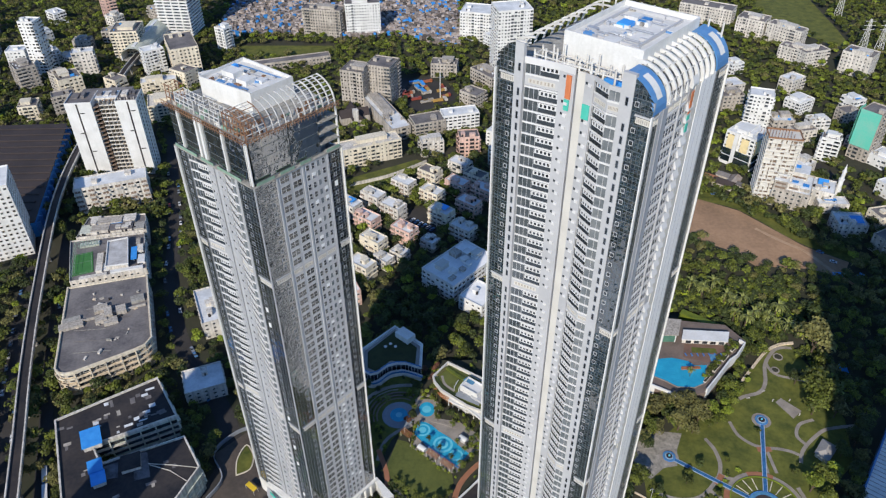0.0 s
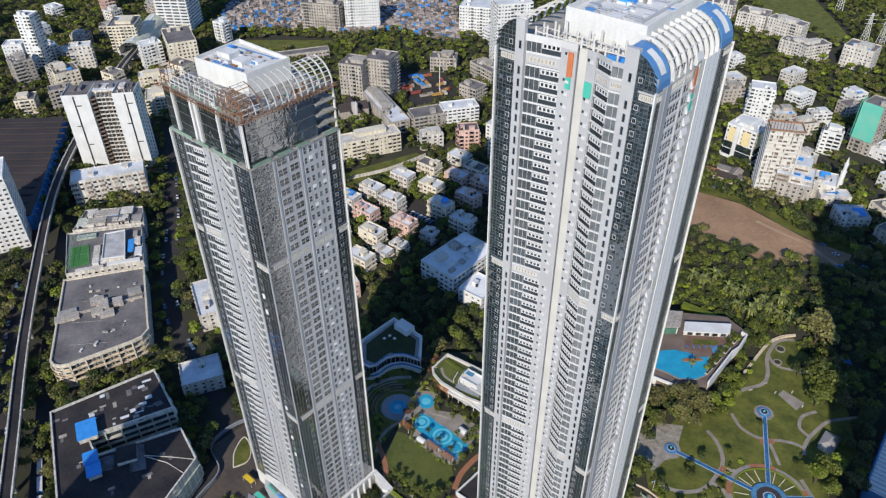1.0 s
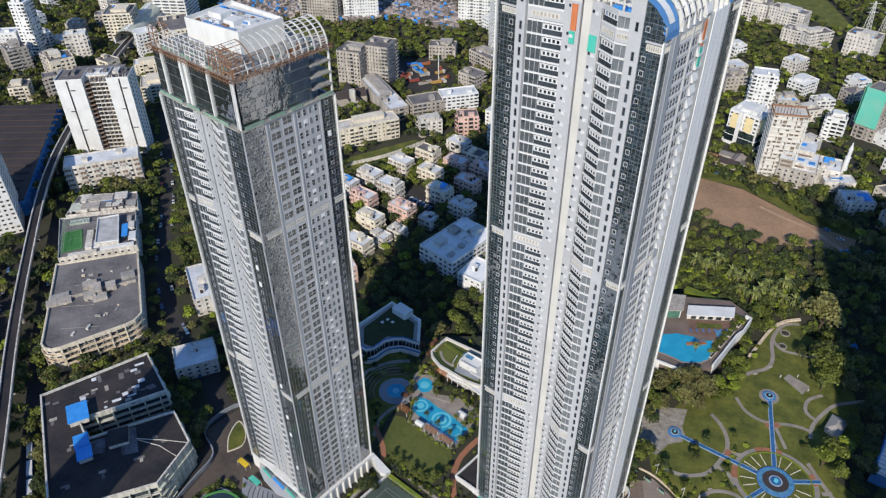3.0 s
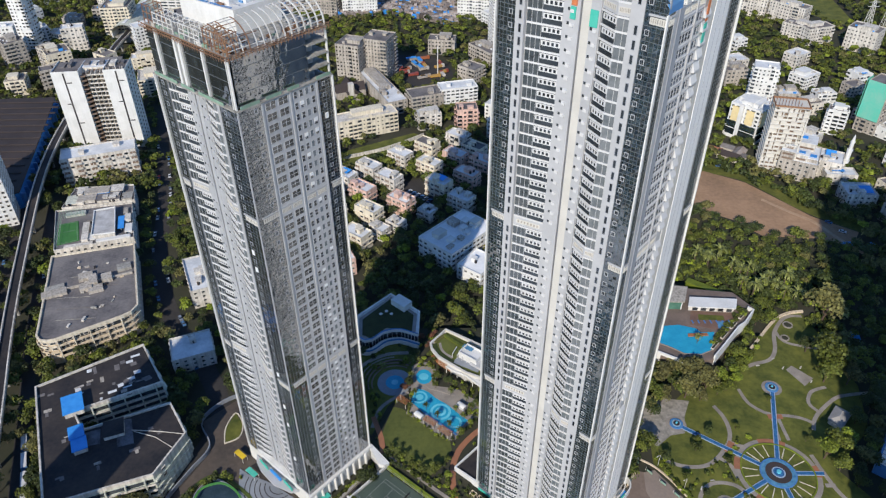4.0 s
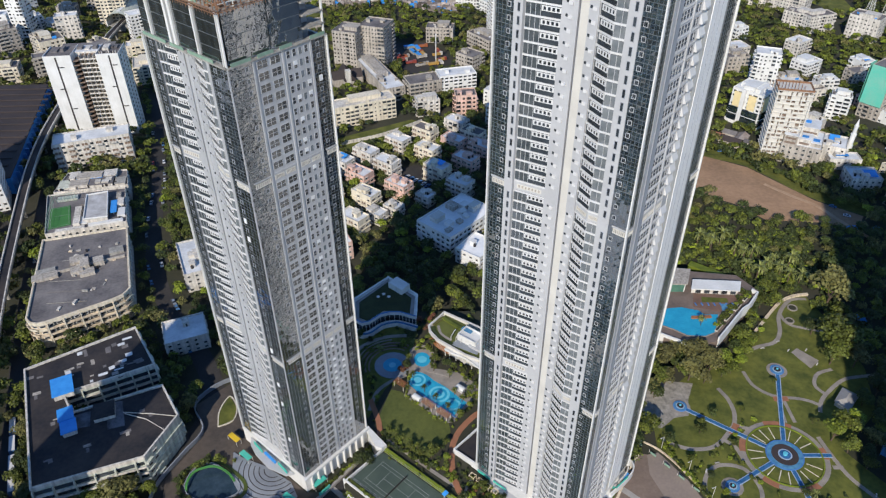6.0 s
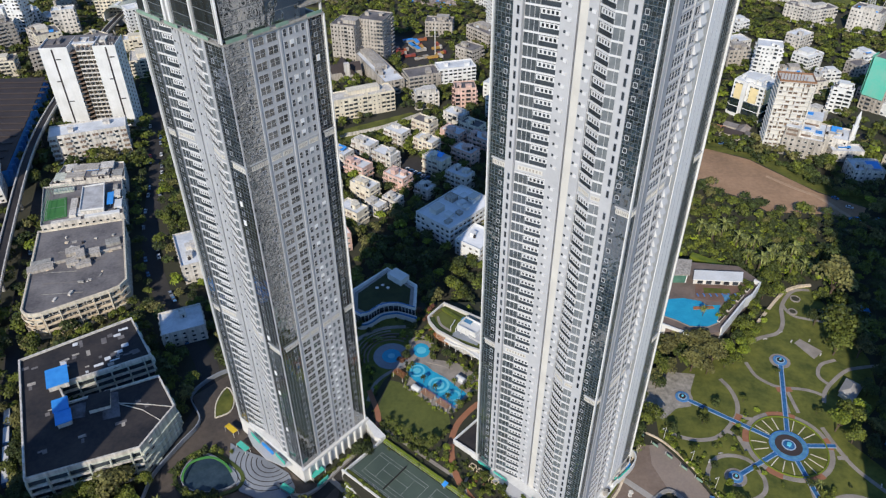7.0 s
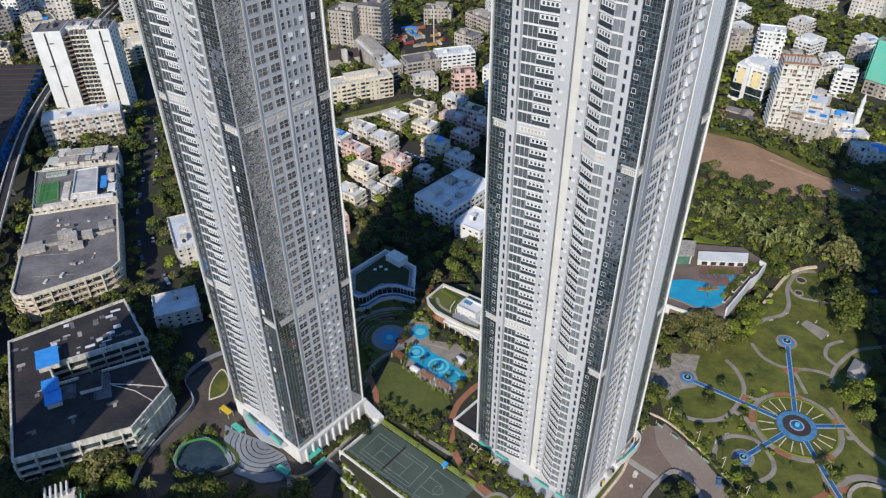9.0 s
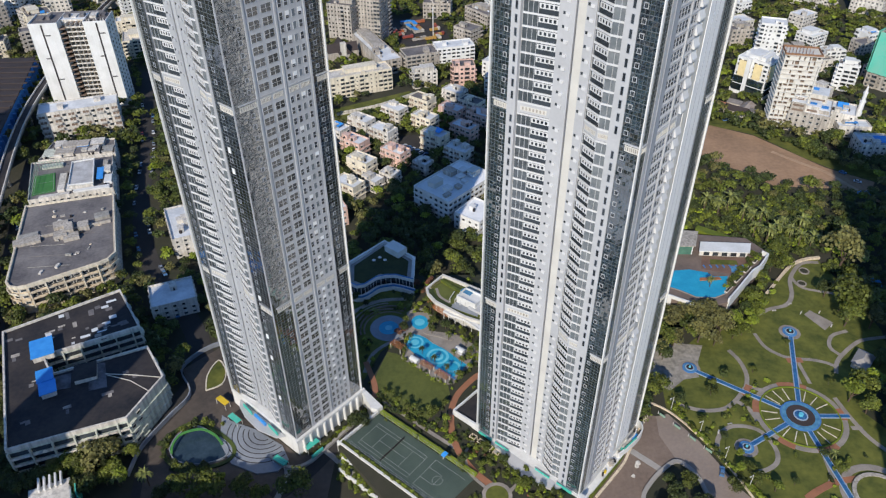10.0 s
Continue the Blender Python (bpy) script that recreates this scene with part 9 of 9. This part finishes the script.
def palm(x, y, scale=1.0, z=0.0, kind=0):
    r_ = thing("palm_tree", "slender palm with arching fronds", "palm tree")
    r_.matrix_basis = Matrix.Translation((x, y, z)) @ Matrix.Rotation(random.uniform(0, 6.28), 4, "Z") @ Matrix.Scale(scale, 4)
    part("fronds", PALM[kind], None, r_, at=Matrix.Translation((0, 0, 6.9))); part("trunk", PTRUNK, None, r_)


SHRUBS = []      # the garden shrubs past the first few hundred, joined
NSHRUB = [0]


def bush(x, y, scale, z, kind):
    NSHRUB[0] += 1
    M = Matrix.Translation((x, y, z)) @ Matrix.Rotation(random.uniform(0, 6.28), 4, "Z") @ Matrix.Scale(scale, 4)
    if NSHRUB[0] > 280:
        SHRUBS.append((kind, BUSHV[kind] * scale + np.array([x, y, z])))
        return
    ob = part("shrub", BUSH[kind], None, at=M)
    tagged(ob, ("green rounded garden shrub", "yellow-green rounded garden shrub", "dark green rounded garden shrub", "reddish-brown leafy garden shrub")[kind], "shrub", "garden shrubs")


random.seed(21)
# park and garden trees, one by one
for x, y, k, s in ((110.8, 224, 3, 1.5), (103, 234, 3, 1.2), (121, 231, 3, 1.3), (128, 233, 4, 1.1), (97, 222, 0, 1.1), (93, 214, 2, 0.9), (193.8, 273.5, 3, 2.3), (178, 233, 0, 1.4), (184, 240, 1, 1.5), (188, 231, 3, 1.3), (160, 190, 4, 1.3), (166, 194, 1, 1.2), (171, 197, 4, 1.1), (164, 184, 0, 1.0),
                   (136, 236, 4, 0.9), (141, 240, 1, 0.8), (150, 262, 0, 0.9), (143, 252, 2, 0.8), (160, 272, 1, 0.9), (166, 284, 0, 1.0), (148, 268, 4, 0.7), (115, 203, 2, 0.5), (109, 199, 0, 0.45), (128, 206, 0, 0.4), (156, 199, 0, 0.4),
                   (114, 234, 3, 1.6), (108.3, 237, 3, 1.1), (121.4, 228, 3, 1.1), (99.6, 221.9, 3, 1.0), (117, 222, 3, 0.8), (166, 283, 1, 0.8), (168, 287, 0, 0.7), (177.4, 252.6, 2, 1.0), (180, 243, 5, 1.0), (183.6, 243.5, 1, 1.9), (126.2, 226, 1, 0.7), (135.9, 231.4, 4, 0.9), (131, 228, 1, 0.7), (107.2, 194.4, 1, 0.5), (108.2, 164.6, 4, 0.5), (101.4, 150.4, 1, 0.6), (109.7, 157.3, 0, 0.6), (123.7, 152.4, 5, 0.35), (138.7, 164.1, 2, 0.45), (181.3, 208.4, 2, 0.9), (92.8, 216.6, 3, 0.9), (74, 140, 2, 0.8), (80, 146, 2, 0.9), (86, 152, 1, 0.7), (88, 142, 2, 0.9), (79, 153, 5, 0.6), (76, 132, 1, 0.9), (84, 134, 2, 0.9),
                   (-129.1, 172, 1, 0.9), (-120.4, 169, 0, 0.8), (-137.6, 163, 3, 0.8), (-126.6, 159.9, 1, 0.8), (-146.7, 153, 2, 1.0), (-88.8, 152.5, 0, 1.15), (-79, 151.5, 1, 1.15), (-50, 151, 1, 1.2), (-76.7, 156.8, 4, 0.6), (-68.0, 151, 0, 1.1), (-143.3, 155, 2, 0.8), (-152.3, 155, 0, 0.9), (-62, 150, 1, 0.7), (-95, 150, 2, 0.8), (-84, 148, 0, 0.8),
                   (106, 158, 4, 0.6), (110, 153, 0, 0.7), (116, 150, 4, 0.6), (99, 180, 0, 0.5), (93, 190, 2, 0.6), (105, 173, 2, 0.4), (119, 188, 0, 0.4), (148, 222, 0, 0.35), (176, 186, 2, 1.0), (182, 196, 2, 1.1), (190, 214, 2, 1.2), (196, 222, 2, 1.2), (176, 172, 2, 0.9), (168, 176, 0, 0.8), (142, 158, 1, 0.5)):
    tree(x, y, k, s)
for x, y in [(134.8, 328.2), (142.7, 322.8), (148.3, 317.5), (155.2, 322.6), (159.6, 312.2), (162.5, 307.2), (167.9, 309.6), (160.1, 297.5), (165.0, 292.8), (170.2, 297.4), (176.1, 302.1), (177.6, 294.9), (179.9, 289.3), (185.1, 287.9), (184.7, 301.1)]:
    palm(x, y, random.uniform(1.2, 1.5), 0, 0)
for x, y, s in ((122, 250, 0.7), (140.6, 162, 0.7), (-112.5, 155.7, 0.9), (-102.3, 156.0, 1.0), (-60, 300, 1.0), (-28, 240, 0.8), (-12, 244, 0.8)):
    palm(x, y, s, 9.0 if x == 122 else 0.0)
# podium planting
for x, y, k, s in ((-3, 182, 1, 0.5), (-12, 184, 0, 0.45), (-17, 188, 0, 0.4), (2, 178, 4, 0.5), (-8, 181, 0, 0.45), (2, 186, 0, 0.4), (-21, 192, 0, 0.35), (8, 200, 0, 0.5), (12, 205, 4, 0.4), (-15, 228, 2, 0.5), (-2, 232, 0, 0.5), (3, 229, 2, 0.5), (10, 224, 0, 0.5), (-13, 246, 2, 0.6), (-44, 240, 2, 0.6), (-40, 230, 2, 0.6), (-37, 248, 2, 0.5), (-35, 215, 2, 0.5), (8, 160, 2, 0.5), (16, 165, 1, 0.45), (22, 160, 2, 0.4), (14, 158, 0, 0.4), (28, 150, 1, 0.45), (34, 148, 0, 0.4), (-5, 246, 0, 0.5), (-8, 243, 4, 0.4)):
    tree(x, y, k, s, DECK_Z)
for i in range(9):
    p = Vector((-21, 193)).lerp(Vector((2, 175)), i / 8)
    palm(p.x, p.y, 0.45, DECK_Z, 1)
for x, y in ((-12, 222), (-7, 214), (-2, 209), (3, 204), (6, 212), (9, 208), (-14, 214), (12, 210)):
    palm(x, y, 0.5, DECK_Z, 1)
for i in range(56):
    t_ = i / 56
    p = Vector((-26, 189)).lerp(Vector((6, 168)), t_)
    bush(p.x + random.uniform(-1, 2.6), p.y + random.uniform(-0.6, 3.4), random.uniform(0.6, 1.2), DECK_Z, random.choice((0, 0, 1, 2)))
for i in range(60):
    u = random.uniform(0, 1)
    p = Vector((9, 172)).lerp(Vector((40, 142)), u)
    bush(p.x + random.uniform(-3, 1), p.y + random.uniform(-5, 0), random.uniform(0.6, 1.3), DECK_Z, random.choice((0, 2, 3, 1)))
for i in range(40):
    p = Vector((-29.0, 194.5)).lerp(Vector((-50, 171)), i / 39)
    if i % 3 == 0:
        bush(p.x + 4.2, p.y - 2.6, 1.2, 0.2, random.choice((0, 1)))
for i in range(26):
    p = Vector((140, 236)).lerp(Vector((157, 255)), i / 25)
    bush(p.x + random.uniform(-6, 0), p.y + random.uniform(0, 6), random.uniform(1, 2), random.uniform(0, 6), random.choice((0, 1, 0)))
for i in range(30):
    p = Vector((88, 190)).lerp(Vector((112, 140)), i / 29)
    bush(p.x + random.uniform(0.8, 2.4), p.y, random.uniform(0.9, 1.5), 0, random.choice((0, 1, 1, 2)))
for i in range(24):
    p = Vector((122.3, 300.2)).lerp(Vector((151.8, 287.6)), i / 23)
    bush(p.x, p.y, 1.6, 0, 1)
for i in range(22):
    p = Vector((-34, 167.6)).lerp(Vector((0, 138.5)), i / 21)
    bush(p.x - 2.2, p.y - 2.6, 1.1, 2.0, random.choice((0, 1, 2)))

for i in range(46):
    p = Vector((129, 246.5)).lerp(Vector((154, 273)), random.random())
    bush(p.x + random.uniform(-3.4, 0.4), p.y + random.uniform(-0.4, 2.6), random.uniform(0.8, 1.5), 9.0, random.choice((0, 0, 1, 2)))
for cx, cy, rr_, a0, a1, n_ in ((138.3, 183, 18.6, 100, 250, 26), (112, 168.6, 13, 40, 300, 22), (104, 196, 12, 180, 330, 14), (152, 147, 15, 60, 220, 10)):
    for i in range(n_):
        an = radians(random.uniform(a0, a1))
        q = rr_ + random.uniform(-0.3, 2.2)
        x, y = cx + q * math.cos(an), cy + q * math.sin(an)
        if x - 88 > (190 - y) * 0.5 + 3:
            bush(x, y, random.uniform(0.5, 1.1), 0.05, random.choice((0, 0, 1, 2)))

TERR = [(-14.4, 216.1), (-15.8, 211.8), (1.8, 197.0), (5.6, 197.5), (16.3, 210.1), (17.9, 216.6), (7.1, 225.8), (-4, 228), (-4, 240), (-14, 240), (-14, 226)]
for i in range(len(TERR)):
    a_, b_ = Vector(TERR[i]), Vector(TERR[(i + 1) % len(TERR)])
    for k_ in range(int((b_ - a_).length / 1.1)):
        p = a_.lerp(b_, random.random())
        if random.random() < 0.75:
            bush(p.x + random.uniform(-0.8, 0.8), p.y + random.uniform(-0.8, 0.8), random.uniform(0.4, 0.95), DECK_Z + 0.1, random.choice((0, 0, 1, 2)))
for i in range(16):
    bush(random.uniform(10.5, 16), random.uniform(210, 217), random.uniform(0.5, 1.0), DECK_Z + 0.1, random.choice((0, 1, 2)))
for x, y in ((13, 213), (11, 218), (15, 215), (4, 222), (-3, 226), (-14, 232), (-3.6, 241), (6, 226)):
    palm(x, y, 0.55, DECK_Z, 1)
for k_, (d_, z_) in enumerate(((3.4, 3.0), (7.0, 1.6))):
    for i in range(26):
        q = fp(cf, random.uniform(3 + 3 * k_, 46), d_ + random.uniform(-0.5, 0.5), 0)
        bush(q.x, q.y, random.uniform(0.6, 1.1), z_, random.choice((0, 1, 2)))
for i in range(150):
    q = fp(cf, random.uniform(2, 47), random.choice((random.uniform(2.4, 4.2), random.uniform(5.8, 7.8), random.uniform(9.0, 10.5))), 0)
    k_ = (q.xy - cf[0]).dot(cf[2])
    bush(q.x, q.y, random.uniform(0.6, 1.2), 3.0 if k_ < 5 else 1.6 if k_ < 8.6 else 0.1, random.choice((0, 0, 1, 2)))
for i in range(30):
    q = fp(cf, random.uniform(-1, 46), 1.0 + random.uniform(-0.3, 0.3), 0)
    bush(q.x, q.y, random.uniform(0.4, 0.8), DECK_Z + 0.4, random.choice((0, 1)))
# half of these shrubs are dark, to stand for shade inside the wood
for i in range(620):
    x, y = random.uniform(116, 206), random.uniform(284, 338)
    if not inside(x, y, [(112, 300), (150, 281), (158, 288), (134, 310)]):
        bush(x, y, random.uniform(1.4, 2.7), 0, random.choice((0, 2, 2, 0, 2, 1)))
for i in range(60):
    an, q = random.uniform(0, 6.28), random.uniform(1.12, 1.4)
    if math.cos(an) < 0.55:
        bush(-89 + 10.5 * q * math.cos(an), 172.5 + 8.5 * q * math.sin(an), random.uniform(0.8, 1.6), 0.1, random.choice((0, 2, 2)))
for i in range(60):
    an = random.uniform(0, 6.28)
    bush(194 + 9 * math.cos(an) * random.random(), 273.5 + 9 * math.sin(an) * random.random(), random.uniform(0.9, 1.8), 0, random.choice((0, 2)))
# street and garden trees near the towers, and woodland beyond as one mass
BLOCKED.append([(112, 296), (150, 280), (160, 290), (134, 314)])
BB = []
for poly in BLOCKED:
    xs, ys = [p[0] for p in poly], [p[1] for p in poly]
    BB.append((min(xs), min(ys), max(xs), max(ys), poly))


def free(x, y):
    for x0, y0, x1, y1, poly in BB:
        if x0 <= x <= x1 and y0 <= y <= y1 and inside(x, y, poly):
            return False
    return True


masses = {k: [] for k in range(6)}
protos = {}
for k, (mtl, rx, rz) in enumerate(((LEAF, 4.4, 3.6), (LEAF, 5.0, 4.0), (LEAFD, 4.8, 4.0), (LEAFO, 4.6, 3.8), (LEAFB, 3.8, 3.2), (LEAFD, 4.2, 4.6))):
    protos[k] = [crown(rng, rx * 1.1, rx * 1.1, rz, 5.4, 100, 0.80, 8) for _ in range(3)] + [crown(rng, rx, rx, rz, 5.4, 270, 0.48, 10) for _ in range(3)]
step = 6.4
y = -260.0
near_count = 4
for px_, py_, k, s in ((-121.0, 164.0, 3, 1.5), (-135.8, 158.6, 0, 0.9), (-122.4, 153.0, 2, 1.0), (-112.0, 157.0, 4, 0.9)):
    tree(px_, py_, k, s)
while y < 905:
    step = (6.4 if y < 480 else 7.2) if y > 130 else 26.0
    reach = 0.56 * y + 125 if y > 130 else 380
    x = -reach
    while x < reach:
        px_, py_ = x + random.uniform(-2.6, 2.6), y + random.uniform(-2.6, 2.6)
        x += step
        nz = noise.noise(Vector((px_ * 0.012, py_ * 0.012, 3.0))) + 0.5 * noise.noise(Vector((px_ * 0.04, py_ * 0.04, 9.0)))
        forest = 120 < px_ < 260 and 285 < py_ < 420
        grove = -60 < px_ < 60 and 262 < py_ < 330
        if not forest and not grove and nz < -0.46:
            continue
        if not free(px_, py_):
            continue
        # beyond 480 the mix has more pale crowns, in place of haze
        k = random.choices((0, 1, 2, 3, 4, 5), (3, 3, 5, 4, 0.2, 3) if forest else (5, 5, 1.6, 3, 1.4, 1) if py_ > 480 else (4, 4, 4, 2.2, 0.7, 2))[0]
        s = random.uniform(0.62, 1.15) * (0.85 if py_ > 450 else 0.95)
        if 118 < px_ < 205 and 284 < py_ < 336:
            s *= 0.62
        if 120 < py_ < 262 and near_count < 130:
            tree(px_, py_, k, s)
            near_count += 1
            continue
        an = random.uniform(0, 6.28)
        ca, sa = math.cos(an), math.sin(an)
        V = protos[k][random.randrange(3) + (3 if 120 < py_ < 400 else 0)]
        W = np.empty_like(V)
        W[:, 0] = (V[:, 0] * ca - V[:, 1] * sa) * s + px_
        W[:, 1] = (V[:, 0] * sa + V[:, 1] * ca) * s + py_
        W[:, 2] = V[:, 2] * s * random.uniform(0.8, 1.15)
        masses[k].append(W)
    y += step
dk_mass = {0: [], 1: [], 2: []}
bushes = [crown(rng, 1.4, 1.4, 1.1, 0.7, 60, 0.30, 5) for _ in range(4)]
NOGO = [poly for poly in BLOCKED if poly is not DECK and poly is not DK2]
NB = [(min(q[0] for q in pl), min(q[1] for q in pl), max(q[0] for q in pl), max(q[1] for q in pl), pl) for pl in NOGO]


def spare(x, y):
    return not any(x0 <= x <= x1 and y0 <= y <= y1 and inside(x, y, pl) for x0, y0, x1, y1, pl in NB)


for poly, zz, n_ in ((DECK, DECK_Z, 1500), (DK2, 9.0, 500)):
    xs, ys = [q[0] for q in poly], [q[1] for q in poly]
    for i in range(n_):
        x, y = random.uniform(min(xs), max(xs)), random.uniform(min(ys), max(ys))
        if not inside(x, y, offset(poly, 1.2)) or not spare(x, y):
            continue
        if poly is DK2 and (100 < x < 134 and 242 < y < 272 and x - y > -160 and not (x > 128 and y < 256)):
            continue
        if poly is DECK and noise.noise(Vector((x * 0.15, y * 0.15, 1.0))) < -0.18:
            continue
        V = bushes[i % 4] * random.uniform(0.5, 1.3)
        dk_mass[random.choice((0, 0, 1, 2, 2))].append(V + np.array([x, y, zz]))
for x, y in ((-3.8, 260), (-6.6, 252.3), (-15.5, 228.8), (-9, 258), (-16.5, 226), (-14.4, 230)):
    for q in range(3):
        bush(x + random.uniform(-1.5, 1.5), y + random.uniform(-1.5, 1.5), random.uniform(1.0, 1.7), DECK_Z + random.uniform(0, 1.5), 3)
for kind, V in SHRUBS:
    dk_mass.setdefault(kind, []).append(V)
for k, m_ in ((0, LEAF), (1, LEAFB), (2, LEAFD), (3, LEAFR)):
    tagged(part("planting", quads_mesh("planting", np.concatenate(dk_mass[k]), m_), None), ("low green planting in the gardens", "low yellow-green planting in the gardens", "low dark green planting in the gardens", "low reddish planting in the gardens")[k], "planting", kind="stuff")
for k, (mtl, lab) in enumerate(((LEAF, "mixed green tree crowns filling the town"), (LEAF, "broad green tree crowns filling the town"), (LEAFD, "dark green tree crowns filling the town"), (LEAFO, "dusty olive tree crowns filling the town"), (LEAFB, "bright young tree crowns filling the town"), (LEAFD, "tall dark tree crowns filling the town"))):
    tagged(part("woodland", quads_mesh("woodland", np.concatenate(masses[k]), mtl), None), lab, "trees", kind="stuff")
